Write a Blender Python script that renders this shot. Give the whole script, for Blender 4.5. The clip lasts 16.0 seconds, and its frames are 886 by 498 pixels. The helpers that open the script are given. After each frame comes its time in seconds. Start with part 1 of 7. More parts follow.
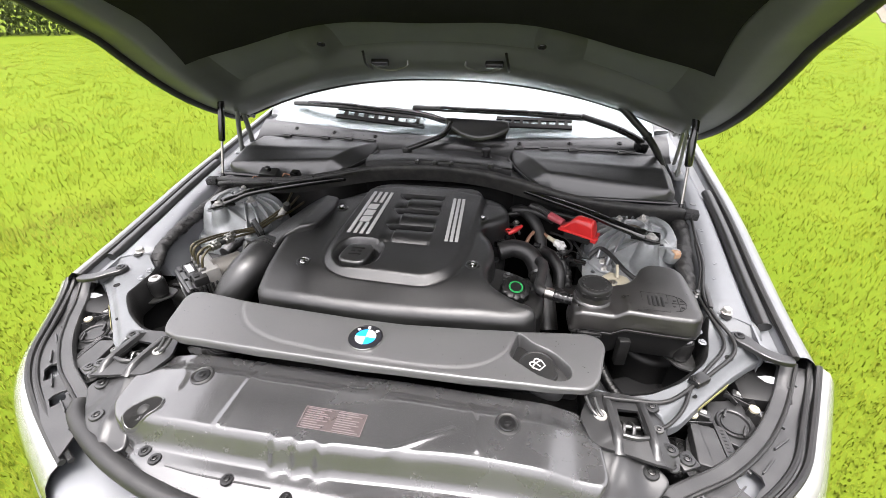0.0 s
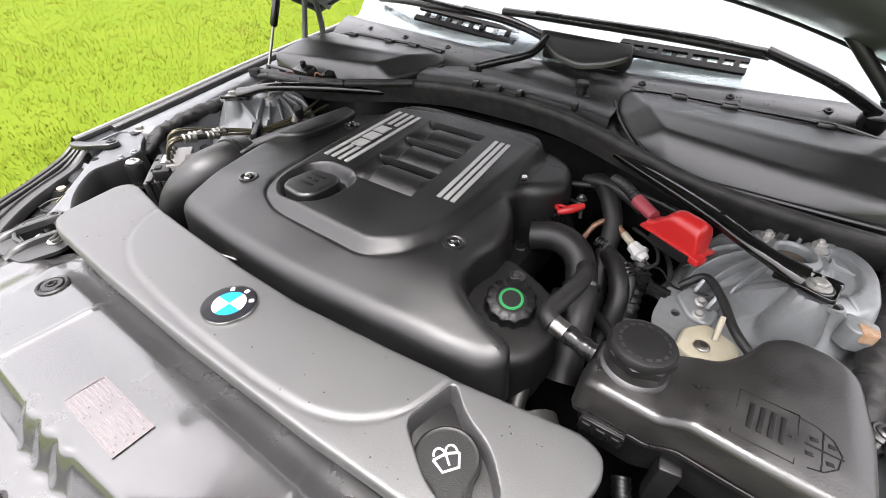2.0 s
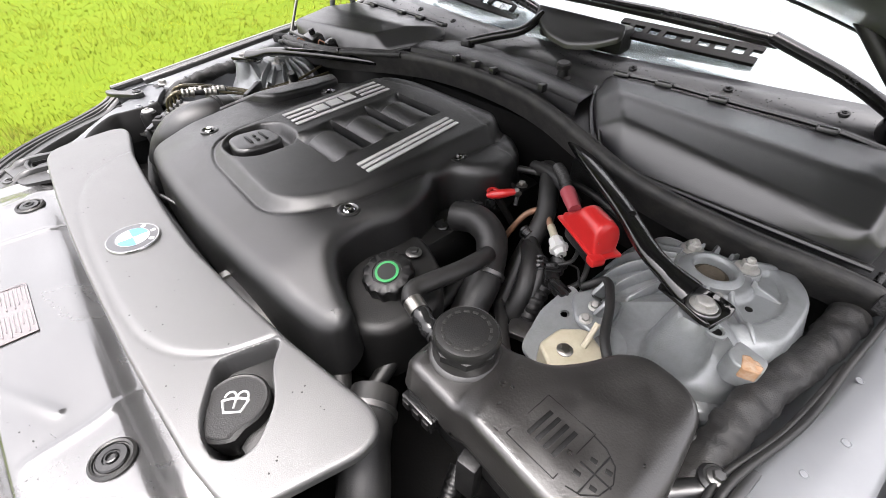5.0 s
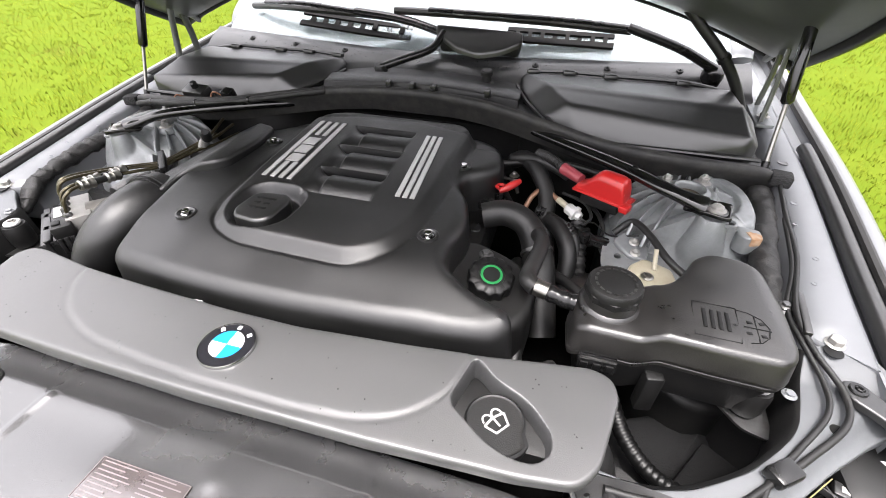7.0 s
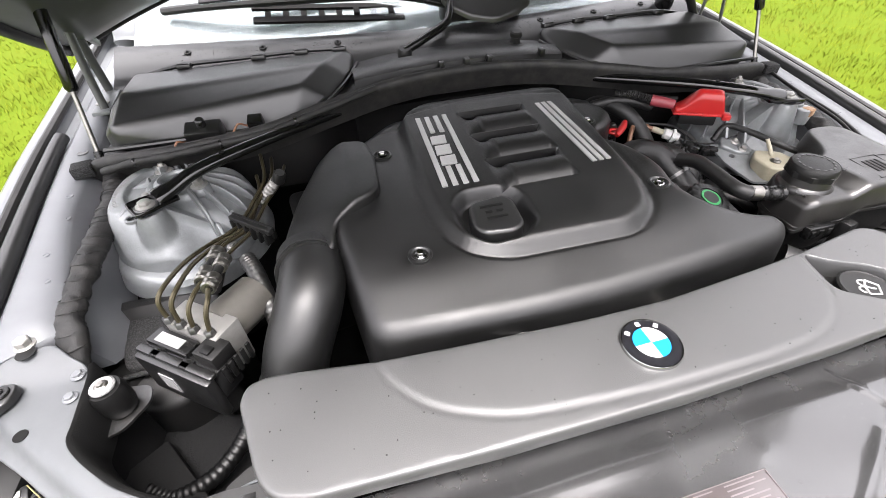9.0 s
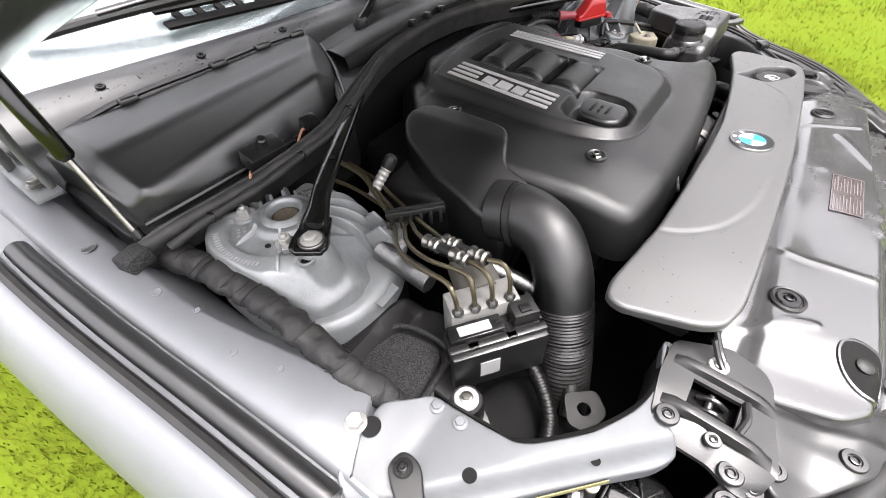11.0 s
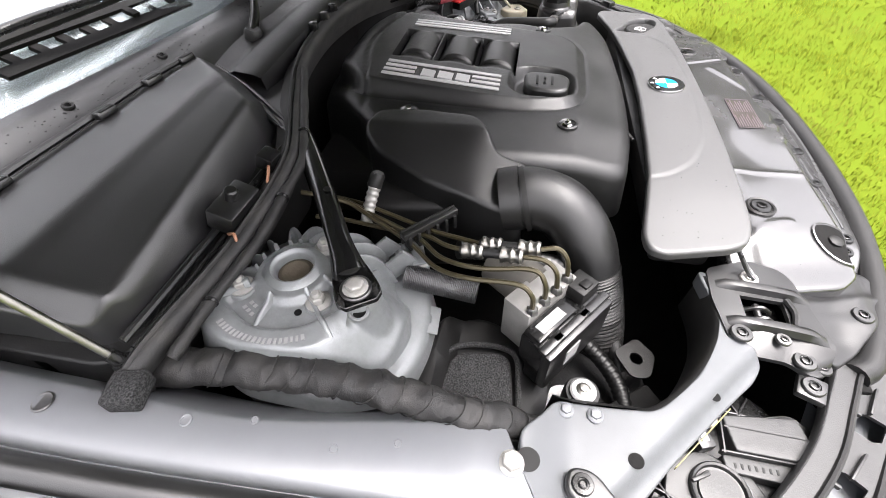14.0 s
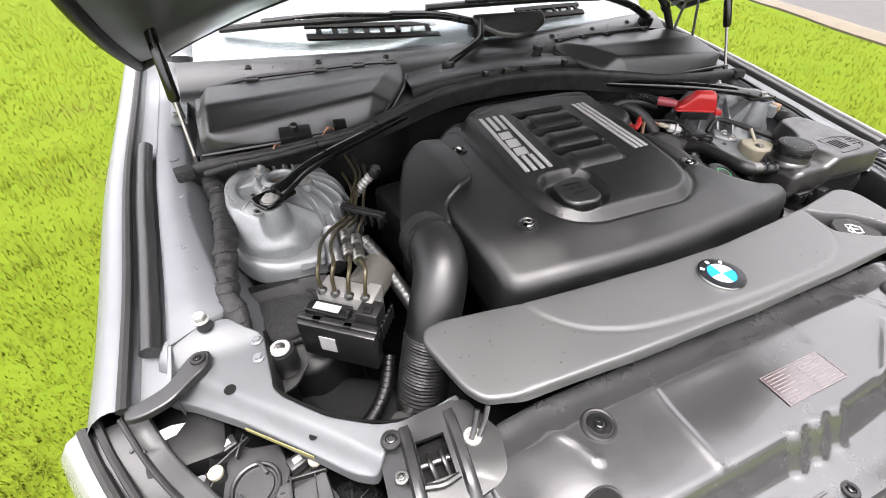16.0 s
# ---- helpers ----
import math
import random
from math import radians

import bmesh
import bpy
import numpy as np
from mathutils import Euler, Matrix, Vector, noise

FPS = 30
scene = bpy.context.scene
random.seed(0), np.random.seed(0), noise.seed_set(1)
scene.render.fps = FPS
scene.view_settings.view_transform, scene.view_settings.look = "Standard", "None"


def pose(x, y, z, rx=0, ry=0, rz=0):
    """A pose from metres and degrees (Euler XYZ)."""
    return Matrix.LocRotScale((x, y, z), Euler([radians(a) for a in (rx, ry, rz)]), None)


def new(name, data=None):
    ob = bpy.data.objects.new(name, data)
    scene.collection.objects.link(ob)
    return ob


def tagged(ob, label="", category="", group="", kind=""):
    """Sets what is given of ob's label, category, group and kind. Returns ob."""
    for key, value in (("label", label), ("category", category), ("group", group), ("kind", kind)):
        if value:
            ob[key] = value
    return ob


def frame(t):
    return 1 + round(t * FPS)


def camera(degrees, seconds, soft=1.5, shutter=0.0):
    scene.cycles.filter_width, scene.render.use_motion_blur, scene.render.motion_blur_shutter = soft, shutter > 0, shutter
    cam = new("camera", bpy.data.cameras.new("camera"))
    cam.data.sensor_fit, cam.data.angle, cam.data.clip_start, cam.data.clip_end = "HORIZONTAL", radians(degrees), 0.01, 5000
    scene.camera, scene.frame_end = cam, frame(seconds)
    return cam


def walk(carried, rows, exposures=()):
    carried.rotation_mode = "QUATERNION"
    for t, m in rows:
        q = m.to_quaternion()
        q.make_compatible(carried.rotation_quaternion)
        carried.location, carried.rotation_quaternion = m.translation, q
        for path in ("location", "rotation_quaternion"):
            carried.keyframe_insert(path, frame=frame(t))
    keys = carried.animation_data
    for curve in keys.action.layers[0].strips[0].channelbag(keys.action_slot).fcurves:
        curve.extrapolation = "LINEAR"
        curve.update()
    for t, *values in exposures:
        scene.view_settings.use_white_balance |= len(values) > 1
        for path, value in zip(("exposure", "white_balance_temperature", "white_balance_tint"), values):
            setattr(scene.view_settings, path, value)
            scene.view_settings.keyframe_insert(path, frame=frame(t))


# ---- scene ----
cam = camera(92.0, 16.0, soft=0.85)
METRES, EYE, TILT, LEAN, TURN = 3.45, 1.47, -32.0, 0.5, 10.5
OFF = (0.258, 0.0)
ROWS = [
    (0.0, 0.0, 0.0, 0.0, 0.0, 0.0, -0.0),
    (0.5, 0.0207, 0.0332, -0.0052, 5.21, -0.92, -3.56),
    (1.0, 0.04, 0.0819, 0.0011, 10.26, -2.92, -7.13),
    (1.5, 0.0559, 0.1097, 0.0073, 14.96, -5.39, -10.54),
    (2.0, 0.0682, 0.1177, 0.0091, 19.66, -7.91, -13.94),
    (2.5, 0.1016, 0.1252, 0.013, 26.56, -10.65, -17.03),
    (3.0, 0.1355, 0.1398, 0.02, 32.48, -12.97, -19.88),
    (3.5, 0.1535, 0.1512, 0.0272, 37.59, -15.06, -21.69),
    (6.0, 0.094, 0.1344, 0.0195, 19.97, -10.25, -13.5),
    (6.5, 0.0658, 0.1161, 0.0124, 12.2, -8.29, -8.46),
    (7.0, 0.0391, 0.0999, 0.0049, 4.41, -6.44, -3.54),
    (7.5, -0.0028, 0.0878, 0.0021, -2.38, -6.21, 1.17),
    (8.0, -0.0756, 0.0983, 0.0049, -8.89, -7.1, 5.72),
    (8.5, -0.1123, 0.1094, 0.0142, -14.9, -8.55, 10.26),
    (9.0, -0.1372, 0.1362, 0.0234, -21.87, -11.65, 14.64),
    (9.5, -0.179, 0.1584, 0.0336, -30.47, -14.53, 18.82),
    (10.0, -0.2302, 0.1737, 0.0491, -39.21, -18.15, 23.05),
    (12.5, -0.2745, 0.2851, 0.1093, -91.47, -47.68, 34.16),
    (13.0, -0.2751, 0.2862, 0.1109, -94.45, -49.29, 34.04),
    (13.5, -0.2745, 0.2839, 0.1109, -93.66, -48.57, 33.89),
    (14.0, -0.2732, 0.2804, 0.1095, -90.15, -46.16, 33.72),
    (14.5, -0.2676, 0.2612, 0.0987, -77.91, -38.97, 33.36),
    (15.0, -0.2533, 0.2149, 0.0744, -57.26, -26.64, 29.69),
    (15.5, -0.2463, 0.1724, 0.0528, -42.01, -17.75, 23.24),
    (16.0, -0.2162, 0.1307, 0.0315, -29.07, -11.86, 16.81),
]
walk(cam, [(t, pose(OFF[0], OFF[1], EYE, TILT, LEAN, TURN) @ pose(METRES * x, METRES * y, METRES * z, 90 + pitch, roll, yaw)) for t, x, y, z, yaw, pitch, roll in ROWS],
     exposures=[(0.0, 2.7), (3.5, 2.75), (6.0, 2.8), (8.0, 2.7), (10.2, 2.7), (12.3, 2.8), (14.5, 2.8), (16.0, 2.65)])

# ---- light: bright overcast sky ----
world = bpy.data.worlds.new("overcast_sky")
scene.world = world
world.use_nodes = True
wn, wl = world.node_tree.nodes, world.node_tree.links
sky = wn.new("ShaderNodeTexSky")
sky.sky_type, sky.sun_disc = "NISHITA", False
sky.sun_elevation, sky.sun_rotation = radians(76), radians(200)
sky.air_density, sky.dust_density, sky.ozone_density = 1.0, 4.0, 1.0
pale = wn.new("ShaderNodeHueSaturation")
pale.inputs["Saturation"].default_value = 0.12
wl.new(sky.outputs["Color"], pale.inputs["Color"])
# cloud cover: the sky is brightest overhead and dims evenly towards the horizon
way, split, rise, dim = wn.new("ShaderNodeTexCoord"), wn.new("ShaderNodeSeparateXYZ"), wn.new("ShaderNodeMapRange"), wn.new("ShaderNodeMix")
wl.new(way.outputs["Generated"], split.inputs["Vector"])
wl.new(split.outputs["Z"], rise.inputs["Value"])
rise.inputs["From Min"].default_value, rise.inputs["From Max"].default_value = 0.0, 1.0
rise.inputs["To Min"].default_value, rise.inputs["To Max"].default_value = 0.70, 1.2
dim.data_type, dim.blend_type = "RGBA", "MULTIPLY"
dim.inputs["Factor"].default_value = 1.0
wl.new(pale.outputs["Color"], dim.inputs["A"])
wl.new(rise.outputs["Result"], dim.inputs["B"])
tint = wn.new("ShaderNodeMix")
tint.data_type, tint.blend_type = "RGBA", "MULTIPLY"
tint.inputs["Factor"].default_value = 1.0
tint.inputs["B"].default_value = (1.03, 0.985, 1.0, 1)
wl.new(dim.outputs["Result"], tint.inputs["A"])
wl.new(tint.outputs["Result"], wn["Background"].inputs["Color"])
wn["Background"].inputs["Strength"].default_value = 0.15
sun = new("sun", bpy.data.lights.new("sun", "SUN"))
sun.data.energy, sun.data.angle, sun.data.color = 1.2, radians(25), (1.0, 0.955, 0.92)
sun.matrix_world = pose(0, 0, 20, 14, 0, 200 - 180)

# ---- materials ----
def material(name, colour, rough=0.5, metal=0.0, spec=0.5, grain=0.0, grain_size=900.0, wear=0.0, wear_size=14.0, wear_colour=None, rough_var=0.0, coat=0.0, random_var=0.0):
    """Principled paint with fine grain relief, and soft stains at a second, larger scale."""
    m = bpy.data.materials.new(name)
    m.use_nodes = True
    n, l = m.node_tree.nodes, m.node_tree.links
    b = n["Principled BSDF"]
    b.inputs["Base Color"].default_value = (*colour, 1)
    b.inputs["Roughness"].default_value, b.inputs["Metallic"].default_value = rough, metal
    b.inputs["Specular IOR Level"].default_value = spec
    b.inputs["Coat Weight"].default_value, b.inputs["Coat Roughness"].default_value = coat, 0.08
    co = n.new("ShaderNodeTexCoord")
    if wear or rough_var:
        big = n.new("ShaderNodeTexNoise")
        big.inputs["Scale"].default_value, big.inputs["Detail"].default_value, big.inputs["Roughness"].default_value = wear_size, 8, 0.65
        l.new(co.outputs["Object"], big.inputs["Vector"])
        ramp = n.new("ShaderNodeMapRange")
        ramp.inputs["From Min"].default_value, ramp.inputs["From Max"].default_value = 0.42, 0.72
        l.new(big.outputs["Fac"], ramp.inputs["Value"])
        if wear:
            mix = n.new("ShaderNodeMix")
            mix.data_type = "RGBA"
            mix.inputs["A"].default_value = (*colour, 1)
            mix.inputs["B"].default_value = (*(wear_colour or [c * 0.6 for c in colour]), 1)
            amount = n.new("ShaderNodeMath")
            amount.operation = "MULTIPLY"
            amount.inputs[1].default_value = wear
            l.new(ramp.outputs["Result"], amount.inputs[0])
            l.new(amount.outputs[0], mix.inputs["Factor"])
            l.new(mix.outputs["Result"], b.inputs["Base Color"])
        if rough_var:
            r = n.new("ShaderNodeMapRange")
            r.inputs["From Min"].default_value, r.inputs["From Max"].default_value = 0.3, 0.7
            r.inputs["To Min"].default_value, r.inputs["To Max"].default_value = max(0.02, rough - rough_var), min(1, rough + rough_var)
            l.new(big.outputs["Fac"], r.inputs["Value"])
            l.new(r.outputs["Result"], b.inputs["Roughness"])
    if grain:
        fine = n.new("ShaderNodeTexNoise")
        fine.inputs["Scale"].default_value, fine.inputs["Detail"].default_value = grain_size, 3
        l.new(co.outputs["Object"], fine.inputs["Vector"])
        bump = n.new("ShaderNodeBump")
        bump.inputs["Strength"].default_value, bump.inputs["Distance"].default_value = grain, 0.0006
        l.new(fine.outputs["Fac"], bump.inputs["Height"])
        l.new(bump.outputs["Normal"], b.inputs["Normal"])
    return m


GREY = lambda v: (v, v, v * 1.02)
PLASTIC = material("black_grained_plastic", GREY(0.0035), 0.41, spec=0.62, grain=0.45, grain_size=1400, wear=0.5, wear_size=9, wear_colour=GREY(0.007), rough_var=0.1)
PLASTIC_SOFT = material("black_satin_plastic", GREY(0.005), 0.34, spec=0.8, grain=0.25, grain_size=1100, wear=0.4, wear_size=11, wear_colour=GREY(0.009), rough_var=0.08)
PLASTIC_GLOSS = material("black_gloss_plastic", GREY(0.006), 0.25, spec=0.4, grain=0.1, grain_size=500, wear=0.5, wear_size=7, wear_colour=GREY(0.014), rough_var=0.08)
WET = material("wet_gloss_black_plastic", GREY(0.024), 0.25, spec=1.0, grain=0.10, grain_size=300, wear=0.5, wear_size=6, wear_colour=GREY(0.034), rough_var=0.09, coat=0.5)
SLAMP = material("satin_black_front_plastic", GREY(0.011), 0.38, spec=0.5, grain=0.2, grain_size=420, wear=0.6, wear_size=16, wear_colour=GREY(0.020), rough_var=0.1)
DUCT = material("satin_black_duct_plastic", GREY(0.026), 0.47, spec=1.0, grain=0.3, grain_size=1300, wear=0.4, wear_size=11, wear_colour=GREY(0.034), rough_var=0.04)
PLASTIC_DULL = material("dusty_black_plastic", GREY(0.0035), 0.5, spec=0.35, grain=0.5, grain_size=700, wear=0.6, wear_size=18, wear_colour=(0.010, 0.0095, 0.0088))
CAPB = material("deep_black_cap_plastic", GREY(0.0015), 0.42, spec=0.3, grain=0.2, grain_size=700, wear=0.4, wear_size=40, wear_colour=GREY(0.006))
TANK = material("scuffed_black_tank_plastic", (0.009, 0.0085, 0.0082), 0.36, spec=0.75, grain=0.4, grain_size=420, wear=0.7, wear_size=26, wear_colour=(0.019, 0.0178, 0.0168), rough_var=0.12)
HOUSING = material("weathered_black_housing_plastic", GREY(0.014), 0.35, spec=0.85, grain=0.3, grain_size=900, wear=0.5, wear_size=7, wear_colour=GREY(0.021), rough_var=0.04)
SHEET = material("dark_grey_primed_sheet", GREY(0.02), 0.35, metal=0.3, grain=0.2, wear=0.6, wear_size=15, wear_colour=GREY(0.035), rough_var=0.1)
SEAL = material("dusty_seal_rubber", GREY(0.010), 0.6, spec=0.4, grain=0.6, grain_size=500, wear=0.85, wear_size=34, wear_colour=(0.036, 0.034, 0.031))
RUBBER = material("black_rubber", GREY(0.0065), 0.48, spec=0.4, grain=0.35, grain_size=600, wear=0.7, wear_size=25, wear_colour=(0.017, 0.0162, 0.0153))
TAPE = material("cloth_loom_tape", GREY(0.008), 0.6, spec=0.4, grain=1.0, grain_size=700, wear=0.8, wear_size=38, wear_colour=(0.024, 0.0225, 0.021))
FOAM = material("grey_foam", GREY(0.012), 0.95, spec=0.1, grain=1.0, grain_size=420, wear=0.9, wear_size=520, wear_colour=GREY(0.07))
MAT_PAD = material("black_felt_mat", GREY(0.006), 0.95, spec=0.15, grain=1.0, grain_size=300, wear=0.5, wear_size=8, wear_colour=GREY(0.011))
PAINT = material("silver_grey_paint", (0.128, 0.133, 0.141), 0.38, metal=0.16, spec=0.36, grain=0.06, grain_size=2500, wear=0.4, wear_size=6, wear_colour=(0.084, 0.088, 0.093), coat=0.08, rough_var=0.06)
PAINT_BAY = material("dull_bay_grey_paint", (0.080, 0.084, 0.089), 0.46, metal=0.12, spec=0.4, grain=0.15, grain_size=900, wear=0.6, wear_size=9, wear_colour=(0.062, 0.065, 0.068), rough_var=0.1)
PAINT_DUSTY = material("dusty_silver_grey_paint", (0.19, 0.199, 0.203), 0.40, metal=0.35, grain=0.4, grain_size=420, wear=0.7, wear_size=26, wear_colour=(0.115, 0.12, 0.12), rough_var=0.12)
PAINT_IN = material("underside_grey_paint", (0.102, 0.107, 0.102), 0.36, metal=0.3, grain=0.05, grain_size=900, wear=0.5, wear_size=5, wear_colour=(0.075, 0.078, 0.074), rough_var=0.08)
BRACE = material("black_enamel_bar", GREY(0.004), 0.16, spec=0.6, wear=0.4, wear_size=30, wear_colour=GREY(0.008), rough_var=0.06)
ZINC = material("zinc_plated_steel", (0.27, 0.262, 0.245), 0.34, metal=1.0, grain=0.2, grain_size=1200, wear=0.6, wear_size=90, wear_colour=(0.16, 0.15, 0.135))
CHALK = material("oxidised_zinc_head", (0.30, 0.295, 0.28), 0.5, metal=0.45, grain=0.4, grain_size=900, wear=0.6, wear_size=120, wear_colour=(0.2, 0.19, 0.175))
STEEL = material("dull_steel", (0.16, 0.16, 0.16), 0.42, metal=1.0, grain=0.3, grain_size=900, wear=0.6, wear_size=70, wear_colour=(0.09, 0.086, 0.082))
ALU = material("cast_aluminium", (0.2, 0.196, 0.188), 0.5, metal=0.35, grain=0.4, grain_size=1500, wear=0.5, wear_size=60, wear_colour=(0.14, 0.136, 0.128))
OLIVE = material("olive_coated_pipe", (0.07, 0.06, 0.035), 0.3, metal=0.6, wear=0.5, wear_size=80, wear_colour=(0.04, 0.035, 0.022))
SILVER = material("silver_lettering_film", (0.39, 0.39, 0.385), 0.35, metal=0.3, grain=0.2, grain_size=3000, wear=0.3, wear_size=200, wear_colour=(0.3, 0.3, 0.3))
RED = material("red_plastic", (0.341, 0.011, 0.011), 0.35, grain=0.1, grain_size=700, wear=0.3, wear_size=30, wear_colour=(0.275, 0.0165, 0.0165))
PINK = material("pinkish_red_rubber", (0.22, 0.035, 0.045), 0.45)
CREAM = material("cream_plastic", (0.31, 0.285, 0.215), 0.5, grain=0.1, wear=0.5, wear_size=60, wear_colour=(0.22, 0.19, 0.13))
COPPER = material("copper_brown_tube", (0.165, 0.085, 0.05), 0.4, metal=0.2, wear=0.4, wear_size=80)
GREEN = material("green_print", (0.004, 0.15, 0.034), 0.4)
WHITE = material("white_label", (0.24, 0.24, 0.24), 0.5, wear=0.3, wear_size=60, wear_colour=(0.18, 0.18, 0.175))
PLUGW = material("white_plug_plastic", (0.42, 0.42, 0.41), 0.45, wear=0.3, wear_size=90, wear_colour=(0.32, 0.31, 0.29))
PALE = material("dark_label_film", (0.045, 0.037, 0.037), 0.18, spec=0.9, wear=0.4, wear_size=50, wear_colour=(0.055, 0.045, 0.045), coat=0.7)
INK = material("pale_pink_label_print", (0.095, 0.080, 0.083), 0.25, coat=0.5)
YELLOW = material("yellow_sticker", (0.17, 0.155, 0.06), 0.5, wear=0.6, wear_size=60, wear_colour=(0.11, 0.1, 0.05))
BLUE = material("light_blue_enamel", (0.012, 0.19, 0.46), 0.2, coat=0.5)
ENAMEL_WHITE = material("white_enamel", (0.4675, 0.473, 0.4785), 0.2, coat=0.5)
ENAMEL_BLACK = material("black_enamel", (0.01, 0.01, 0.012), 0.2, coat=0.5)
CHROME = material("bright_chrome", (0.36, 0.36, 0.36), 0.14, metal=1.0)
# near-black for linings, holes and trim; holds the shade of deep gaps
VOID = material("near_black_bay_shade_and_trim", GREY(0.003), 0.8, spec=0.15, grain=0.6, grain_size=200, wear=0.5, wear_size=9, wear_colour=(0.007, 0.0066, 0.006))
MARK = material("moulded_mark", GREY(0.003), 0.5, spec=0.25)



# ---- mesh tools ----
from mathutils.geometry import delaunay_2d_cdt

def thing(name, label="", category="", group="", kind="", at=(0, 0, 0)):
    ob = tagged(new(name), label, category, group, kind)
    ob.location = at
    ob.empty_display_size = 0.05
    return ob


def finish(bm, smooth=True, angle=40):
    bmesh.ops.recalc_face_normals(bm, faces=bm.faces)
    for f in bm.faces:
        f.smooth = smooth
    if smooth:
        a = radians(angle)
        for e in bm.edges:
            if len(e.link_faces) == 2:
                e.smooth = e.calc_face_angle(0) < a
    return bm


def part(name, bm, mat, parent=None, label="", smooth=True, angle=40):
    """Links a bmesh as one mesh object; its points are in world metres, whatever its parent's place."""
    finish(bm, smooth, angle)
    me = bpy.data.meshes.new(name)
    bm.to_mesh(me)
    bm.free()
    me.materials.append(mat)
    ob = new(name, me)
    if parent is not None:
        ob.parent = parent
        at = Vector((0, 0, 0))
        p = parent
        while p is not None:
            at += p.location
            p = p.parent
        ob.location = -at
    if label:
        ob["label"] = label
    return ob


def skin(rows, closed_u=False, closed_v=False, cap0=False, cap1=False):
    """A surface through rows of points (all rows alike in length). closed_v: each row is a ring."""
    bm = bmesh.new()
    v = [[bm.verts.new(p) for p in r] for r in rows]
    nu, nv = len(v), len(v[0])
    for i in range(nu if closed_u else nu - 1):
        for j in range(nv if closed_v else nv - 1):
            a, b, c, d = v[i][j], v[i][(j + 1) % nv], v[(i + 1) % nu][(j + 1) % nv], v[(i + 1) % nu][j]
            try:
                bm.faces.new((a, b, c, d))
            except ValueError:
                pass
    if cap0:
        bm.faces.new(v[0])
    if cap1:
        bm.faces.new(v[-1])
    return bm


def spline(pts, n=8, closed=False):
    """Catmull-Rom through the points."""
    P = [Vector(p) for p in pts]
    out = []
    m = len(P)
    for i in range(m if closed else m - 1):
        if closed:
            a, b, c, d = P[(i - 1) % m], P[i], P[(i + 1) % m], P[(i + 2) % m]
        else:
            b, c = P[i], P[i + 1]
            a = P[i - 1] if i else b * 2 - c
            d = P[i + 2] if i + 2 < m else c * 2 - b
        for k in range(n):
            t = k / n
            out.append(0.5 * (2 * b + (c - a) * t + (2 * a - 5 * b + 4 * c - d) * t * t + (3 * b - a - 3 * c + d) * t ** 3))
    if not closed:
        out.append(P[-1])
    return out


def tube(pts, radius, seg=12, n=8, caps=True, straight=False, flat=1.0):
    """A round bar through points; radius a number or a function of 0..1. flat squeezes it along its second axis."""
    path = [Vector(p) for p in pts] if straight else spline(pts, n)
    rows = []
    side = None
    for i, p in enumerate(path):
        d = (path[min(i + 1, len(path) - 1)] - path[max(i - 1, 0)]).normalized()
        if side is None:
            side = d.orthogonal().normalized() if abs(d.z) > 0.95 else d.cross(Vector((0, 0, 1))).normalized()
        side = (side - d * side.dot(d)).normalized()
        up = side.cross(d)
        r = radius(i / (len(path) - 1)) if callable(radius) else radius
        rows.append([p + side * (math.cos(a) * r) + up * (math.sin(a) * r * flat) for a in (2 * math.pi * k / seg for k in range(seg))])
    return skin(rows, closed_v=True, cap0=caps, cap1=caps)


def turned(profile, at=(0, 0, 0), axis=(0, 0, 1), seg=24, hollow=False):
    """A turned body: profile of (radius, height) from bottom to top, along axis."""
    q = Vector((0, 0, 1)).rotation_difference(Vector(axis)).to_matrix()
    rows = [[Vector(at) + q @ Vector((max(r, 1e-5) * math.cos(a), max(r, 1e-5) * math.sin(a), h)) for a in (2 * math.pi * k / seg for k in range(seg))] for r, h in profile]
    return skin(rows, closed_u=hollow, closed_v=True, cap0=not hollow, cap1=not hollow)


def join(*bms):
    out = bmesh.new()
    for b in bms:
        me = bpy.data.meshes.new("tmp")
        b.to_mesh(me)
        b.free()
        out.from_mesh(me)
        bpy.data.meshes.remove(me)
    return out


def box(size, at=(0, 0, 0), turn=(0, 0, 0), bevel=0.003, seg=2):
    bm = bmesh.new()
    bmesh.ops.create_cube(bm, size=1.0)
    bmesh.ops.scale(bm, vec=size, verts=bm.verts)
    if bevel:
        bmesh.ops.bevel(bm, geom=bm.edges[:] + bm.verts[:], offset=bevel, segments=seg, affect="EDGES", profile=0.5)
    bmesh.ops.transform(bm, matrix=pose(*at, *turn), verts=bm.verts)
    return bm


def area2(P):
    return sum(P[i][0] * P[(i + 1) % len(P)][1] - P[(i + 1) % len(P)][0] * P[i][1] for i in range(len(P)))


def rounded(outline, r=0.02, seg=4):
    """An outline (x, y) with its corners rounded, anticlockwise."""
    P = [Vector(p[:2]) for p in outline]
    if area2(P) < 0:
        P.reverse()
    out = []
    for i, p in enumerate(P):
        a, b = P[i - 1] - p, P[(i + 1) % len(P)] - p
        d = min(r, a.length * 0.45, b.length * 0.45)
        s, e = p + a.normalized() * d, p + b.normalized() * d
        for k in range(seg + 1):
            t = k / seg
            out.append(s * (1 - t) ** 2 + p * 2 * t * (1 - t) + e * t * t)
    return out


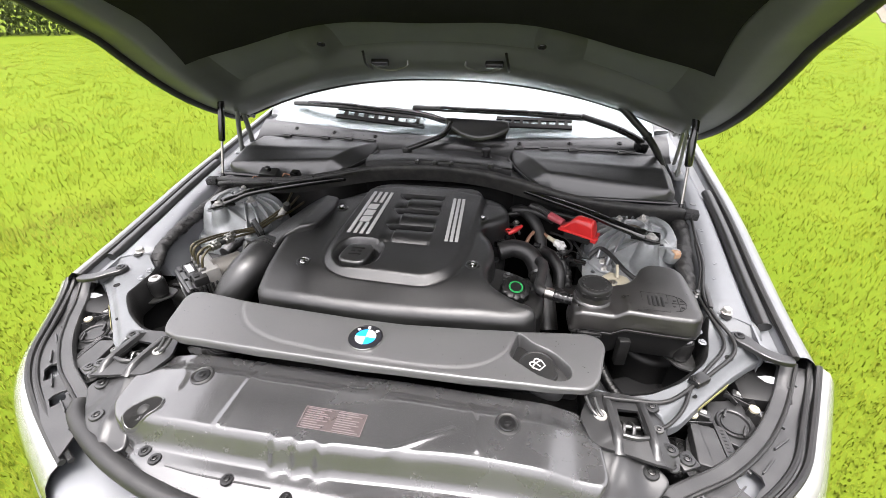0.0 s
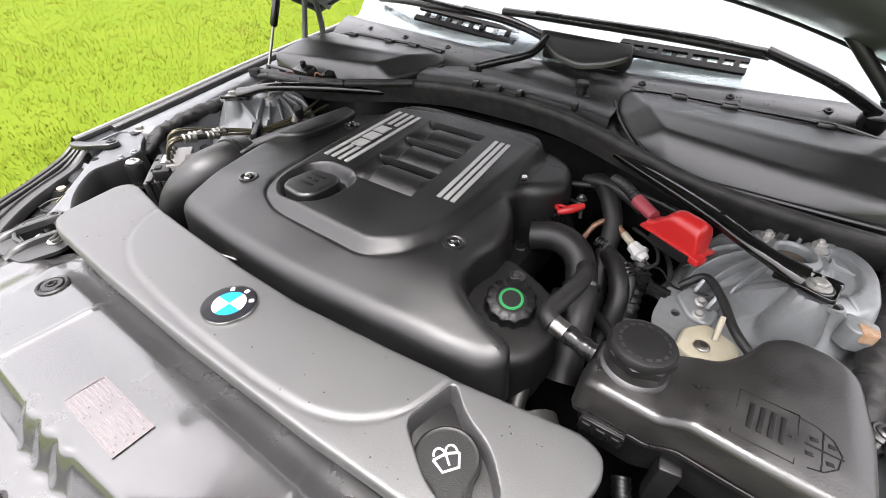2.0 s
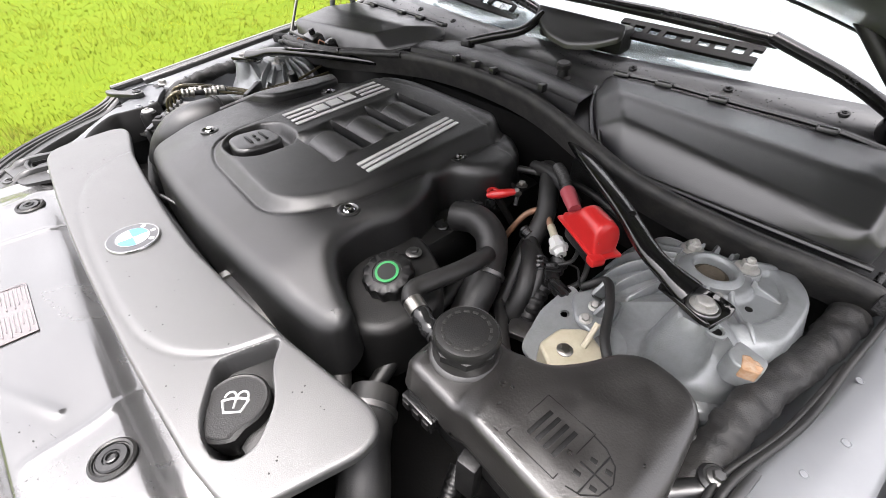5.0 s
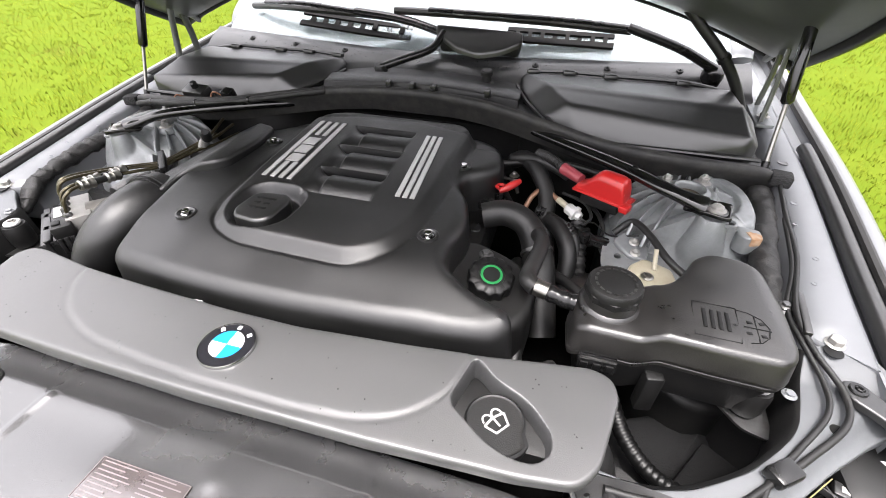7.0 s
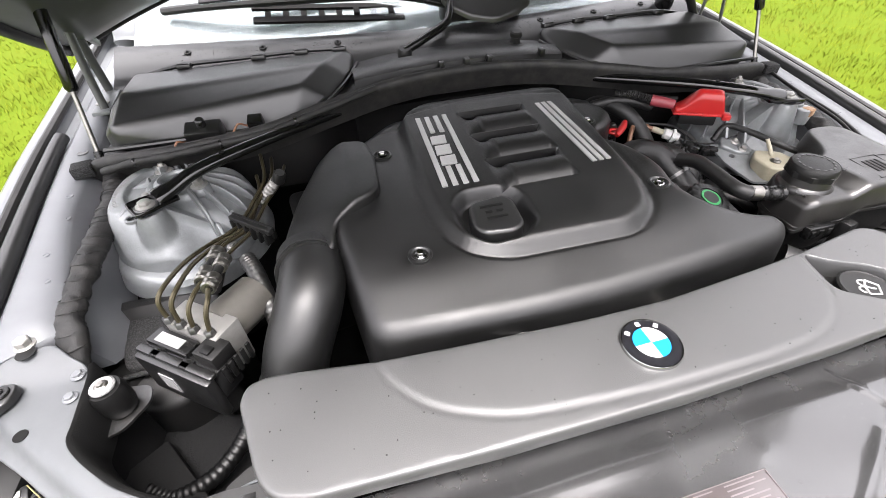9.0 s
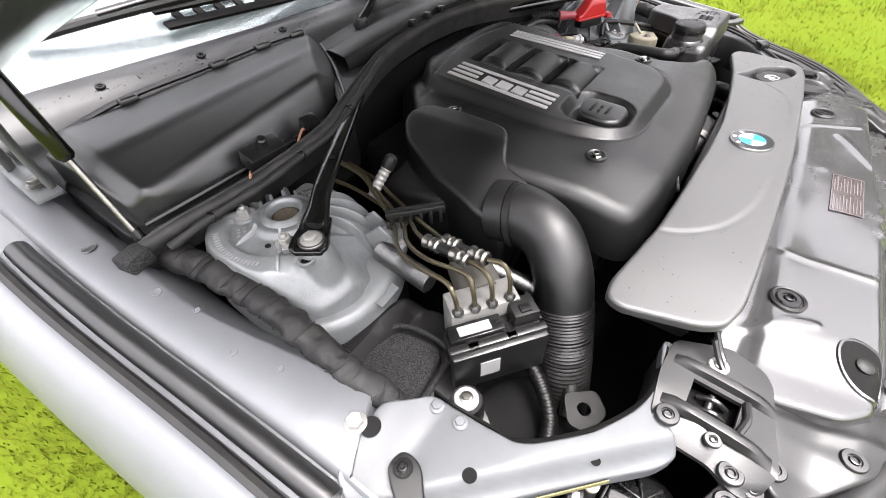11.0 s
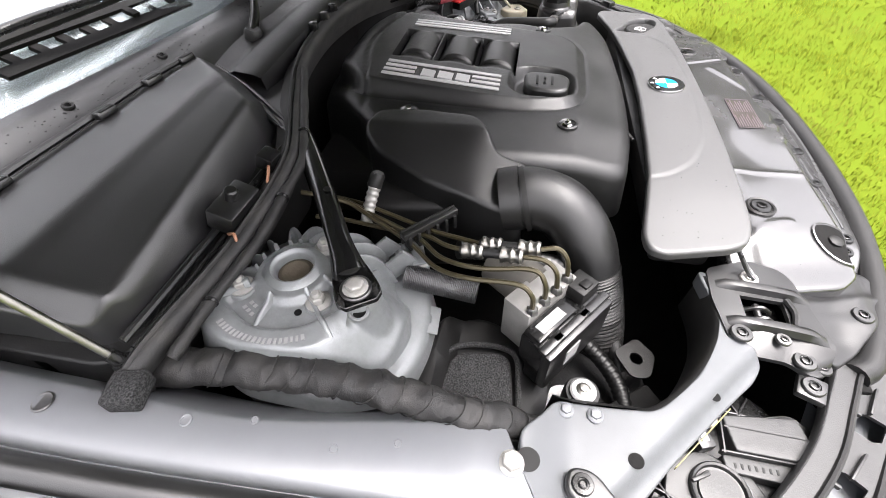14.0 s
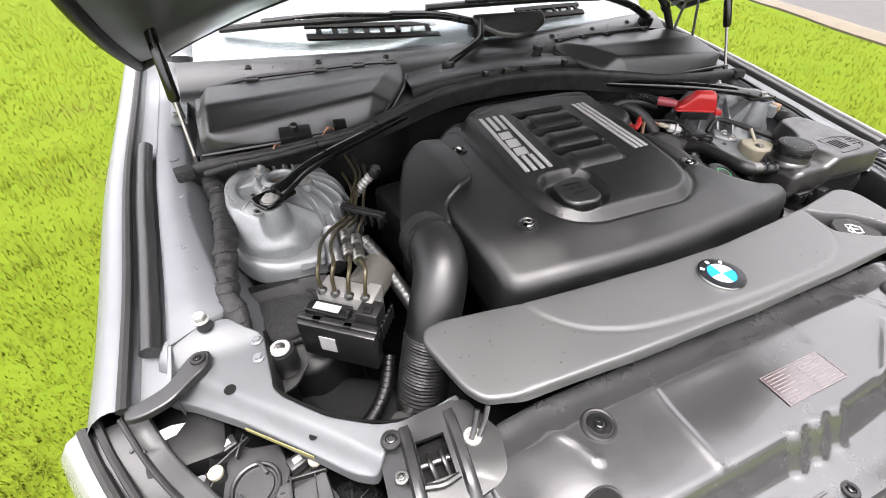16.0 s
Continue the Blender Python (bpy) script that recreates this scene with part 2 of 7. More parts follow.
def even(outline, n):
    """The closed outline again, in n even steps."""
    P = [Vector(p[:2]) for p in outline]
    L = [0.0]
    for i in range(len(P)):
        L.append(L[-1] + (P[(i + 1) % len(P)] - P[i]).length)
    out, j = [], 0
    for k in range(n):
        s = L[-1] * k / n
        while L[j + 1] < s:
            j += 1
        t = (s - L[j]) / max(L[j + 1] - L[j], 1e-9)
        out.append(P[j].lerp(P[(j + 1) % len(P)], t))
    return out


def inset(P, d):
    out = []
    n = len(P)
    for i in range(n):
        t = (P[(i + 1) % n] - P[i - 1])
        t.normalize()
        out.append(P[i] + Vector((-t.y, t.x)) * d)
    return out


def smoothstep(a, b, x):
    t = min(1.0, max(0.0, (x - a) / (b - a)))
    return t * t * (3 - 2 * t)


def distance(P, x, y):
    """Signed distance from (x, y) to the outline P: above 0 inside."""
    best, inside = 1e9, False
    n = len(P)
    for i in range(n):
        ax, ay = P[i]
        bx, by = P[(i + 1) % n]
        dx, dy = bx - ax, by - ay
        t = max(0.0, min(1.0, ((x - ax) * dx + (y - ay) * dy) / max(dx * dx + dy * dy, 1e-12)))
        best = min(best, (x - ax - t * dx) ** 2 + (y - ay - t * dy) ** 2)
        if (ay > y) != (by > y) and x < (bx - ax) * (y - ay) / (by - ay) + ax:
            inside = not inside
    return math.sqrt(best) if inside else -math.sqrt(best)


def dome(outline, top, depth, edge=0.015, rings=12, n=120, corner=0.02, draft=0.0, steps=5, floor=None, step=None, fine=()):
    """A moulded cover: outline in plan, top(x, y) its height, a rolled edge, a skirt of that depth. fine: boxes in plan with closer points."""
    P = even(rounded(outline, corner), n)
    c = Vector((sum(p.x for p in P) / n, sum(p.y for p in P) / n))
    rows = []
    low = [p - Vector((0, 0)) for p in inset(P, -draft)]
    rows.append([Vector((p.x, p.y, (top(p.x, p.y) - depth) if floor is None else floor)) for p in low])
    rows.append([Vector((p.x, p.y, top(p.x, p.y) - edge)) for p in P])
    for k in range(1, steps + 1):
        w = math.pi / 2 * k / steps
        Q = inset(P, edge * (1 - math.cos(w)))
        rows.append([Vector((q.x, q.y, top(q.x, q.y) - edge * (1 - math.sin(w)))) for q in Q])
    bm = skin(rows, closed_v=True)
    bm.verts.ensure_lookup_table()
    loop = [bm.verts[i] for i in range(len(bm.verts) - n, len(bm.verts))]
    ring_xy = [Vector((v.co.x, v.co.y)) for v in loop]
    x0, x1, y0, y1 = min(p.x for p in P), max(p.x for p in P), min(p.y for p in P), max(p.y for p in P)
    if step is None:
        step = max(0.006, min(x1 - x0, y1 - y0) / (rings + 2))
    g = grid(x0, x1, y0, y1, step)
    for fx0, fx1, fy0, fy1, fs in fine:
        g = g[~((g[:, 0] > fx0) & (g[:, 0] < fx1) & (g[:, 1] > fy0) & (g[:, 1] < fy1))]
        g = np.vstack([g, grid(fx0, fx1, fy0, fy1, fs)])
    g = g[margin(np.array([p[:] for p in ring_xy]), g) > step * 0.4]
    pts = ring_xy + [Vector(q) for q in g]
    vs, _, fs_, ov, _, _ = delaunay_2d_cdt(pts, [(i, (i + 1) % n) for i in range(n)], [], 1, 1e-7)
    made = []
    for q, src in zip(vs, ov):
        made.append(loop[src[0]] if src and src[0] < n else bm.verts.new((q.x, q.y, top(q.x, q.y))))
    for f in fs_:
        try:
            bm.faces.new([made[i] for i in f])
        except ValueError:
            pass
    return bm


def grid(x0, x1, y0, y1, s):
    """Points in offset rows."""
    ys = np.arange(y0, y1, s * 0.87)
    return np.array([(x + (0.5 * s if j % 2 else 0.0), y) for j, y in enumerate(ys) for x in np.arange(x0, x1, s)])


def margin(loop, pts):
    """How far each point lies inside the closed loop (below 0: outside)."""
    best, inside = np.full(len(pts), 1e9), np.zeros(len(pts), bool)
    for a, b in zip(loop, np.roll(loop, -1, 0)):
        d = b - a
        t = np.clip(((pts - a) @ d) / max(d @ d, 1e-12), 0, 1)
        best = np.minimum(best, np.hypot(pts[:, 0] - a[0] - t * d[0], pts[:, 1] - a[1] - t * d[1]))
        if a[1] != b[1]:
            inside ^= ((a[1] > pts[:, 1]) != (b[1] > pts[:, 1])) & (pts[:, 0] < d[0] * (pts[:, 1] - a[1]) / d[1] + a[0])
    return np.where(inside, best, -best)


def plate(outline, z, thick=0.004, holes=(), corner=0.008, bevel=0.0012):
    """A flat sheet with holes cut through; z a number or a function of (x, y)."""
    zf = z if callable(z) else (lambda x, y: z)
    bm = bmesh.new()
    edges = []
    for k, o in enumerate([outline, *holes]):
        P = rounded(o, corner) if k == 0 else [Vector(q[:2]) for q in o]
        vs = [bm.verts.new((p.x, p.y, 0)) for p in P]
        edges += [bm.edges.new((vs[i], vs[(i + 1) % len(vs)])) for i in range(len(vs))]
    bmesh.ops.triangle_fill(bm, use_beauty=True, use_dissolve=False, edges=edges)
    if callable(z):
        for _ in range(2):
            long = [e for e in bm.edges if e.calc_length() > 0.05]
            if long:
                bmesh.ops.subdivide_edges(bm, edges=long, cuts=1)
                bmesh.ops.triangulate(bm, faces=bm.faces)
    faces = bm.faces[:]
    g = bmesh.ops.extrude_face_region(bm, geom=faces)
    for v in [q for q in g["geom"] if isinstance(q, bmesh.types.BMVert)]:
        v.co.z -= thick
    for v in bm.verts:
        v.co.z += zf(v.co.x, v.co.y)
    return bm


def ring(x, y, r, n=16, sy=1.0):
    return [(x + r * math.cos(2 * math.pi * k / n), y + r * sy * math.sin(2 * math.pi * k / n)) for k in range(n)]


def mirrored(pts):
    return [(-p[0], *p[1:]) for p in pts]


def hexbolt(at, r=0.007, h=0.006, axis=(0, 0, 1), flange=1.6):
    """A flanged hexagon head."""
    fl = turned([(r * flange, 0), (r * flange, 0.0012), (r * flange * 0.8, 0.0025), (r * 0.9, 0.003)], at, axis, 20)
    hx = turned([(r, 0.002), (r, h), (r * 0.85, h + 0.0012), (r * 0.5, h + 0.0014)], at, axis, 6)
    return join(fl, hx)


def push_clip(at, r=0.012, axis=(0, 0, 1)):
    """A round plastic push rivet with a starred socket."""
    body = turned([(r, 0), (r, 0.0015), (r * 0.9, 0.003), (r * 0.55, 0.0032), (r * 0.5, 0.0015), (r * 0.42, 0.0015), (r * 0.4, 0.0042), (r * 0.3, 0.0046), (r * 0.26, 0.002), (0.0001, 0.002)], at, axis, 24)
    return body


# ---- ground, road, hedge ----
def ground_material():
    m = material("lawn_soil", (0.060, 0.088, 0.006), 1.0, spec=0.04, grain=0.6, grain_size=40, wear=0.8, wear_size=1.3, wear_colour=(0.074, 0.094, 0.008))
    return m


LAWN = ground_material()


def leaf_material(name, a, b, rough=0.45):
    m = bpy.data.materials.new(name)
    m.use_nodes = True
    n, l = m.node_tree.nodes, m.node_tree.links
    p = n["Principled BSDF"]
    geo, ramp = n.new("ShaderNodeNewGeometry"), n.new("ShaderNodeValToRGB")
    ramp.color_ramp.elements[0].color, ramp.color_ramp.elements[1].color = (*a, 1), (*b, 1)
    l.new(geo.outputs["Random Per Island"], ramp.inputs["Fac"])
    co, big, mix = n.new("ShaderNodeTexCoord"), n.new("ShaderNodeTexNoise"), n.new("ShaderNodeMix")
    big.inputs["Scale"].default_value, big.inputs["Detail"].default_value = 2.2, 6
    l.new(co.outputs["Object"], big.inputs["Vector"])
    mix.data_type, mix.blend_type = "RGBA", "MULTIPLY"
    ramp2 = n.new("ShaderNodeMapRange")
    ramp2.inputs["From Min"].default_value, ramp2.inputs["From Max"].default_value = 0.35, 0.65
    ramp2.inputs["To Min"].default_value, ramp2.inputs["To Max"].default_value = 0.75, 1.15
    l.new(big.outputs["Fac"], ramp2.inputs["Value"])
    l.new(ramp.outputs["Color"], mix.inputs["A"])
    l.new(ramp2.outputs["Result"], mix.inputs["B"])
    mix.inputs["Factor"].default_value = 1.0
    dry, dry_noise, dry_map = n.new("ShaderNodeMix"), n.new("ShaderNodeTexNoise"), n.new("ShaderNodeMapRange")
    dry.data_type = "RGBA"
    dry_noise.inputs["Scale"].default_value, dry_noise.inputs["Detail"].default_value = 0.8, 7
    dry_map.inputs["From Min"].default_value, dry_map.inputs["From Max"].default_value = 0.56, 0.74
    dry_map.inputs["To Max"].default_value = 0.7
    l.new(co.outputs["Object"], dry_noise.inputs["Vector"])
    l.new(dry_noise.outputs["Fac"], dry_map.inputs["Value"])
    l.new(dry_map.outputs["Result"], dry.inputs["Factor"])
    l.new(mix.outputs["Result"], dry.inputs["A"])
    dry.inputs["B"].default_value = (b[0] * 1.0, b[1] * 0.72, b[2] + 0.02, 1)
    mix = dry
    l.new(mix.outputs["Result"], p.inputs["Base Color"])
    p.inputs["Roughness"].default_value = rough
    p.inputs["Specular IOR Level"].default_value = 0.04
    thin, both = n.new("ShaderNodeBsdfTranslucent"), n.new("ShaderNodeMixShader")
    l.new(mix.outputs["Result"], thin.inputs["Color"])
    both.inputs["Fac"].default_value = 0.45
    l.new(p.outputs["BSDF"], both.inputs[1])
    l.new(thin.outputs["BSDF"], both.inputs[2])
    l.new(both.outputs["Shader"], n["Material Output"].inputs["Surface"])
    return m


GRASS = leaf_material("grass_blades", (0.088, 0.118, 0.008), (0.128, 0.146, 0.016), 0.9)
HEDGE = leaf_material("hedge_leaves", (0.025, 0.04, 0.01), (0.09, 0.11, 0.04))
ASPHALT = material("asphalt", (0.035, 0.033, 0.033), 0.85, grain=1.0, grain_size=120, wear=0.5, wear_size=3, wear_colour=(0.05, 0.047, 0.045))
KERB = material("pale_gravel_verge", (0.085, 0.07, 0.05), 0.9, grain=1.0, grain_size=90, wear=0.6, wear_size=5, wear_colour=(0.05, 0.045, 0.025))


def lie(x, y):
    """The lawn's gentle unevenness."""
    return 0.025 * noise.noise(Vector((x * 0.35, y * 0.35, 3.1))) + 0.006 * noise.noise(Vector((x * 2.1, y * 2.1, 7.7)))


steps_g = [-900, -300, -120, -60, -35, -24] + [-18 + 0.9 * k for k in range(41)] + [24, 35, 60, 120, 300, 900]
bm = skin([[Vector((x, y, lie(x, y) if abs(x) < 20 and abs(y) < 20 else 0.0)) for x in steps_g] for y in steps_g])
tagged(part("ground", bm, LAWN), "uneven green lawn under and around the car", "lawn", kind="structure")

road_line = [(4.2, -8.0), (5.3, 0.5), (6.35, 4.3), (8.6, 10.0), (11.6, 17.5), (16.0, 26.0), (26.0, 44.0)]
for nm, a, b, dz, mt, lb in (("road", 0.35, 6.0, 0.016, ASPHALT, "grey worn asphalt lane beyond the lawn"), ("verge", 0.0, 0.36, 0.024, KERB, "pale earth and gravel strip beside the lane")):
    rows = []
    for p in spline([(x, y, 0) for x, y in road_line], 10):
        wob = 0.12 * noise.noise(Vector((p.x, p.y * 0.8, 1))) if nm == "verge" else 0.0
        lo, hi = Vector((p.x + a + wob, p.y, 0)), Vector((p.x + b + wob * 0.5, p.y - b * 0.4, 0))
        rows.append([Vector((lo.x, lo.y, -0.05)), lo + Vector((0, 0, lie(lo.x, lo.y) + dz)), lo.lerp(hi, 0.5) + Vector((0, 0, 0.02 + dz)), hi + Vector((0, 0, dz)), Vector((hi.x, hi.y, -0.05))])
    tagged(part(nm, skin(rows), mt), lb, nm, kind="structure")
path_rows = []
for p in spline([(-6.4, -4.0, 0), (-7.8, -0.8, 0), (-9.0, 0.35, 0), (-12.0, 2.6, 0), (-18.0, 5.0, 0)], 10):
    path_rows.append([Vector((p.x, p.y, -0.05)), p + Vector((0, 0, 0.05)), p + Vector((-0.9, -1.4, 0.05)), Vector((p.x - 0.9, p.y - 1.4, -0.05))])
tagged(part("path", skin(path_rows), KERB), "pale gravel path at the lawn's edge", "path", kind="structure")


def tufts(name, count, high, seed, label):
    """Slim bent blades in one mesh, closest together round the car."""
    rnd = random.Random(seed)
    V, F = [], []
    made = 0
    while made < count:
        a, d = rnd.uniform(0, 2 * math.pi), 0.7 + 17 * rnd.random() ** 1.9
        x, y = d * math.cos(a) * (1.0 if d > 3 else 1.15), 1.0 + d * math.sin(a) * 1.1
        if abs(x) < 0.80 and 0.35 < y < 6:
            continue
        if x > 4.2 and x > 5.3 + 0.28 * (y - 0.5) - 0.1:
            continue
        made += 1
        z = lie(x, y)
        clump = 0.45 + 1.1 * (0.5 + 0.5 * noise.noise(Vector((x * 1.9, y * 1.9, 0.3)))) ** 1.3
        for _ in range(3):
            a = rnd.uniform(0, 2 * math.pi)
            h = high * clump * rnd.uniform(0.4, 1.2)
            w = 0.0016 * rnd.uniform(0.7, 1.6) * (1 + 0.16 * d)
            lean = h * rnd.uniform(0.2, 1.2)
            dx, dy = math.cos(a), math.sin(a)
            bx, by = x + rnd.uniform(-0.03, 0.03), y + rnd.uniform(-0.03, 0.03)
            k = len(V)
            V += [(bx - dy * w, by + dx * w, z - 0.01), (bx + dy * w, by - dx * w, z - 0.01),
                  (bx + dx * lean * 0.4 + dy * w * 0.8, by + dy * lean * 0.4 - dx * w * 0.8, z + h * 0.65), (bx + dx * lean * 0.4 - dy * w * 0.8, by + dy * lean * 0.4 + dx * w * 0.8, z + h * 0.65),
                  (bx + dx * lean, by + dy * lean, z + h)]
            F += [(k, k + 1, k + 2, k + 3), (k + 3, k + 2, k + 4)]
    me = bpy.data.meshes.new(name)
    me.from_pydata(V, [], F)
    me.materials.append(GRASS)
    me.normals_split_custom_set_from_vertices([Vector((rnd.uniform(-0.5, 0.5), rnd.uniform(-0.5, 0.5), 1)).normalized() for _ in V])
    tagged(new(name, me), label, "grass", kind="stuff")


tufts("lawn_grass", 150000, 0.030, 5, "long bright green lawn grass round the car")


def hedge(name, label, start, end, high, thick, count, leaf, seed):
    rnd = random.Random(seed)
    V, F = [], []
    for _ in range(count):
        t = rnd.random()
        cx, cy = start[0] + (end[0] - start[0]) * t, start[1] + (end[1] - start[1]) * t
        h = high * (1 + 0.13 * noise.noise(Vector((cx * 0.7, cy * 0.7, 0))))
        a = rnd.uniform(0, 2 * math.pi)
        r = thick * (1 + 0.4 * noise.noise(Vector((cx * 1.3, t * 9, a))))
        z = rnd.random() ** 0.8 * h
        f = 1.0 if z < h * 0.75 else max(0.15, 1 - (z - h * 0.75) / (h * 0.27))
        p = Vector((cx + math.cos(a) * r * f * rnd.uniform(0.7, 1.08), cy + math.sin(a) * r * f * rnd.uniform(0.7, 1.08), z))
        s = leaf * rnd.uniform(0.6, 1.3)
        q = Euler((rnd.uniform(0, 6.3), rnd.uniform(0, 6.3), rnd.uniform(0, 6.3))).to_matrix()
        k = len(V)
        V += [p + q @ Vector(v) for v in ((-s, 0, 0), (0, -s * 0.5, 0.01), (s, 0, 0), (0, s * 0.5, 0.01))]
        F.append((k, k + 1, k + 2, k + 3))
    me = bpy.data.meshes.new(name)
    me.from_pydata(V, [], F)
    me.materials.append(HEDGE)
    tagged(new(name, me), label, "hedge", kind="stuff")


hedge("hedge", "clipped dark green leafy hedge behind the lawn", (-24, 11.6), (-11.5, 16.0), 2.3, 0.75, 15000, 0.085, 9)
# unseen hedge, added so the glossy front panel mirrors something dark
hedge("unseen_dark_hedge", "tall dark green hedge out of view, added to darken reflections", (12.5, -16.0), (14.0, -0.5), 9.4, 1.3, 28000, 0.18, 12)

# ---- car body ----
def wing_z(y):
    return 0.863 + 0.13 * (y - 0.805) - 0.01 * max(0.0, y - 1.3) ** 2


car = thing("car", "silver-grey saloon car with its bonnet raised, parked on grass", "car")


def wing_out(y):
    """Half width of the wing's crest along the car."""
    return 0.835 + 0.03 * smoothstep(0.7, 1.3, y) + 0.012 * smoothstep(1.3, 2.2, y)


def wing(s):
    """Outer wing from its folded inner flange over the crest and down the side."""
    rows = []
    for k in range(41):
        y = 0.70 + 1.5 * k / 40
        z, o = wing_z(y), wing_out(y)
        inner = 0.685 + 0.075 * smoothstep(0.803, 0.785, y) + 0.046 * smoothstep(0.8, 1.10, y) + 0.006 * smoothstep(1.1, 1.4, y)
        rail = o - 0.058
        slope = smoothstep(0.79, 0.83, y)
        prof = [(inner - 0.045 * slope, z - 0.05 - 0.05 * slope), (inner + 0.004 * slope, z - 0.006), (inner + 0.004 + 0.006 * slope, z), (rail - 0.018, z), (rail - 0.012, z - 0.003), (rail - 0.010, z - 0.02), (rail + 0.026, z - 0.022), (rail + 0.03, z - 0.01),
                (o - 0.018, z + 0.001), (o - 0.010, z + 0.004), (o, z + 0.002), (o + 0.014, z - 0.008), (o + 0.03, z - 0.03), (o + 0.044, z - 0.07), (o + 0.05, z - 0.12), (o + 0.052, z - 0.2), (o + 0.05, z - 0.32), (o + 0.035, z - 0.5), (o + 0.01, 0.22)]
        rows.append([Vector((s * x, y, zz)) for x, zz in prof])
    return skin(rows)


for s, nm in ((-1, "offside"), (1, "nearside")):
    part("wing", wing(s), PAINT, car, angle=60)
    # black rubber rail and drip seal that run along the wing
    rail = [(s * (wing_out(y) - 0.05), y, wing_z(y) - 0.002) for y in (0.775, 0.8, 0.95, 1.1, 1.25, 1.3)]
    part("bonnet_rail_seal", tube(rail, lambda t: 0.0135, 12, 6, flat=0.9), PLASTIC_SOFT, car, "thick black rubber rail")
    seal = [(s * (wing_out(y) - 0.022), y, wing_z(y) - 0.002) for y in (0.70, 0.9, 1.2, 1.5, 1.9, 2.15)]
    part("drip_seal", tube(seal, 0.008, 8, 8), RUBBER, car, "thin black rubber edge seal")

# slam panel side members in body colour, round the battery of openings behind the headlamps
def member_z(x, y):
    d = (abs(x) - 0.645) * 0.694 - (y - 0.607) * 0.72
    return 0.842 - 0.01 * smoothstep(0.66, 0.54, y) + 0.02 * smoothstep(0.74, 0.8, y) - 0.016 * smoothstep(-0.024, -0.004, d)


for s in (-1, 1):
    o = [(0.425, 0.572), (0.435, 0.572), (0.484, 0.562), (0.53, 0.572), (0.585, 0.604), (0.636, 0.655), (0.642, 0.69), (0.645, 0.762), (0.668, 0.778), (0.69, 0.80), (0.77, 0.79), (0.79, 0.74), (0.775, 0.715), (0.745, 0.696), (0.687, 0.647), (0.645, 0.607), (0.604, 0.567), (0.572, 0.534), (0.548, 0.520), (0.535, 0.532), (0.520, 0.556), (0.425, 0.560)]
    if s > 0:
        o = [(0.425, 0.572), (0.435, 0.572), (0.484, 0.565), (0.53, 0.577), (0.59, 0.612), (0.643, 0.665), (0.663, 0.71), (0.683, 0.785), (0.69, 0.80), (0.77, 0.79), (0.79, 0.74), (0.775, 0.715), (0.745, 0.696), (0.687, 0.647), (0.645, 0.607), (0.604, 0.567), (0.572, 0.534), (0.548, 0.520), (0.535, 0.532), (0.520, 0.556), (0.425, 0.560)]
    o = [(s * x, y) for x, y in o]
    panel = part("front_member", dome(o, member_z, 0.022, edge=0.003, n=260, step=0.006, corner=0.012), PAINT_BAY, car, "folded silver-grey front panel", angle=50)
    for x, y, r in ((0.693, 0.686, 0.0075), (0.606, 0.590, 0.0052)):
        part("panel_hole", turned([(0.0001, 0), (r, 0), (r, 0.0008), (0.0001, 0.0008)], (s * x, y, member_z(x, y)), seg=18), VOID, panel, "dark punched hole")
    # turned-down inner lip
    lip = [(s * x, y) for x, y in ([(0.435, 0.565), (0.484, 0.562), (0.53, 0.572), (0.585, 0.604), (0.636, 0.655), (0.642, 0.69), (0.645, 0.762)] if s < 0 else [(0.435, 0.565), (0.484, 0.565), (0.53, 0.577), (0.59, 0.612), (0.643, 0.665), (0.663, 0.71), (0.683, 0.785)])]
    P = spline([(x, y, 0) for x, y in lip], 5)
    part("member_lip", skin([[Vector((p.x, p.y, member_z(p.x, p.y) + 0.002)), Vector((p.x - s * 0.004, p.y + 0.004, member_z(p.x, p.y) - 0.001)), Vector((p.x - s * 0.006, p.y + 0.008, member_z(p.x, p.y) - 0.075))] for p in P]), PLASTIC_DULL, car, angle=60)
    # long adhesive strip on the front edge
    if True:
        part("yellow_strip", box((0.10, 0.007, 0.0012), (s * 0.6475, 0.6055, 0.8150), (86, 0, s * 43.5), 0.0004), YELLOW, car, "faded yellow adhesive strip")

# front bumper skin and valance, from headlamp to headlamp
bump = [(0.0, 0.17, 0.70), (0.2, 0.19, 0.705), (0.38, 0.235, 0.715), (0.50, 0.285, 0.725), (0.62, 0.355, 0.735), (0.70, 0.42, 0.74), (0.765, 0.50, 0.745), (0.815, 0.60, 0.76), (0.845, 0.68, 0.80)]
full = [(-x, y, z) for x, y, z in reversed(bump)] + bump[1:]
rows = []
for p in spline(full, 6):
    d = Vector((p.x * 0.55, (p.y - 0.75), 0)).normalized()
    rows.append([p - d * 0.10 + Vector((0, 0, -0.01)), p - d * 0.07 + Vector((0, 0, 0.004)), p - d * 0.012 + Vector((0, 0, 0.004)), p + Vector((0, 0, -0.002)), p + d * 0.012 + Vector((0, 0, -0.018)), p + d * 0.03 + Vector((0, 0, -0.06)), p + d * 0.045 + Vector((0, 0, -0.15)), p + d * 0.05 + Vector((0, 0, -0.25)), p + d * 0.03 + Vector((0, 0, -0.4)), p + d * 0.0 + Vector((0, 0, -0.52))])
part("front_bumper", skin(rows), PAINT, car, angle=60)

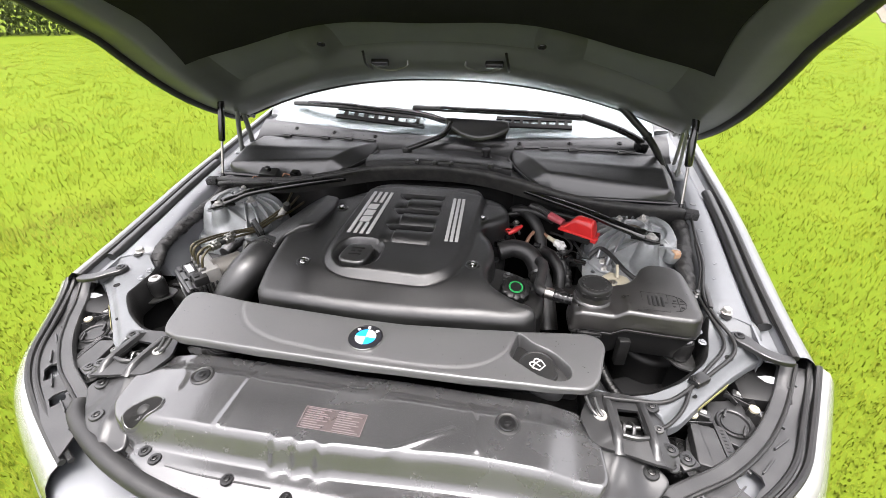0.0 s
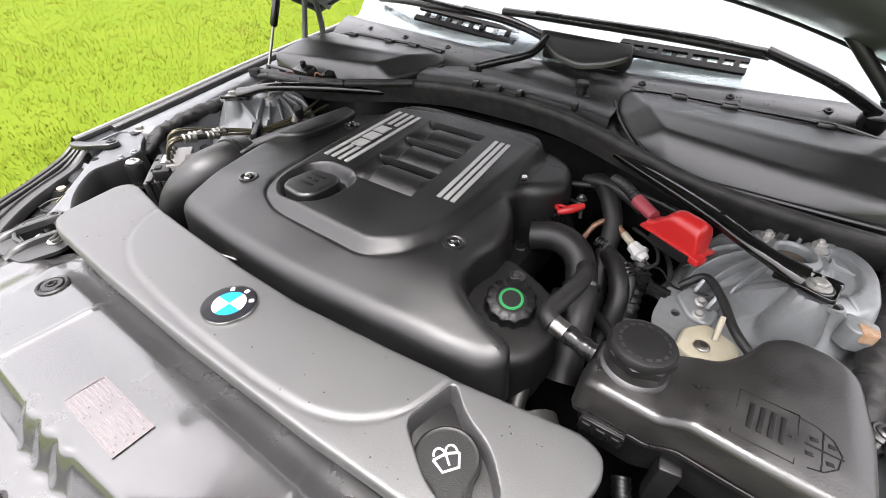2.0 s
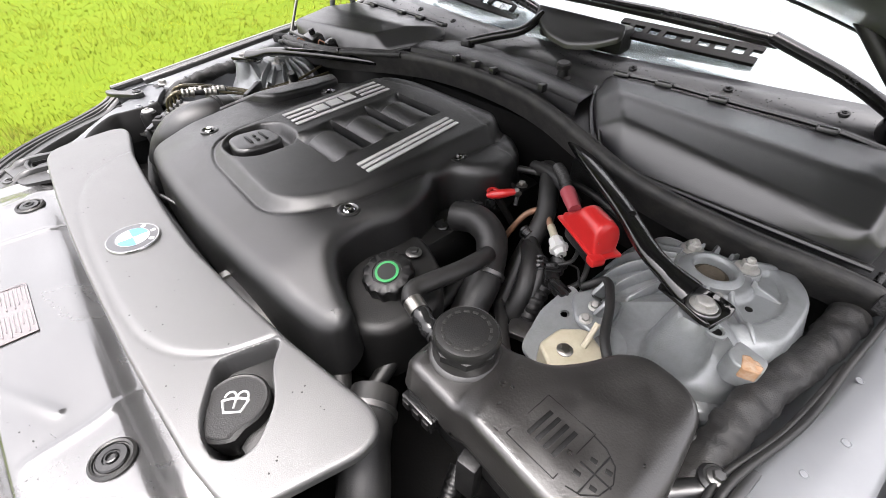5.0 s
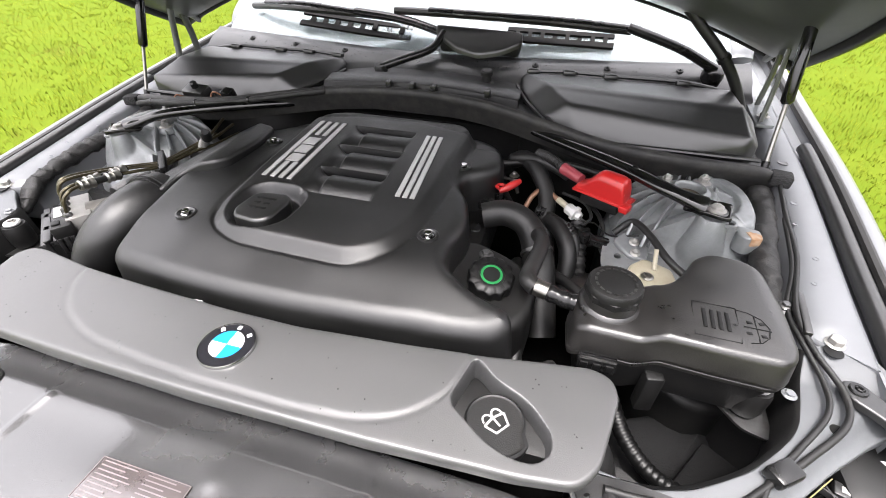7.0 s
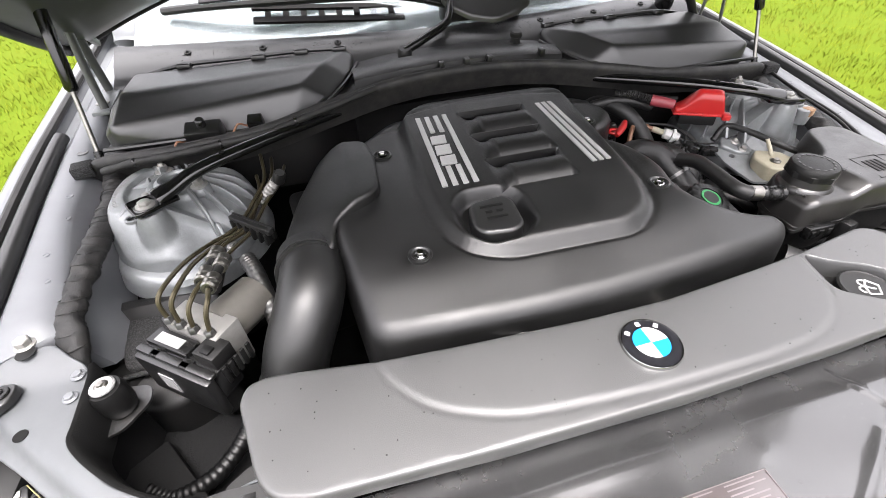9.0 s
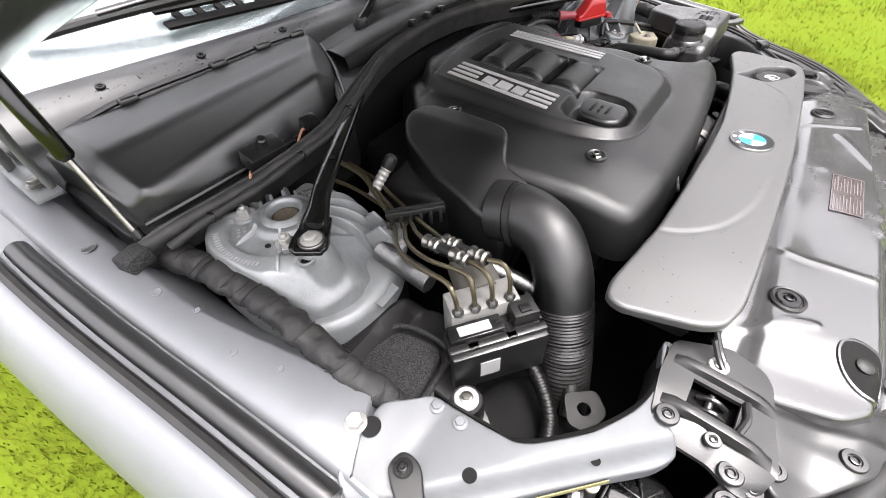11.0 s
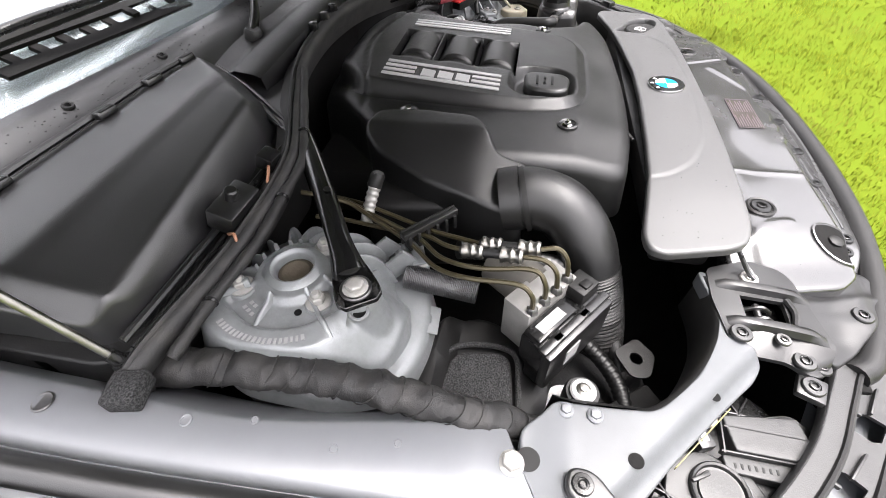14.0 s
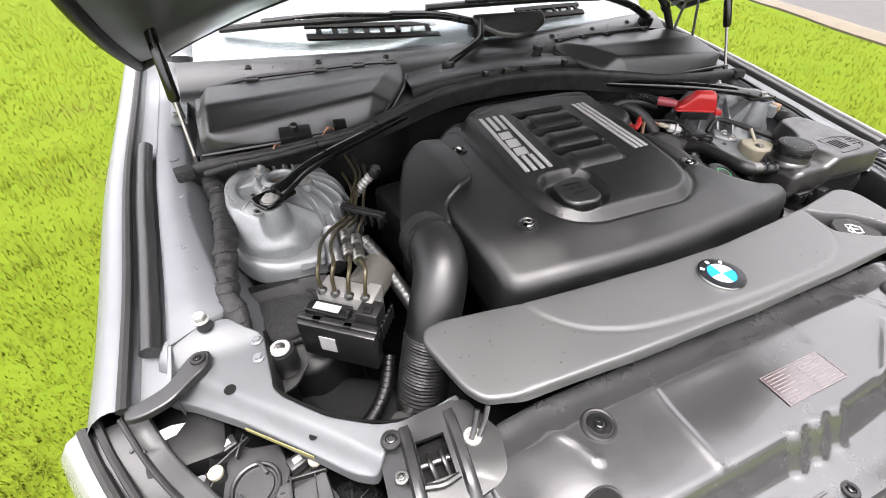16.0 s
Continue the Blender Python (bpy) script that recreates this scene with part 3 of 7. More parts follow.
# bay floor and linings, near-black so the bay's deep shade is in their colour
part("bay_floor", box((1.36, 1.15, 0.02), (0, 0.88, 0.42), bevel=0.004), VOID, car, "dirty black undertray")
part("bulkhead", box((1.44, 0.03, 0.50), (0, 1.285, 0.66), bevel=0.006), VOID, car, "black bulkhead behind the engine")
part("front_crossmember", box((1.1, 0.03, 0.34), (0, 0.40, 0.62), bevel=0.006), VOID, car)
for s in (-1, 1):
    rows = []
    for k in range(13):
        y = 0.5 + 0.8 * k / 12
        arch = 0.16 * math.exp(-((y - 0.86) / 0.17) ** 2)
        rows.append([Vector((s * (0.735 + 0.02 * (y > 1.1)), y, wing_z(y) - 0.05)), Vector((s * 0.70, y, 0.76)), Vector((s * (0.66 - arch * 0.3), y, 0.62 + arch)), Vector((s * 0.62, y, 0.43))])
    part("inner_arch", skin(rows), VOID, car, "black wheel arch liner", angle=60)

# near-black blocks added to fill the front corners with shade
for s in (-1, 1):
    part("corner_shade_block", box((0.11, 0.15, 0.11), (s * 0.765, 0.705, 0.742), bevel=0.02), MARK, car)

# wheels, in the arches
for s in (-1, 1):
    for y in (0.93, 3.82):
        w = part("wheel", turned([(0.19, -0.09), (0.21, -0.10), (0.21, 0.10), (0.19, 0.105), (0.10, 0.07), (0.03, 0.085)], (s * 0.78, y, 0.318), (s, 0, 0), 36), ALU, car, "alloy wheel")
        part("tyre", turned([(0.21, -0.105), (0.29, -0.115), (0.312, -0.10), (0.322, -0.07), (0.322, 0.07), (0.312, 0.10), (0.29, 0.115), (0.21, 0.105)], (s * 0.78, y, 0.318), (s, 0, 0), 40, hollow=True), RUBBER, w, "black rubber tyre")

# ---- engine cover ----
COVER = [(-0.300, 0.662), (-0.2, 0.648), (-0.1, 0.643), (0.0, 0.643), (0.14, 0.65), (0.25, 0.66), (0.30, 0.671), (0.322, 0.690), (0.312, 0.716), (0.262, 0.728), (0.217, 0.755), (0.206, 0.80), (0.222, 0.86), (0.205, 0.93), (0.178, 0.965), (0.182, 0.995),
         (0.22, 1.015), (0.246, 1.05), (0.235, 1.11), (0.16, 1.185), (0.07, 1.222), (-0.046, 1.232), (-0.15, 1.205), (-0.2, 1.14), (-0.262, 1.075), (-0.318, 1.05), (-0.33, 0.95), (-0.322, 0.83)]
PANEL = rounded([(-0.18, 1.112), (-0.186, 0.90), (-0.180, 0.80), (-0.158, 0.748), (-0.108, 0.726), (0.082, 0.722), (0.126, 0.752), (0.15, 0.81), (0.16, 0.90), (0.174, 1.13), (0.10, 1.2), (-0.08, 1.2)], 0.03)
WELL = rounded([(-0.156, 0.835), (-0.132, 0.861), (-0.072, 0.862), (-0.04, 0.838), (-0.042, 0.77), (-0.07, 0.742), (-0.125, 0.74), (-0.154, 0.77)], 0.02)
SCOOPS = (0.888, 0.966, 1.044)


def cover_z(x, y):
    z = 0.926 + 0.03 * (y - 0.9) - 0.02 * smoothstep(0.76, 0.64, y) - 0.010 * smoothstep(0.18, 0.30, abs(x)) * smoothstep(0.9, 0.7, y)
    d = distance(PANEL, x, y)
    z += (0.011 + 0.055 * max(0.0, y - 0.84)) * smoothstep(-0.004, 0.017, d) - 0.0025 * math.exp(-((d + 0.005) / 0.003) ** 2)
    z -= 0.003 * math.exp(-((y - 1.118 - 0.02 * math.cos(x * 14)) / 0.003) ** 2)
    z -= 0.05 * smoothstep(1.1, 1.24, y) ** 1.5
    z -= 0.022 * smoothstep(-0.002, 0.016, distance(WELL, x, y))
    if -0.08 < x < 0.075 and 0.83 < y < 1.11:
        edge = smoothstep(-0.072, -0.05, x) * smoothstep(0.062, 0.054, x)
        for c in SCOOPS:
            u = (y - c) / 0.036
            if abs(u) < 1.04:
                shape = math.sqrt(max(0.0, 1 - min(1.0, abs(u)) ** 2))
                z += edge * (-0.025 + 0.027 * shape - 0.006 * smoothstep(-0.034, -0.040, x) * shape)
    return z


def badge(parent):
    """Silver stripe badges: five bars broken by a plain block on one side, three bars on the other."""
    top = lambda x, y: cover_z(x, y)
    def bar(x0, y0, x1, y1, w):
        rows = []
        for k in range(9):
            t = k / 8
            x, y = x0 + (x1 - x0) * t, y0 + (y1 - y0) * t
            z = max(top(x - w * 0.4, y), top(x + w * 0.4, y)) + 0.0018
            rows.append([Vector((x - w / 2, y, z - 0.004)), Vector((x - w / 2, y, z)), Vector((x + w / 2, y, z)), Vector((x + w / 2, y, z - 0.004))])
        return skin(rows, cap0=True, cap1=True)
    for k in range(3):
        x = 0.092 + 0.0125 * k
        part("stripe", bar(x - 0.003, 1.074, x + 0.007, 0.872, 0.008), SILVER, parent, "silver stripe", smooth=False)
    for k in range(4):
        x = -0.152 + 0.0165 * k
        if k in (0, 3):
            part("stripe", bar(x + 0.008, 1.082, x + 0.002, 0.874, 0.0085), SILVER, parent, "silver stripe", smooth=False)
        else:
            part("stripe", bar(x + 0.008, 1.082, x + 0.0065, 1.026, 0.0085), SILVER, parent, "silver stripe", smooth=False)
            part("stripe", bar(x + 0.0036, 0.924, x + 0.002, 0.874, 0.0085), SILVER, parent, "silver stripe", smooth=False)
    # plain emblem bars in place of lettering
    for y0, y1 in ((1.014, 0.990), (0.984, 0.958), (0.952, 0.928)):
        part("emblem_bar", bar(-0.1245, y0, -0.1275, y1, 0.026), SILVER, parent, "raised silver emblem block", smooth=False)


cover = thing("engine_cover", "matt black moulded plastic engine cover with silver stripes", "engine cover")
part("cover_shell", dome(COVER, cover_z, 0.085, edge=0.022, rings=56, n=380, corner=0.03, draft=0.006, steps=6, step=0.006, fine=((-0.175, 0.09, 0.72, 1.11, 0.0024), (-0.20, 0.19, 0.70, 0.72, 0.003))), PLASTIC, cover, angle=50)
badge(cover)

# air filter hump with its outlet collar, on the engine cover's side
HUMP = [(-0.246, 0.905), (-0.238, 0.99), (-0.247, 1.058), (-0.30, 1.07), (-0.335, 1.04), (-0.375, 0.955), (-0.402, 0.86), (-0.405, 0.812), (-0.325, 0.812), (-0.318, 0.86), (-0.262, 0.886)]


def hump_z(x, y):
    return 0.944 - 0.42 * max(0.0, -0.285 - x) - 0.010 * smoothstep(0.9, 0.81, y)


part("air_filter_lid", dome(HUMP, hump_z, 0.10, edge=0.007, rings=16, n=220, corner=0.016), PLASTIC, cover, angle=50)
part("filter_box_side", box((0.10, 0.24, 0.14), (-0.335, 0.94, 0.80), (0, 0, 8), 0.015, 3), PLASTIC_DULL, cover)
part("cover_underside", box((0.54, 0.5, 0.10), (-0.03, 0.94, 0.80), bevel=0.02), PLASTIC_DULL, cover)

# bolts in sunk cups
for x, y in ((-0.218, 0.757), (0.173, 0.804), (-0.224, 1.016), (0.173, 1.023)):
    z = cover_z(x, y)
    part("bolt_cup", turned([(0.0165, -0.004), (0.0165, 0.0012), (0.0135, 0.0022), (0.0115, 0.001), (0.0105, -0.001), (0.004, -0.002)], (x, y, z + 0.001), seg=28), PLASTIC_SOFT, cover)
    part("cover_bolt", hexbolt((x, y, z), 0.006, 0.006, flange=1.4), CHROME, cover, "bright steel bolt")

# oil filler knob in its well
KNOB = [(-0.131, 0.828), (-0.075, 0.834), (-0.064, 0.818), (-0.068, 0.764), (-0.085, 0.752), (-0.128, 0.757), (-0.138, 0.775)]
part("filler_knob", dome(KNOB, lambda x, y: 0.936 + 0.02 * (y - 0.8), 0.03, edge=0.006, rings=4, n=60, corner=0.018), PLASTIC_SOFT, cover, "rounded square black filler knob")
for k, (w, y, dx) in enumerate(((0.034, 0.810, 0), (0.01, 0.797, -0.008), (0.01, 0.797, 0.008), (0.03, 0.784, 0))):
    part("moulded_mark", box((w, 0.0045, 0.001), (-0.101 + dx, y, 0.9372 + 0.02 * (y - 0.8)), bevel=0.0003), MARK, cover)

# right-hand lower step of the cover, which carries the green-ringed cap
SHELF = [(0.20, 0.72), (0.29, 0.705), (0.335, 0.74), (0.345, 0.83), (0.30, 0.87), (0.215, 0.90), (0.19, 0.82)]
part("cap_shelf", dome(SHELF, lambda x, y: 0.858 + 0.05 * (y - 0.8) - 0.05 * (x - 0.27), 0.1, edge=0.015, rings=6, n=80, corner=0.03), PLASTIC_DULL, cover)

# ---- green-ringed oil filler cap ----
cap = thing("oil_filler_cap", "black ribbed filler cap with a green printed ring", "cap")
ax = (0.12, -0.28, 0.95)
bm = turned([(0.030, -0.02), (0.034, -0.004), (0.034, 0.012), (0.031, 0.016), (0.020, 0.017), (0.0195, 0.0155), (0.002, 0.0155)], (0.272, 0.795, 0.868), ax, 72)
for v in bm.verts:
    d = v.co - Vector((0.272, 0.795, 0.868))
    if d.length > 0.028 and d.dot(Vector(ax)) < 0.013:
        a = math.atan2(d.y, d.x)
        v.co += d.normalized() * 0.0016 * math.sin(12 * a)
part("cap_body", bm, CAPB, cap, angle=50)
part("green_ring", turned([(0.0122, 0.0158), (0.0122, 0.0172), (0.0162, 0.0172), (0.0162, 0.0158)], (0.272, 0.795, 0.868), ax, 40, hollow=True), GREEN, cap, "green printed ring")
part("ring_centre", turned([(0.0001, 0.0158), (0.0126, 0.0158), (0.0126, 0.0176), (0.0001, 0.0176)], (0.272, 0.795, 0.868), ax, 40), CAPB, cap)

# ---- front air duct cover ----
FRONT = [(-0.448, 0.632), (-0.440, 0.652), (-0.415, 0.656), (-0.29, 0.634), (-0.2, 0.627), (-0.05, 0.619), (0.06, 0.618), (0.2, 0.63), (0.3, 0.642), (0.418, 0.664), (0.442, 0.656), (0.449, 0.632), (0.428, 0.545), (0.408, 0.521), (0.35, 0.512), (0.2, 0.504), (0.0, 0.500), (-0.2, 0.503), (-0.37, 0.511), (-0.412, 0.524), (-0.427, 0.548)]
POCKET = rounded([(0.268, 0.572), (0.285, 0.638), (0.312, 0.612), (0.352, 0.596), (0.379, 0.566), (0.381, 0.546), (0.367, 0.531), (0.345, 0.529), (0.318, 0.537), (0.292, 0.555)], 0.015)
STEP = rounded([(-0.30, 0.66), (-0.292, 0.61), (-0.25, 0.562), (-0.18, 0.533), (-0.05, 0.520), (0.1, 0.518), (0.18, 0.524), (0.225, 0.540), (0.262, 0.575), (0.285, 0.66)], 0.06, 8)


def front_z(x, y):
    z = 0.886 + 0.006 * (1 - (x / 0.45) ** 2) - 0.005 * max(0.0, (0.005 - (y - 0.500 - 0.011 * (x / 0.37) ** 2)) / 0.005) ** 2 - 0.004 * smoothstep(0.3, 0.45, abs(x))
    d = distance(STEP, x, y)
    z += 0.0011 * smoothstep(-0.003, 0.003, d) - 0.0008 * math.exp(-((d + 0.003) / 0.0022) ** 2)
    p = distance(POCKET, x, y)
    return z - 0.065 * smoothstep(-0.001, 0.009, p)


duct = thing("air_duct_cover", "satin black plastic air duct cover with rain spots", "engine cover")
part("duct_shell", dome(FRONT, front_z, 0.012, edge=0.005, n=520, step=0.0045, fine=((0.258, 0.392, 0.515, 0.648, 0.0015),), corner=0.014, steps=5), DUCT, duct, angle=50)
part("duct_body", box((0.80, 0.08, 0.05), (0, 0.590, 0.838), bevel=0.01), PLASTIC_DULL, duct)

# round enamel emblem as plain rings and quarters
C = Vector((-0.002, 0.565, front_z(0, 0.565) + 0.001))
emblem = thing("round_emblem", "round enamel emblem, black ring with blue and white quarters", "emblem")
part("emblem_rim", turned([(0.0335, -0.002), (0.0335, 0.002), (0.0325, 0.0032), (0.0312, 0.0032), (0.0308, 0.0022), (0.0001, 0.0022)], C, seg=64), CHROME, emblem, "chrome rim")
part("emblem_ring", turned([(0.021, 0.002), (0.021, 0.0031), (0.031, 0.0029), (0.031, 0.002)], C, seg=64, hollow=True), ENAMEL_BLACK, emblem, "black enamel ring")
part("inner_rim", turned([(0.0202, 0.002), (0.0202, 0.0035), (0.0212, 0.0035), (0.0212, 0.002)], C, seg=64, hollow=True), CHROME, emblem)
for k in range(4):
    bm = bmesh.new()
    vs = [bm.verts.new(C + Vector((0, 0, 0.0031)))]
    for j in range(13):
        a = math.pi / 2 * (k + j / 12) + radians(0)
        vs.append(bm.verts.new(C + Vector((0.0202 * math.cos(a), 0.0202 * math.sin(a), 0.0031))))
    bm.faces.new(vs)
    g = bmesh.ops.extrude_face_region(bm, geom=bm.faces[:])
    for v in g["geom"]:
        if isinstance(v, bmesh.types.BMVert):
            v.co.z -= 0.0012
    part("emblem_quarter", bm, ENAMEL_WHITE if k % 2 == 0 else BLUE, emblem, "white enamel quarter" if k % 2 == 0 else "light blue enamel quarter", smooth=False)
for a in (46, 91, 136):
    p = C + Vector((0.026 * math.cos(radians(a)), 0.026 * math.sin(radians(a)), 0.003))
    part("emblem_mark", box((0.0052, 0.006, 0.0009), p, (0, 0, a - 90), 0.0003), ENAMEL_WHITE, emblem, "small white mark")

# washer filler cap
washer = thing("washer_filler_cap", "grey-black screenwash filler cap with a pale printed symbol", "cap")
bm = turned([(0.028, -0.03), (0.031, -0.012), (0.0325, -0.002), (0.0325, 0.003), (0.030, 0.0052), (0.0285, 0.0044), (0.027, 0.0044), (0.0001, 0.0046)], (0.321, 0.568, 0.876), (0, 0, 1), 48)
for v in bm.verts:
    d = v.co - Vector((0.321, 0.568, 0.876))
    if d.x * 0.6 - d.y * 0.8 > 0.024:
        v.co += Vector((0.6, -0.8, 0)) * 0.010
part("cap_lid", bm, PLASTIC_DULL, washer)


def washer_mark(parent):
    z, cx, cy = 0.8808, 0.321, 0.568
    pts = [(-0.013, 0.001), (-0.008, -0.012), (0.008, -0.012), (0.013, 0.001)]
    T = lambda p: (cx + p[0] * 0.62 - p[1] * 0.78, cy + p[0] * 0.78 + p[1] * 0.62, z)
    part("symbol_screen", tube([T(p) for p in pts], 0.0014, 6, straight=True), SILVER, parent, "pale printed symbol")
    for off in (-0.006, 0.006):
        part("symbol_spray", tube([T((off + 0.0055 * math.cos(radians(a)), 0.004 + 0.0065 * math.sin(radians(a)))) for a in range(-20, 205, 25)], 0.0012, 6, n=2), SILVER, parent)
    part("symbol_jet", tube([T((0, -0.008)), T((0, 0.003))], 0.0012, 6, straight=True), SILVER, parent)
    part("symbol_screen_top", tube([T((-0.013, 0.001)), T((-0.004, 0.003)), T((0.004, 0.003)), T((0.013, 0.001))], 0.0014, 6, straight=True), SILVER, parent)


washer_mark(washer)

# ---- slam panel cover over the radiator ----
SLAM = [(-0.44, 0.455), (-0.40, 0.522), (-0.2, 0.522), (0.0, 0.522), (0.2, 0.522), (0.40, 0.522), (0.43, 0.46), (0.435, 0.40), (0.40, 0.345), (0.30, 0.300), (0.18, 0.270), (0.05, 0.258), (-0.05, 0.258), (-0.18, 0.268), (-0.28, 0.288), (-0.36, 0.325), (-0.425, 0.39)]


def seg_dist(a, b, x, y):
    dx, dy = b[0] - a[0], b[1] - a[1]
    t = max(0.0, min(1.0, ((x - a[0]) * dx + (y - a[1]) * dy) / (dx * dx + dy * dy)))
    return math.hypot(x - a[0] - t * dx, y - a[1] - t * dy)


def slam_z(x, y):
    z = 0.845 + 0.004 * (1 - (x / 0.42) ** 2)
    sh = y - 0.02 * smoothstep(-0.1, 0.3, x)
    flute = 0.004 * (0.5 + 0.5 * math.sin((x + 0.02) * 165)) * smoothstep(0.062, 0.052, abs(x + 0.045))
    z -= 0.046 * smoothstep(0.371 - flute * 1.1, 0.336 - flute * 1.1, sh) - flute * smoothstep(0.375, 0.36, sh) * smoothstep(0.325, 0.335, sh) * 0.25
    z -= 0.012 * smoothstep(0.32, 0.28, y)
    z += 0.002 * noise.noise(Vector((x * 9, y * 9, 2.0)))
    # long pressed steps that run outward and down
    for P in (((-0.200, 0.375), (-0.2, 0.447), (-0.196, 0.495)), ((0.085, 0.370), (0.188, 0.429)), ((0.205, 0.50), (0.222, 0.455), (0.232, 0.40)), ((-0.36, 0.50), (-0.325, 0.455), (-0.318, 0.43))):
        d = min(seg_dist(P[k], P[k + 1], x, y) for k in range(len(P) - 1))
        z += 0.0020 * math.exp(-(d / 0.0055) ** 2)
    for s in (-1, 1):
        u = s * x - (0.335 + (0.46 - y) * -0.1)
        z -= 0.014 * smoothstep(-0.01, 0.07, u)
    z += 0.001 * math.exp(-(((x - 0.06) / 0.012) ** 2 + ((y - 0.445) / 0.012) ** 2))
    z -= 0.008 * smoothstep(0.47, 0.50, y)
    # shallow dents and a soft ramp in the moulding
    z += 0.004 * math.exp(-(((x - 0.20) / 0.10) ** 2 + ((y - 0.40) / 0.035) ** 2)) - 0.003 * math.exp(-(((x + 0.12) / 0.09) ** 2 + ((y - 0.45) / 0.03) ** 2))
    return z


slam = thing("slam_panel_cover", "glossy black plastic panel over the radiator", "panel")
part("panel_shell", dome(SLAM, slam_z, 0.03, edge=0.006, n=360, step=0.006, fine=((-0.41, 0.42, 0.325, 0.395, 0.003), (-0.215, -0.185, 0.395, 0.49, 0.003), (0.08, 0.26, 0.395, 0.505, 0.003), (-0.405, -0.305, 0.395, 0.43, 0.003)), corner=0.012), WET, slam, angle=50)
label = thing("service_label", "dark adhesive label with fine pale print", "label")
lz = lambda x, y: slam_z(x, y) + 0.0006
rows = [[Vector((-0.066 + 0.11 * i / 6, 0.390 + 0.042 * j / 4 + 0.0, lz(-0.066 + 0.11 * i / 6, 0.390 + 0.042 * j / 4) + 0.0006)) for i in range(7)] for j in range(5)]
part("label_sheet", skin(rows), PALE, label)
for col in (0, 1):
    for k in range(9):
        w = (0.042, 0.03, 0.038, 0.044, 0.034, 0.043, 0.026, 0.04, 0.036)[(k + 4 * col) % 9]
        x, y = -0.061 + 0.055 * col + w / 2, 0.4285 - 0.0043 * k
        part("print_bar", box((w, 0.0013, 0.0006), (x, y, lz(x, y) + 0.0011), bevel=0), INK, label, smooth=False)
for x, y, w, h in ((-0.011, 0.4315, 0.108, 0.0009), (-0.011, 0.3905, 0.108, 0.0009), (-0.0652, 0.411, 0.0009, 0.041), (0.0432, 0.411, 0.0009, 0.041)):
    part("print_border", box((w, h, 0.0006), (x, y, lz(x, y) + 0.0011), bevel=0), INK, label, smooth=False)
clip_at = [(-0.292, 0.462), (0.276, 0.458)]
for x, y in clip_at:
    t = thing("panel_screw", "black plastic quarter-turn screw in a raised ring", "fastener", group="panel screws")
    z = slam_z(x, y)
    part("screw_ring", turned([(0.021, -0.002), (0.021, 0.002), (0.0185, 0.004), (0.0165, 0.003), (0.016, 0.001), (0.0001, 0.001)], (x, y, z), seg=32), RUBBER, t)
    part("screw_head", push_clip((x, y, z + 0.001), 0.0145), PLASTIC_GLOSS, t)
t = thing("adjuster_opening", "dark oval opening with a toothed adjuster", "opening")
hx, hy = -0.352, 0.38
def oval(r, lift):
    pts = []
    for k in range(36):
        a = 2 * math.pi * k / 36
        dx, dy = 0.034 * r * math.cos(a), 0.0215 * r * math.sin(a)
        x, y = hx + 0.86 * dx - 0.5 * dy, hy + 0.5 * dx + 0.86 * dy
        pts.append(Vector((x, y, slam_z(x, y) + lift)))
    return pts


part("opening_rim", skin([oval(1.12, -0.001), oval(1.08, 0.003), oval(1.0, 0.0035), oval(0.95, 0.001)], closed_v=True), WET, t, "rolled glossy rim")
part("opening_floor", skin([oval(0.97, 0.0022), oval(0.5, 0.0018), oval(0.02, 0.0018)], closed_v=True, cap1=True), VOID, t)
part("adjuster_wheel", turned([(0.010, 0.001), (0.010, 0.004), (0.007, 0.006), (0.0001, 0.006)], (hx + 0.004, hy, slam_z(hx, hy)), (-0.1, -0.15, 1), 14), PLASTIC_DULL, t)

# rain specks on the panel
rnd_s = random.Random(11)
bm = bmesh.new()
for _ in range(260):
    x, y = rnd_s.uniform(-0.41, 0.41), rnd_s.uniform(0.36, 0.48)
    if distance(SLAM, x, y) < 0.012 or (-0.075 < x < 0.052 and 0.38 < y < 0.44):
        continue
    r = rnd_s.uniform(0.0003, 0.0008)
    bmesh.ops.create_icosphere(bm, subdivisions=1, radius=r, matrix=Matrix.Translation((x, y, slam_z(x, y))) @ Matrix.Diagonal((1, 1, 0.6, 1)))
part("rain_specks", bm, MARK, slam, "small dark rain specks")["kind"] = "stuff"

# ---- strut towers ----
RUSTY = material("rusty_bearing", (0.05, 0.04, 0.026), 0.8, metal=0.1, grain=1.0, grain_size=300, wear=0.6, wear_size=90)


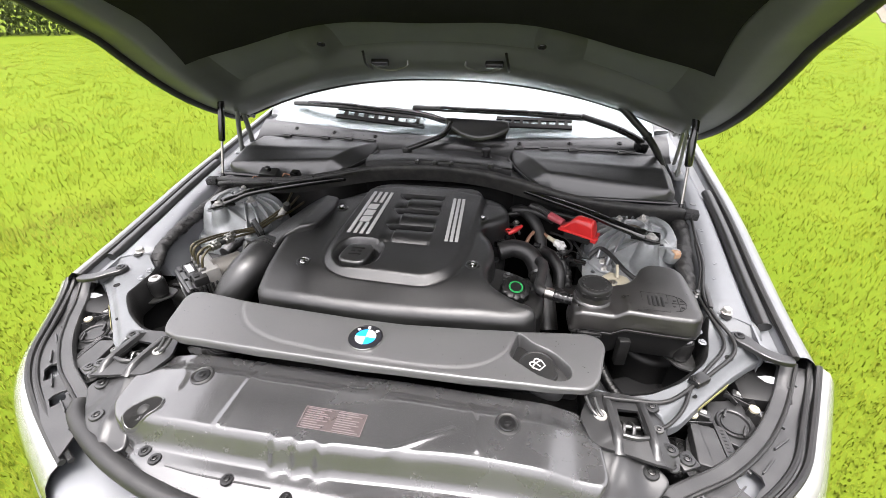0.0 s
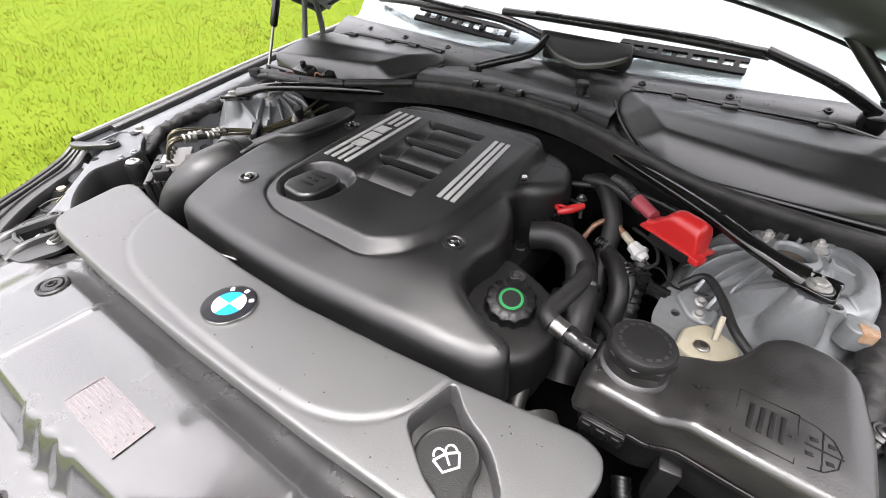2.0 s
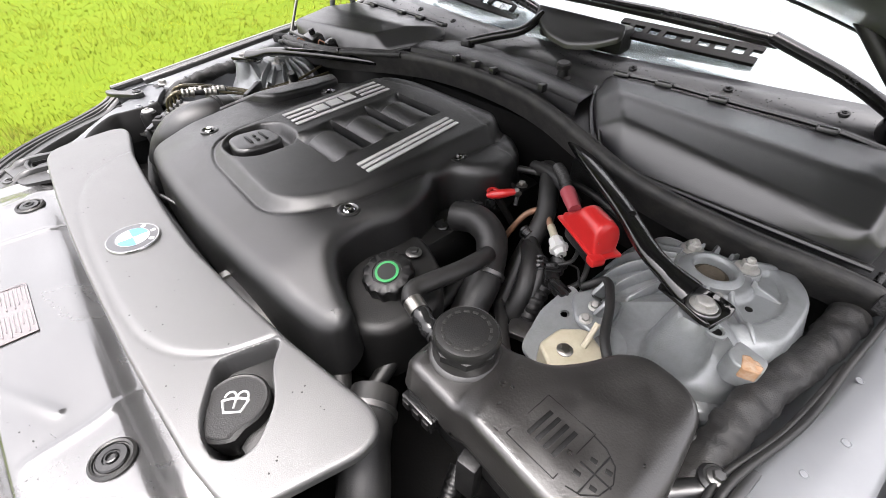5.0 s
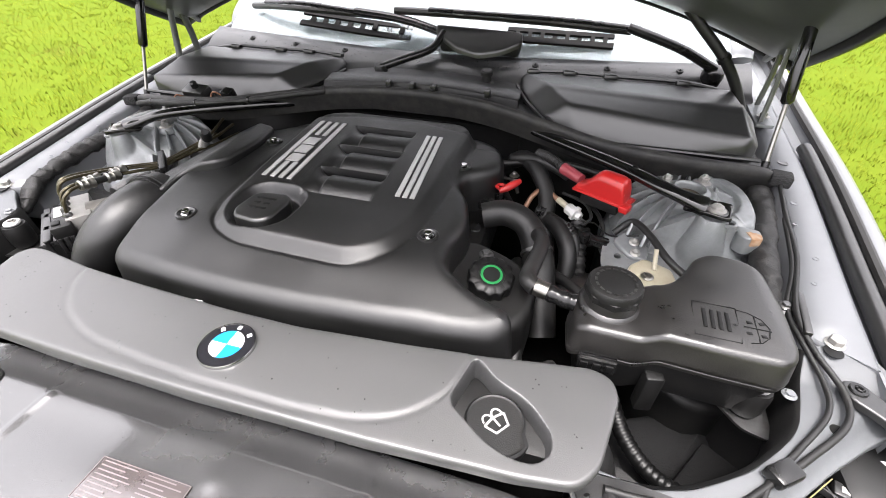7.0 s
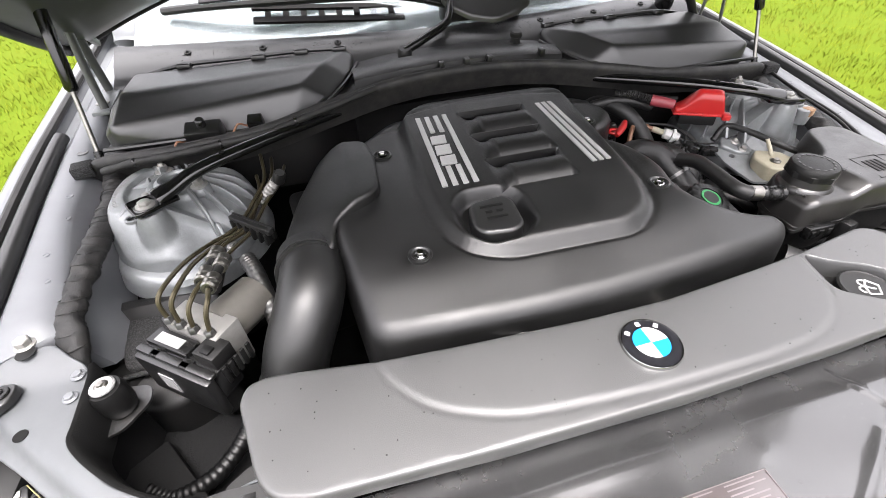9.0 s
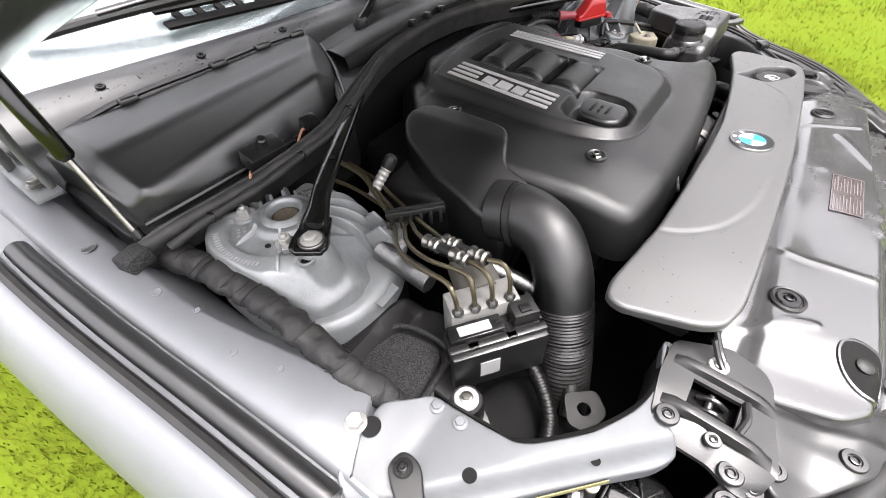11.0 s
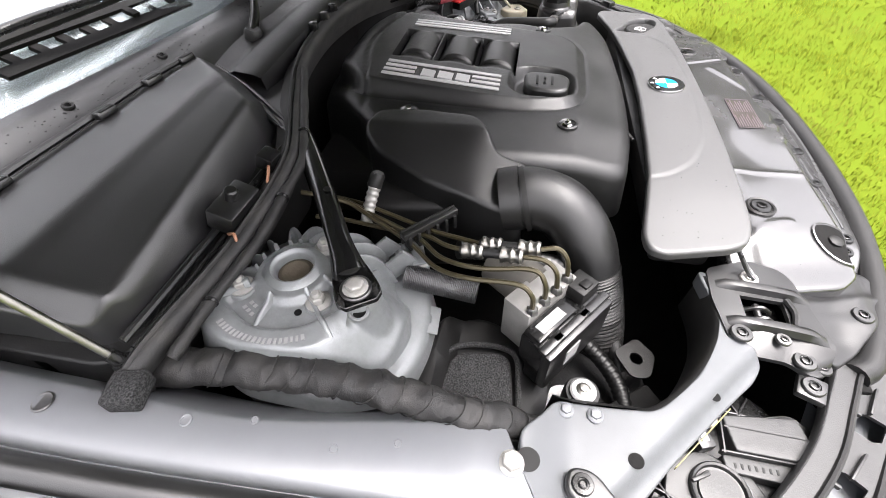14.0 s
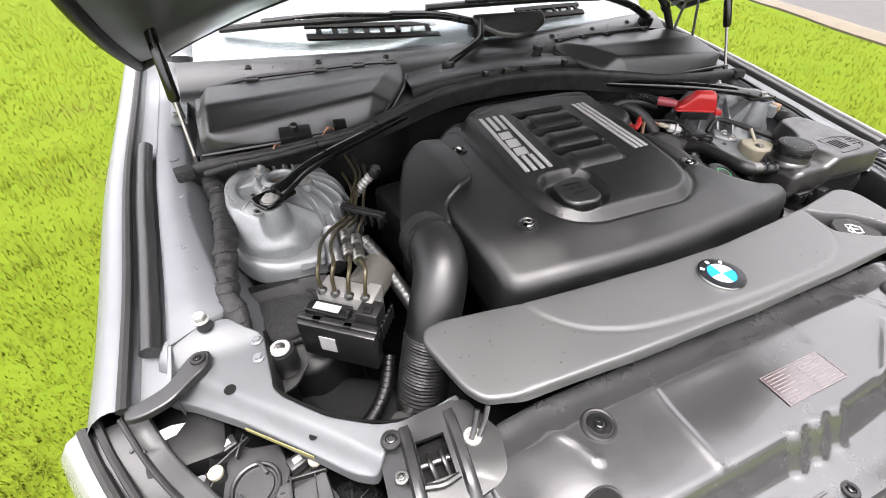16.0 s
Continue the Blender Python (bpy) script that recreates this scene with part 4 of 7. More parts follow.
def tower(s, label):
    """Cast suspension tower: a hub with a centre hole, a sunk outer field, a shell with swept ribs inboard, a bolt post in front, a sheet arch below."""
    t = thing("strut_tower", label, "strut tower", group="strut towers")
    hx, hy = 0.570, 1.070
    bx, by, bz = (0.594, 0.985, 0.918) if s < 0 else (0.588, 0.974, 0.928)
    O = [(0.673, 1.10), (0.658, 1.15), (0.60, 1.17), (0.51, 1.155), (0.462, 1.10), (0.456, 1.03), (0.478, 0.975), (0.53, 0.944), (0.60, 0.938), (0.65, 0.955), (0.670, 1.02)]

    def z0(X, y):
        r = math.hypot(X - hx, y - hy)
        a = math.degrees(math.atan2(y - hy, X - hx))
        w = smoothstep(-118, -80, a) * smoothstep(78, 50, a)
        outer = 0.917 - 0.11 * max(0.0, r - 0.04) - 0.75 * max(0.0, r - 0.106)
        field = smoothstep(0.043, 0.05, r) * smoothstep(0.0815, 0.0765, r) * smoothstep(-112, -104, a) * smoothstep(54, 47, a)
        outer -= 0.0075 * field
        inner = 0.913 - 0.009 * smoothstep(0.044, 0.052, r) - 0.56 * max(0.0, r - 0.046) - 2.5 * max(0.0, r - 0.06) ** 2
        v = outer * w + inner * (1 - w)
        v -= 0.034 * smoothstep(1.012, 0.950, y)
        return v - 0.045 * smoothstep(0.028, 0.022, r)

    def z(x, y):
        X = abs(x)
        rb = math.hypot(X - bx, y - by)
        return max(z0(X, y), bz - 5.0 * max(0.0, rb - 0.0215), bz - 0.006 - 0.8 * max(0.0, rb - 0.024) if y > by + 0.004 else 0.0)
    part("tower_dish", dome([(s * x, y) for x, y in O], z, 0.03, edge=0.006, n=260, step=0.0034, corner=0.03, draft=0.010), PAINT_DUSTY, t, "dished silver-grey casting", angle=48)
    part("hub_ring", turned([(0.046, -0.012), (0.038, -0.002), (0.030, 0.005), (0.0262, 0.0065), (0.0235, 0.005), (0.0215, 0.001), (0.0210, -0.022)], (s * hx, hy, 0.916), (0, 0, 1), 48, hollow=True), PAINT_DUSTY, t)
    # ribs: angle, start, end, thickness, height, sweep
    ribs = [(12, 0.042, 0.078, 0.0034, 0.009, 0.0), (-43, 0.042, 0.104, 0.0030, 0.007, 0.0), (56, 0.050, 0.108, 0.0042, 0.010, -0.05), (-78, 0.042, 0.070, 0.0028, 0.006, 0.0),
            (82, 0.044, 0.090, 0.0026, 0.009, 0.0), (104, 0.044, 0.090, 0.0026, 0.010, 0.0), (128, 0.044, 0.092, 0.0026, 0.011, 0.05),
            (150, 0.044, 0.112, 0.0024, 0.008, 0.16), (166, 0.044, 0.118, 0.0024, 0.007, 0.20), (182, 0.044, 0.120, 0.0024, 0.006, 0.24), (199, 0.044, 0.122, 0.0024, 0.006, 0.26), (217, 0.044, 0.124, 0.0024, 0.006, 0.22), (236, 0.046, 0.118, 0.0026, 0.006, 0.12)]
    for a, r0, r1, th, hi, sw in ribs:
        d = Vector((math.cos(radians(a)), math.sin(radians(a))))
        n_ = Vector((-d.y, d.x))
        rows = []
        for k in range(12):
            q = k / 11
            r = r0 + (r1 - r0) * q
            c = Vector((hx, hy)) + d * r + n_ * (sw * (r - r0) ** 2 * 9)
            web = 0.919 - (0.28 if 70 < a < 160 else 0.42) * (r - r0)
            zt = min(0.924, max(z(*c) + hi * (1 - 0.55 * q), web if a > 70 else 0.0))
            zt = z(*c) + (zt - z(*c)) * (1 - q ** 4)
            row = [(c + n_ * th * 1.25, z(*c) - 0.006), (c + n_ * th * 0.8, zt - 0.0012), (c + n_ * th * 0.45, zt), (c - n_ * th * 0.45, zt), (c - n_ * th * 0.8, zt - 0.0012), (c - n_ * th * 1.25, z(*c) - 0.006)]
            rows.append([Vector((s * p.x, p.y, zz)) for p, zz in row])
        part("rib", skin(rows, cap0=True, cap1=True), PAINT_DUSTY, t, angle=50)
    part("post_socket", turned([(0.0115, -0.004), (0.0115, 0.0005), (0.0085, 0.0015), (0.0072, 0.0), (0.0072, -0.003), (0.0001, -0.003)], (s * (bx + 0.022), by - 0.008, bz - 0.004), (0, 0, 1), 24), PAINT_DUSTY, t)
    part("socket_hole", turned([(0.0001, 0), (0.0068, 0), (0.0068, 0.0006), (0.0001, 0.0006)], (s * (bx + 0.022), by - 0.008, bz - 0.0066), seg=18), MARK, t)
    part("field_hole", turned([(0.0001, 0), (0.0042, 0), (0.0042, 0.0008), (0.0001, 0.0008)], (s * 0.623, 1.045, z(0.623, 1.045)), seg=14), MARK, t)
    nuts = ((0.601, 1.122), (0.531, 1.047), (0.606, 1.028)) if s < 0 else ((0.597, 1.105), (0.535, 1.095), (0.592, 1.022))
    for X, y in nuts:
        p, zz = (s * X, y), max(z(X, y), 0.898)
        part("nut_seat", turned([(0.019, -0.012), (0.0175, -0.002), (0.016, 0.001), (0.010, 0.001)], (*p, zz), seg=28), PAINT_DUSTY, t)
        nut = part("tower_nut", hexbolt((*p, zz + 0.001), 0.0088, 0.010, flange=1.6), CHALK, t, "pale zinc flange nut")
        part("stud", turned([(0.0048, 0), (0.0048, 0.0155), (0.0036, 0.017)], (*p, zz), seg=14), CHALK, nut)
    part("bearing", turned([(0.0208, -0.030), (0.0208, -0.020), (0.016, -0.018), (0.010, -0.024), (0.004, -0.026)], (s * hx, hy, 0.929), seg=24), RUSTY, t, "rusty bearing in the centre hole")
    # sheet arch that carries the casting: shelf, turned-down face and square tab
    W = [(s * x, y) for x, y in ((0.680, 1.13), (0.62, 1.185), (0.50, 1.17), (0.444, 1.10), (0.440, 1.00), (0.468, 0.945), (0.53, 0.914), (0.60, 0.912), (0.66, 0.935), (0.685, 1.0))]
    part("tower_shelf", dome(W, lambda x, y: 0.838 - 0.42 * max(0.0, 0.945 - y), 0.030, edge=0.012, rings=7, n=140, corner=0.04, draft=0.004), PAINT_DUSTY, t, "grey painted sheet shelf under the casting", angle=55)
    # wall coloured near-black to stand for the shade below the shelf
    part("tower_shade_wall", dome([(s * 0.565 + (x - s * 0.565) * 0.985, 1.045 + (y - 1.045) * 0.985) for x, y in W], lambda x, y: 0.81 - 0.42 * max(0.0, 0.945 - y), 0.14, edge=0.006, rings=4, n=90, corner=0.04), VOID, t, "wall under the shelf with its shade painted near-black")
    for q, dz in ((0.506, 0.0), (0.486, 0.001)):
        part("flange_web", box((0.006, 0.055, 0.030), (s * q, 0.972 + (0.506 - q) * 1.4, 0.862 + dz), (-38, 0, s * -24), 0.002), PAINT_DUSTY, t)
    lug = part("side_lug", dome([(s * x, y) for x, y in ((0.470, 0.985), (0.512, 0.955), (0.505, 0.928), (0.478, 0.932), (0.452, 0.962))], lambda x, y: 0.862 - 0.25 * (0.96 - y), 0.018, edge=0.004, rings=4, n=60, corner=0.008), PAINT_DUSTY, t)
    for X, y in ((0.486, 0.962), (0.488, 0.940)):
        part("lug_bolt", hexbolt((s * X, y, 0.862 - 0.25 * (0.96 - y)), 0.0055, 0.005, (0, -0.35, 0.94), flange=1.5), CHALK, lug)
    part("square_tab", plate([(s * x, y) for x, y in ((0.532, 0.938), (0.575, 0.933), (0.573, 0.905), (0.533, 0.907))], lambda x, y: 0.829 - 0.25 * (0.938 - y), 0.002, [[(s * x, y) for x, y in ((0.548, 0.926), (0.560, 0.924), (0.559, 0.915), (0.547, 0.917))]], 0.002), PAINT_DUSTY, t)
    return t, z


tw_l, tz_l = tower(-1, "silver-grey ribbed strut tower with a stamped number strip")
tw_r, tz_r = tower(1, "silver-grey ribbed strut tower with a rust-stained boss")
# stamped strips as plain bars, on the curved band and on the sunk field
for k in range(19):
    a = radians(33 - 61 * k / 18)
    x, y = 0.570 + 0.0935 * math.cos(a), 1.070 + 0.0935 * math.sin(a)
    part("stamp_bar", box((0.0085, 0.0028 if k % 3 else 0.0036, 0.0007), (-x, y, tz_l(x, y) + 0.0003), (0, 6, -math.degrees(a)), bevel=0), WHITE, tw_l, smooth=False)
for k, (r, a) in enumerate(((0.066, 34), (0.066, 28), (0.067, 22), (0.058, 33), (0.058, 26))):
    x, y = 0.570 + r * math.cos(radians(a)), 1.070 + r * math.sin(radians(a))
    part("stamp_bar", box((0.0045, 0.0045, 0.0006), (-x, y, tz_l(x, y) + 0.0003), (0, 0, -a), bevel=0), WHITE, tw_l, smooth=False)
bs = part("sensor_boss", dome([(0.632, 0.992), (0.664, 0.985), (0.664, 0.962), (0.640, 0.955), (0.628, 0.968)], lambda x, y: 0.907, 0.03, edge=0.003, rings=3, n=40, corner=0.006), PAINT_DUSTY, tw_r)
part("sensor_rust", dome([(0.640, 0.976), (0.662, 0.974), (0.662, 0.958), (0.646, 0.954)], lambda x, y: 0.9085 + 0.002 * noise.noise(Vector((x * 200, y * 200, 0))), 0.014, edge=0.002, rings=4, n=40, corner=0.005), material("rusty_steel", (0.26, 0.15, 0.08), 0.8, metal=0.2, grain=0.8, grain_size=300, wear=0.6, wear_size=120, wear_colour=(0.36, 0.31, 0.25)), bs, "rust-stained boss")

# ---- bracing bars ----
for s in (-1, 1):
    b = thing("brace_bar", "glossy black flattened tube brace bolted to the strut tower", "brace", group="brace bars")
    if s < 0:
        pts = [(0.10, 1.315, 0.925), (0.22, 1.236, 0.940), (0.355, 1.140, 0.950), (0.459, 1.072, 0.951), (0.520, 1.034, 0.947), (0.556, 1.011, 0.936), (0.580, 0.996, 0.929)]
        ex, ey, ez = 0.594, 0.986, 0.925
    else:
        pts = [(0.10, 1.315, 0.925), (0.22, 1.245, 0.937), (0.347, 1.135, 0.948), (0.446, 1.055, 0.952), (0.512, 0.998, 0.951), (0.548, 0.985, 0.944), (0.572, 0.980, 0.938)]
        ex, ey, ez = 0.588, 0.975, 0.936
    part("bar", tube([(s * x, y, z) for x, y, z in pts], lambda t: 0.0135 + 0.006 * smoothstep(0.72, 1.0, t), 18, 8, flat=0.72), BRACE, b)
    u = Vector((ex - pts[-2][0], ey - pts[-2][1])).normalized()
    v = Vector((-u.y, u.x))
    P = [Vector((ex, ey)) + u * p + v * q for p, q in ((-0.045, 0.017), (0.008, 0.025), (0.022, 0.024), (0.022, -0.024), (0.008, -0.025), (-0.045, -0.017))]
    def pad(x, y, ex=ex, ey=ey, ez=ez, u=u, v=v, s=s):
        w = Vector((s * x - ex, y - ey))
        return ez + 0.006 * smoothstep(0.016, 0.022, abs(w.dot(v))) + 0.10 * max(0.0, -0.02 - w.dot(u))
    part("bar_end", dome([(s * p.x, p.y) for p in P], pad, 0.006, edge=0.002, rings=8, n=90, corner=0.006, step=0.0035), BRACE, b, "flattened end with turned-up edges")
    part("end_washer", turned([(0.0175, -0.001), (0.0175, 0.0015), (0.0165, 0.0025), (0.009, 0.0025)], (s * ex, ey, ez), seg=32), STEEL, b, "worn bare steel washer")
    part("end_bolt", hexbolt((s * ex, ey, ez + 0.002), 0.0098, 0.007, flange=1.45), CHALK, b, "pale zinc bolt")
    q = Vector(pts[3])
    part("bar_hole", turned([(0.0001, 0), (0.0042, 0), (0.0042, 0.001), (0.0001, 0.001)], (s * (q.x + 0.02), q.y - 0.018, q.z + 0.0105), (0, -0.25, 0.97), 16), MARK, b)

# ---- cabin air filter housings ----
def filter_z(x, y):
    """A broad crest behind, a plane falling to a rounded ridge, a steep front, and a cut-off inner corner."""
    a = abs(x)
    ridge = 1.222 - 0.09 * (a - 0.33)
    z = 1.010 - 0.04 * max(0.0, a - 0.33) - 0.20 * max(0.0, 1.30 - y) * smoothstep(1.31, 1.27, y)
    slant = 0.245 + 0.121 * (1.35 - y) / 0.16
    z -= 1.5 * max(0.0, ridge - y - 0.006) + 0.75 * max(0.0, ridge - y + 0.008) * smoothstep(ridge + 0.008, ridge - 0.006, y)
    z -= 0.75 * max(0.0, slant - a)
    z -= 0.020 * smoothstep(1.345, 1.42, y - 0.12 * (a - 0.25)) + 0.022 * smoothstep(0.672, 0.70, a)
    return z



for s in (-1, 1):
    h = thing("cabin_filter_housing", "black moulded plastic cabin air filter housing with clips", "filter housing", group="cabin filter housings")
    O = [(s * x, y) for x, y in ((0.222, 1.366), (0.24, 1.30), (0.318, 1.198), (0.352, 1.174), (0.54, 1.180), (0.672, 1.186), (0.70, 1.21), (0.71, 1.43), (0.66, 1.436), (0.45, 1.40), (0.30, 1.378))]
    part("housing_shell", dome(O, filter_z, 0.05, edge=0.006, n=260, step=0.005, corner=0.012), HOUSING, h, angle=50)
    base = [(s * x, y) for x, y in ((0.21, 1.38), (0.23, 1.29), (0.31, 1.186), (0.352, 1.164), (0.54, 1.171), (0.69, 1.177), (0.72, 1.20), (0.72, 1.42), (0.66, 1.445), (0.45, 1.415), (0.30, 1.40))]
    part("housing_base", dome(base, lambda x, y: filter_z(x, y) * 0.0 + 0.935 - 0.05 * max(0, abs(x) - 0.4), 0.12, edge=0.004, rings=3, n=120, corner=0.03), PLASTIC_DULL, h, angle=50)
    for x, y in ((0.25, 1.366), (0.331, 1.366), (0.421, 1.374), (0.575, 1.392)):
        clip = part("housing_clip", box((0.030, 0.016, 0.010), (s * x, y + 0.006, filter_z(x, y) + 0.004), (-8, 0, s * 8), 0.003), PLASTIC_SOFT, h, "small black retaining clip")
        part("clip_slot", box((0.022, 0.008, 0.002), (s * x, y + 0.002, filter_z(x, y) + 0.0092), (-8, 0, s * 8), 0.0006), MARK, clip)
    part("rear_rail", tube([(s * x, y + 0.014, filter_z(x, y) + 0.004) for x, y in ((0.235, 1.36), (0.33, 1.366), (0.45, 1.378), (0.58, 1.393), (0.69, 1.41))], 0.005, 8, 8), PLASTIC_SOFT, h, "raised sealing rail")

    # frame along the slanted inner end, and the long lip at the foot
    for off in (0.0, 0.014):
        part("end_frame", tube([(s * (0.232 - off), 1.345, 0.985), (s * (0.262 - off), 1.285, 0.972), (s * (0.318 - off), 1.205, 0.957), (s * (0.352 - off), 1.163, 0.948)], 0.0035, 8, 6), PLASTIC_SOFT, h)
    part("foot_lip", tube([(s * 0.352, 1.164, 0.946), (s * 0.45, 1.167, 0.944), (s * 0.60, 1.174, 0.941), (s * 0.70, 1.182, 0.938)], 0.0045, 8, 6), PLASTIC_SOFT, h)
    part("foot_lip", tube([(s * 0.352, 1.156, 0.938), (s * 0.45, 1.159, 0.936), (s * 0.60, 1.166, 0.932), (s * 0.70, 1.176, 0.928)], 0.003, 8, 6), PLASTIC_DULL, h)
    part("bulkhead_shelf", plate([(s * x, y) for x, y in ((0.20, 1.375), (0.36, 1.155), (0.32, 1.165), (0.22, 1.215), (0.12, 1.245), (0.12, 1.37))], lambda x, y: 0.955 + 0.02 * smoothstep(1.25, 1.35, y), 0.004, (), 0.01), SHEET, h, "dark primed bulkhead sheet")

# ---- scuttle panel, windscreen, roof ----
def scuttle_y(x):
    return 1.355 + 0.20 * abs(x) ** 1.3



rows = []
for k in range(41):
    x = -0.74 + 1.48 * k / 40
    y0 = scuttle_y(x)
    rows.append([Vector((x, y0 - 0.06, 0.90)), Vector((x, y0 - 0.05, 0.965)), Vector((x, y0 - 0.02, 0.992 - 0.02 * abs(x))), Vector((x, y0 + 0.0, 1.008 - 0.02 * abs(x))), Vector((x, y0 + 0.03, 1.0165 - 0.012 * abs(x))), Vector((x, y0 + 0.055, 1.022 - 0.004 * abs(x))), Vector((x, y0 + 0.06, 1.019 - 0.004 * abs(x)))])
scut = part("scuttle_panel", skin(rows), HOUSING, car, "black plastic scuttle panel with round grommets", angle=60)
for x in (-0.578, -0.414, -0.249, 0.249, 0.414, 0.578):
    y = scuttle_y(x) + 0.025
    z = 1.0145 - 0.012 * abs(x)
    part("grommet", push_clip((x, y, z), 0.008, (0, -0.3, 0.95)), RUBBER, scut)

WROWS = []
for k in range(25):
    x = -0.70 + 1.40 * k / 24
    y0 = scuttle_y(x) + 0.052
    row = []
    for j in range(13):
        t = j / 12
        row.append(Vector((x * (1 - 0.17 * t), y0 + 0.72 * t, 1.012 + 0.42 * t + 0.03 * math.sin(math.pi * t))))
    WROWS.append(row)
GL = bpy.data.materials.new("wet_glass_with_sky_white")
GL.use_nodes = True
_n, _l = GL.node_tree.nodes, GL.node_tree.links
_p = _n["Principled BSDF"]
# pale base, not fully transmissive: the sky's white reflection put into the colour
_p.inputs["Base Color"].default_value = (0.74, 0.82, 0.85, 1)
_p.inputs["Coat Weight"].default_value, _p.inputs["Coat Roughness"].default_value = 0.3, 0.03
_p.inputs["Specular Tint"].default_value = (0.62, 0.72, 0.75, 1)
_p.inputs["Roughness"].default_value, _p.inputs["Transmission Weight"].default_value, _p.inputs["IOR"].default_value = 0.03, 0.905, 1.52
_c, _v, _m, _b = _n.new("ShaderNodeTexCoord"), _n.new("ShaderNodeTexVoronoi"), _n.new("ShaderNodeMapRange"), _n.new("ShaderNodeBump")
_v.inputs["Scale"].default_value = 120
_m.inputs["From Min"].default_value, _m.inputs["From Max"].default_value, _m.inputs["To Min"].default_value, _m.inputs["To Max"].default_value = 0.0, 0.2, 1.0, 0.0
_b.inputs["Strength"].default_value, _b.inputs["Distance"].default_value = 0.3, 0.002
_l.new(_c.outputs["Object"], _v.inputs["Vector"])
_l.new(_v.outputs["Distance"], _m.inputs["Value"])
_l.new(_m.outputs["Result"], _b.inputs["Height"])
_l.new(_b.outputs["Normal"], _p.inputs["Normal"])
bm = skin(WROWS)
bmesh.ops.recalc_face_normals(bm, faces=bm.faces)
bmesh.ops.solidify(bm, geom=bm.faces[:], thickness=0.005)
pane = part("windscreen", bm, GL, car, "rain-spotted raked windscreen", angle=60)
pane.visible_shadow = False
# cabin behind the glass: pillars, roof, dashboard, sides
cabin = car
for s in (-1, 1):
    pts = [(s * 0.735, 1.63, 1.005), (s * 0.725, 1.68, 1.06), (s * 0.68, 1.95, 1.24), (s * 0.615, 2.36, 1.45)]
    part("pillar", tube(pts, 0.035, 14, 8, flat=0.6), PAINT, cabin)
    rows = [[Vector((s * (0.87 - 0.02 * k / 10), 1.7 + 3.0 * k / 10, 0.95)), Vector((s * 0.75, 1.85 + 2.5 * k / 10, 1.12)), Vector((s * 0.62, 2.3 + 1.72 * k / 10, 1.44))] for k in range(11)]
    part("side_glass", skin(rows), ENAMEL_BLACK, cabin, "dark side glass")
    rows = [[Vector((s * 0.90, 2.15 + 0.287 * k, 0.95 + 0.004 * k)), Vector((s * (0.925 - 0.0006 * k * k), 2.15 + 0.287 * k, 0.75)), Vector((s * 0.90, 2.15 + 0.287 * k, 0.25))] for k in range(11)]
    part("body_side", skin(rows), PAINT, cabin)
rows = [[Vector((0.64 * u, 2.28 + 1.75 * k / 8, 1.45 + 0.03 * math.sin(math.pi * k / 8) - 0.03 * u * u)) for u in (-1, -0.6, -0.2, 0.2, 0.6, 1)] for k in range(9)]
bm = skin(rows)
bmesh.ops.recalc_face_normals(bm, faces=bm.faces)
bmesh.ops.solidify(bm, geom=bm.faces[:], thickness=0.03)
part("roof", bm, PAINT, cabin)
rows = [[Vector((x, scuttle_y(x) + 0.12 + d, 1.0 - 0.03 * (d > 0.5))) for x in (-0.68, -0.4, 0, 0.4, 0.68)] for d in (0, 0.3, 0.55, 0.6)]
part("dashboard", skin(rows), PLASTIC_DULL, cabin, "dark grey dashboard")
part("rear_glass", skin([[Vector((u * w, y, z - 0.03 * u * u)) for u in (-1, -0.5, 0, 0.5, 1)] for y, z, w in ((4.02, 1.45, 0.62), (4.3, 1.26, 0.68), (4.52, 1.06, 0.74))]), ENAMEL_BLACK, cabin, "dark rear glass")
part("boot_lid", skin([[Vector((u * w, y, z - 0.02 * u * u)) for u in (-1, -0.6, 0, 0.6, 1)] for y, z, w in ((4.50, 1.065, 0.86), (4.75, 1.04, 0.88), (4.98, 1.03, 0.88), (5.02, 0.98, 0.885), (5.04, 0.7, 0.90), (5.02, 0.27, 0.88))]), PAINT, cabin)
part("cabin_rear", box((1.3, 0.05, 1.1), (0, 4.4, 0.9), bevel=0.02), VOID, cabin)
part("cabin_floor", box((1.6, 2.9, 0.05), (0, 3.1, 0.4), bevel=0.01), VOID, cabin)

# ---- bonnet, raised ----
BE, BN = Vector((0, -0.832, 0.555)), Vector((0, 0.555, 0.832))


def bonnet_point(u, v, lift=0.0):
    back = 0.145 * (1 - abs(u) ** 2.2)
    length = 1.13 - 0.14 * abs(u) ** 2.5
    s = back + v * (length - back)
    w = 0.80 - 0.02 * v - 0.07 * v ** 3
    h = 0.115 * (1 - abs(u) ** 2.4) - 0.035 * math.sin(math.pi * min(1.0, s / 0.6)) * abs(u) ** 2 - 0.05 * v ** 3
    return Vector((u * w, 1.485, 1.05)) + BE * s + BN * (h + lift)


bonnet = thing("bonnet", "raised silver-grey bonnet with its underside and black felt mat", "bonnet")
US = [-1 + 2 * k / 48 for k in range(49)]
VS = [k / 40 for k in range(41)]


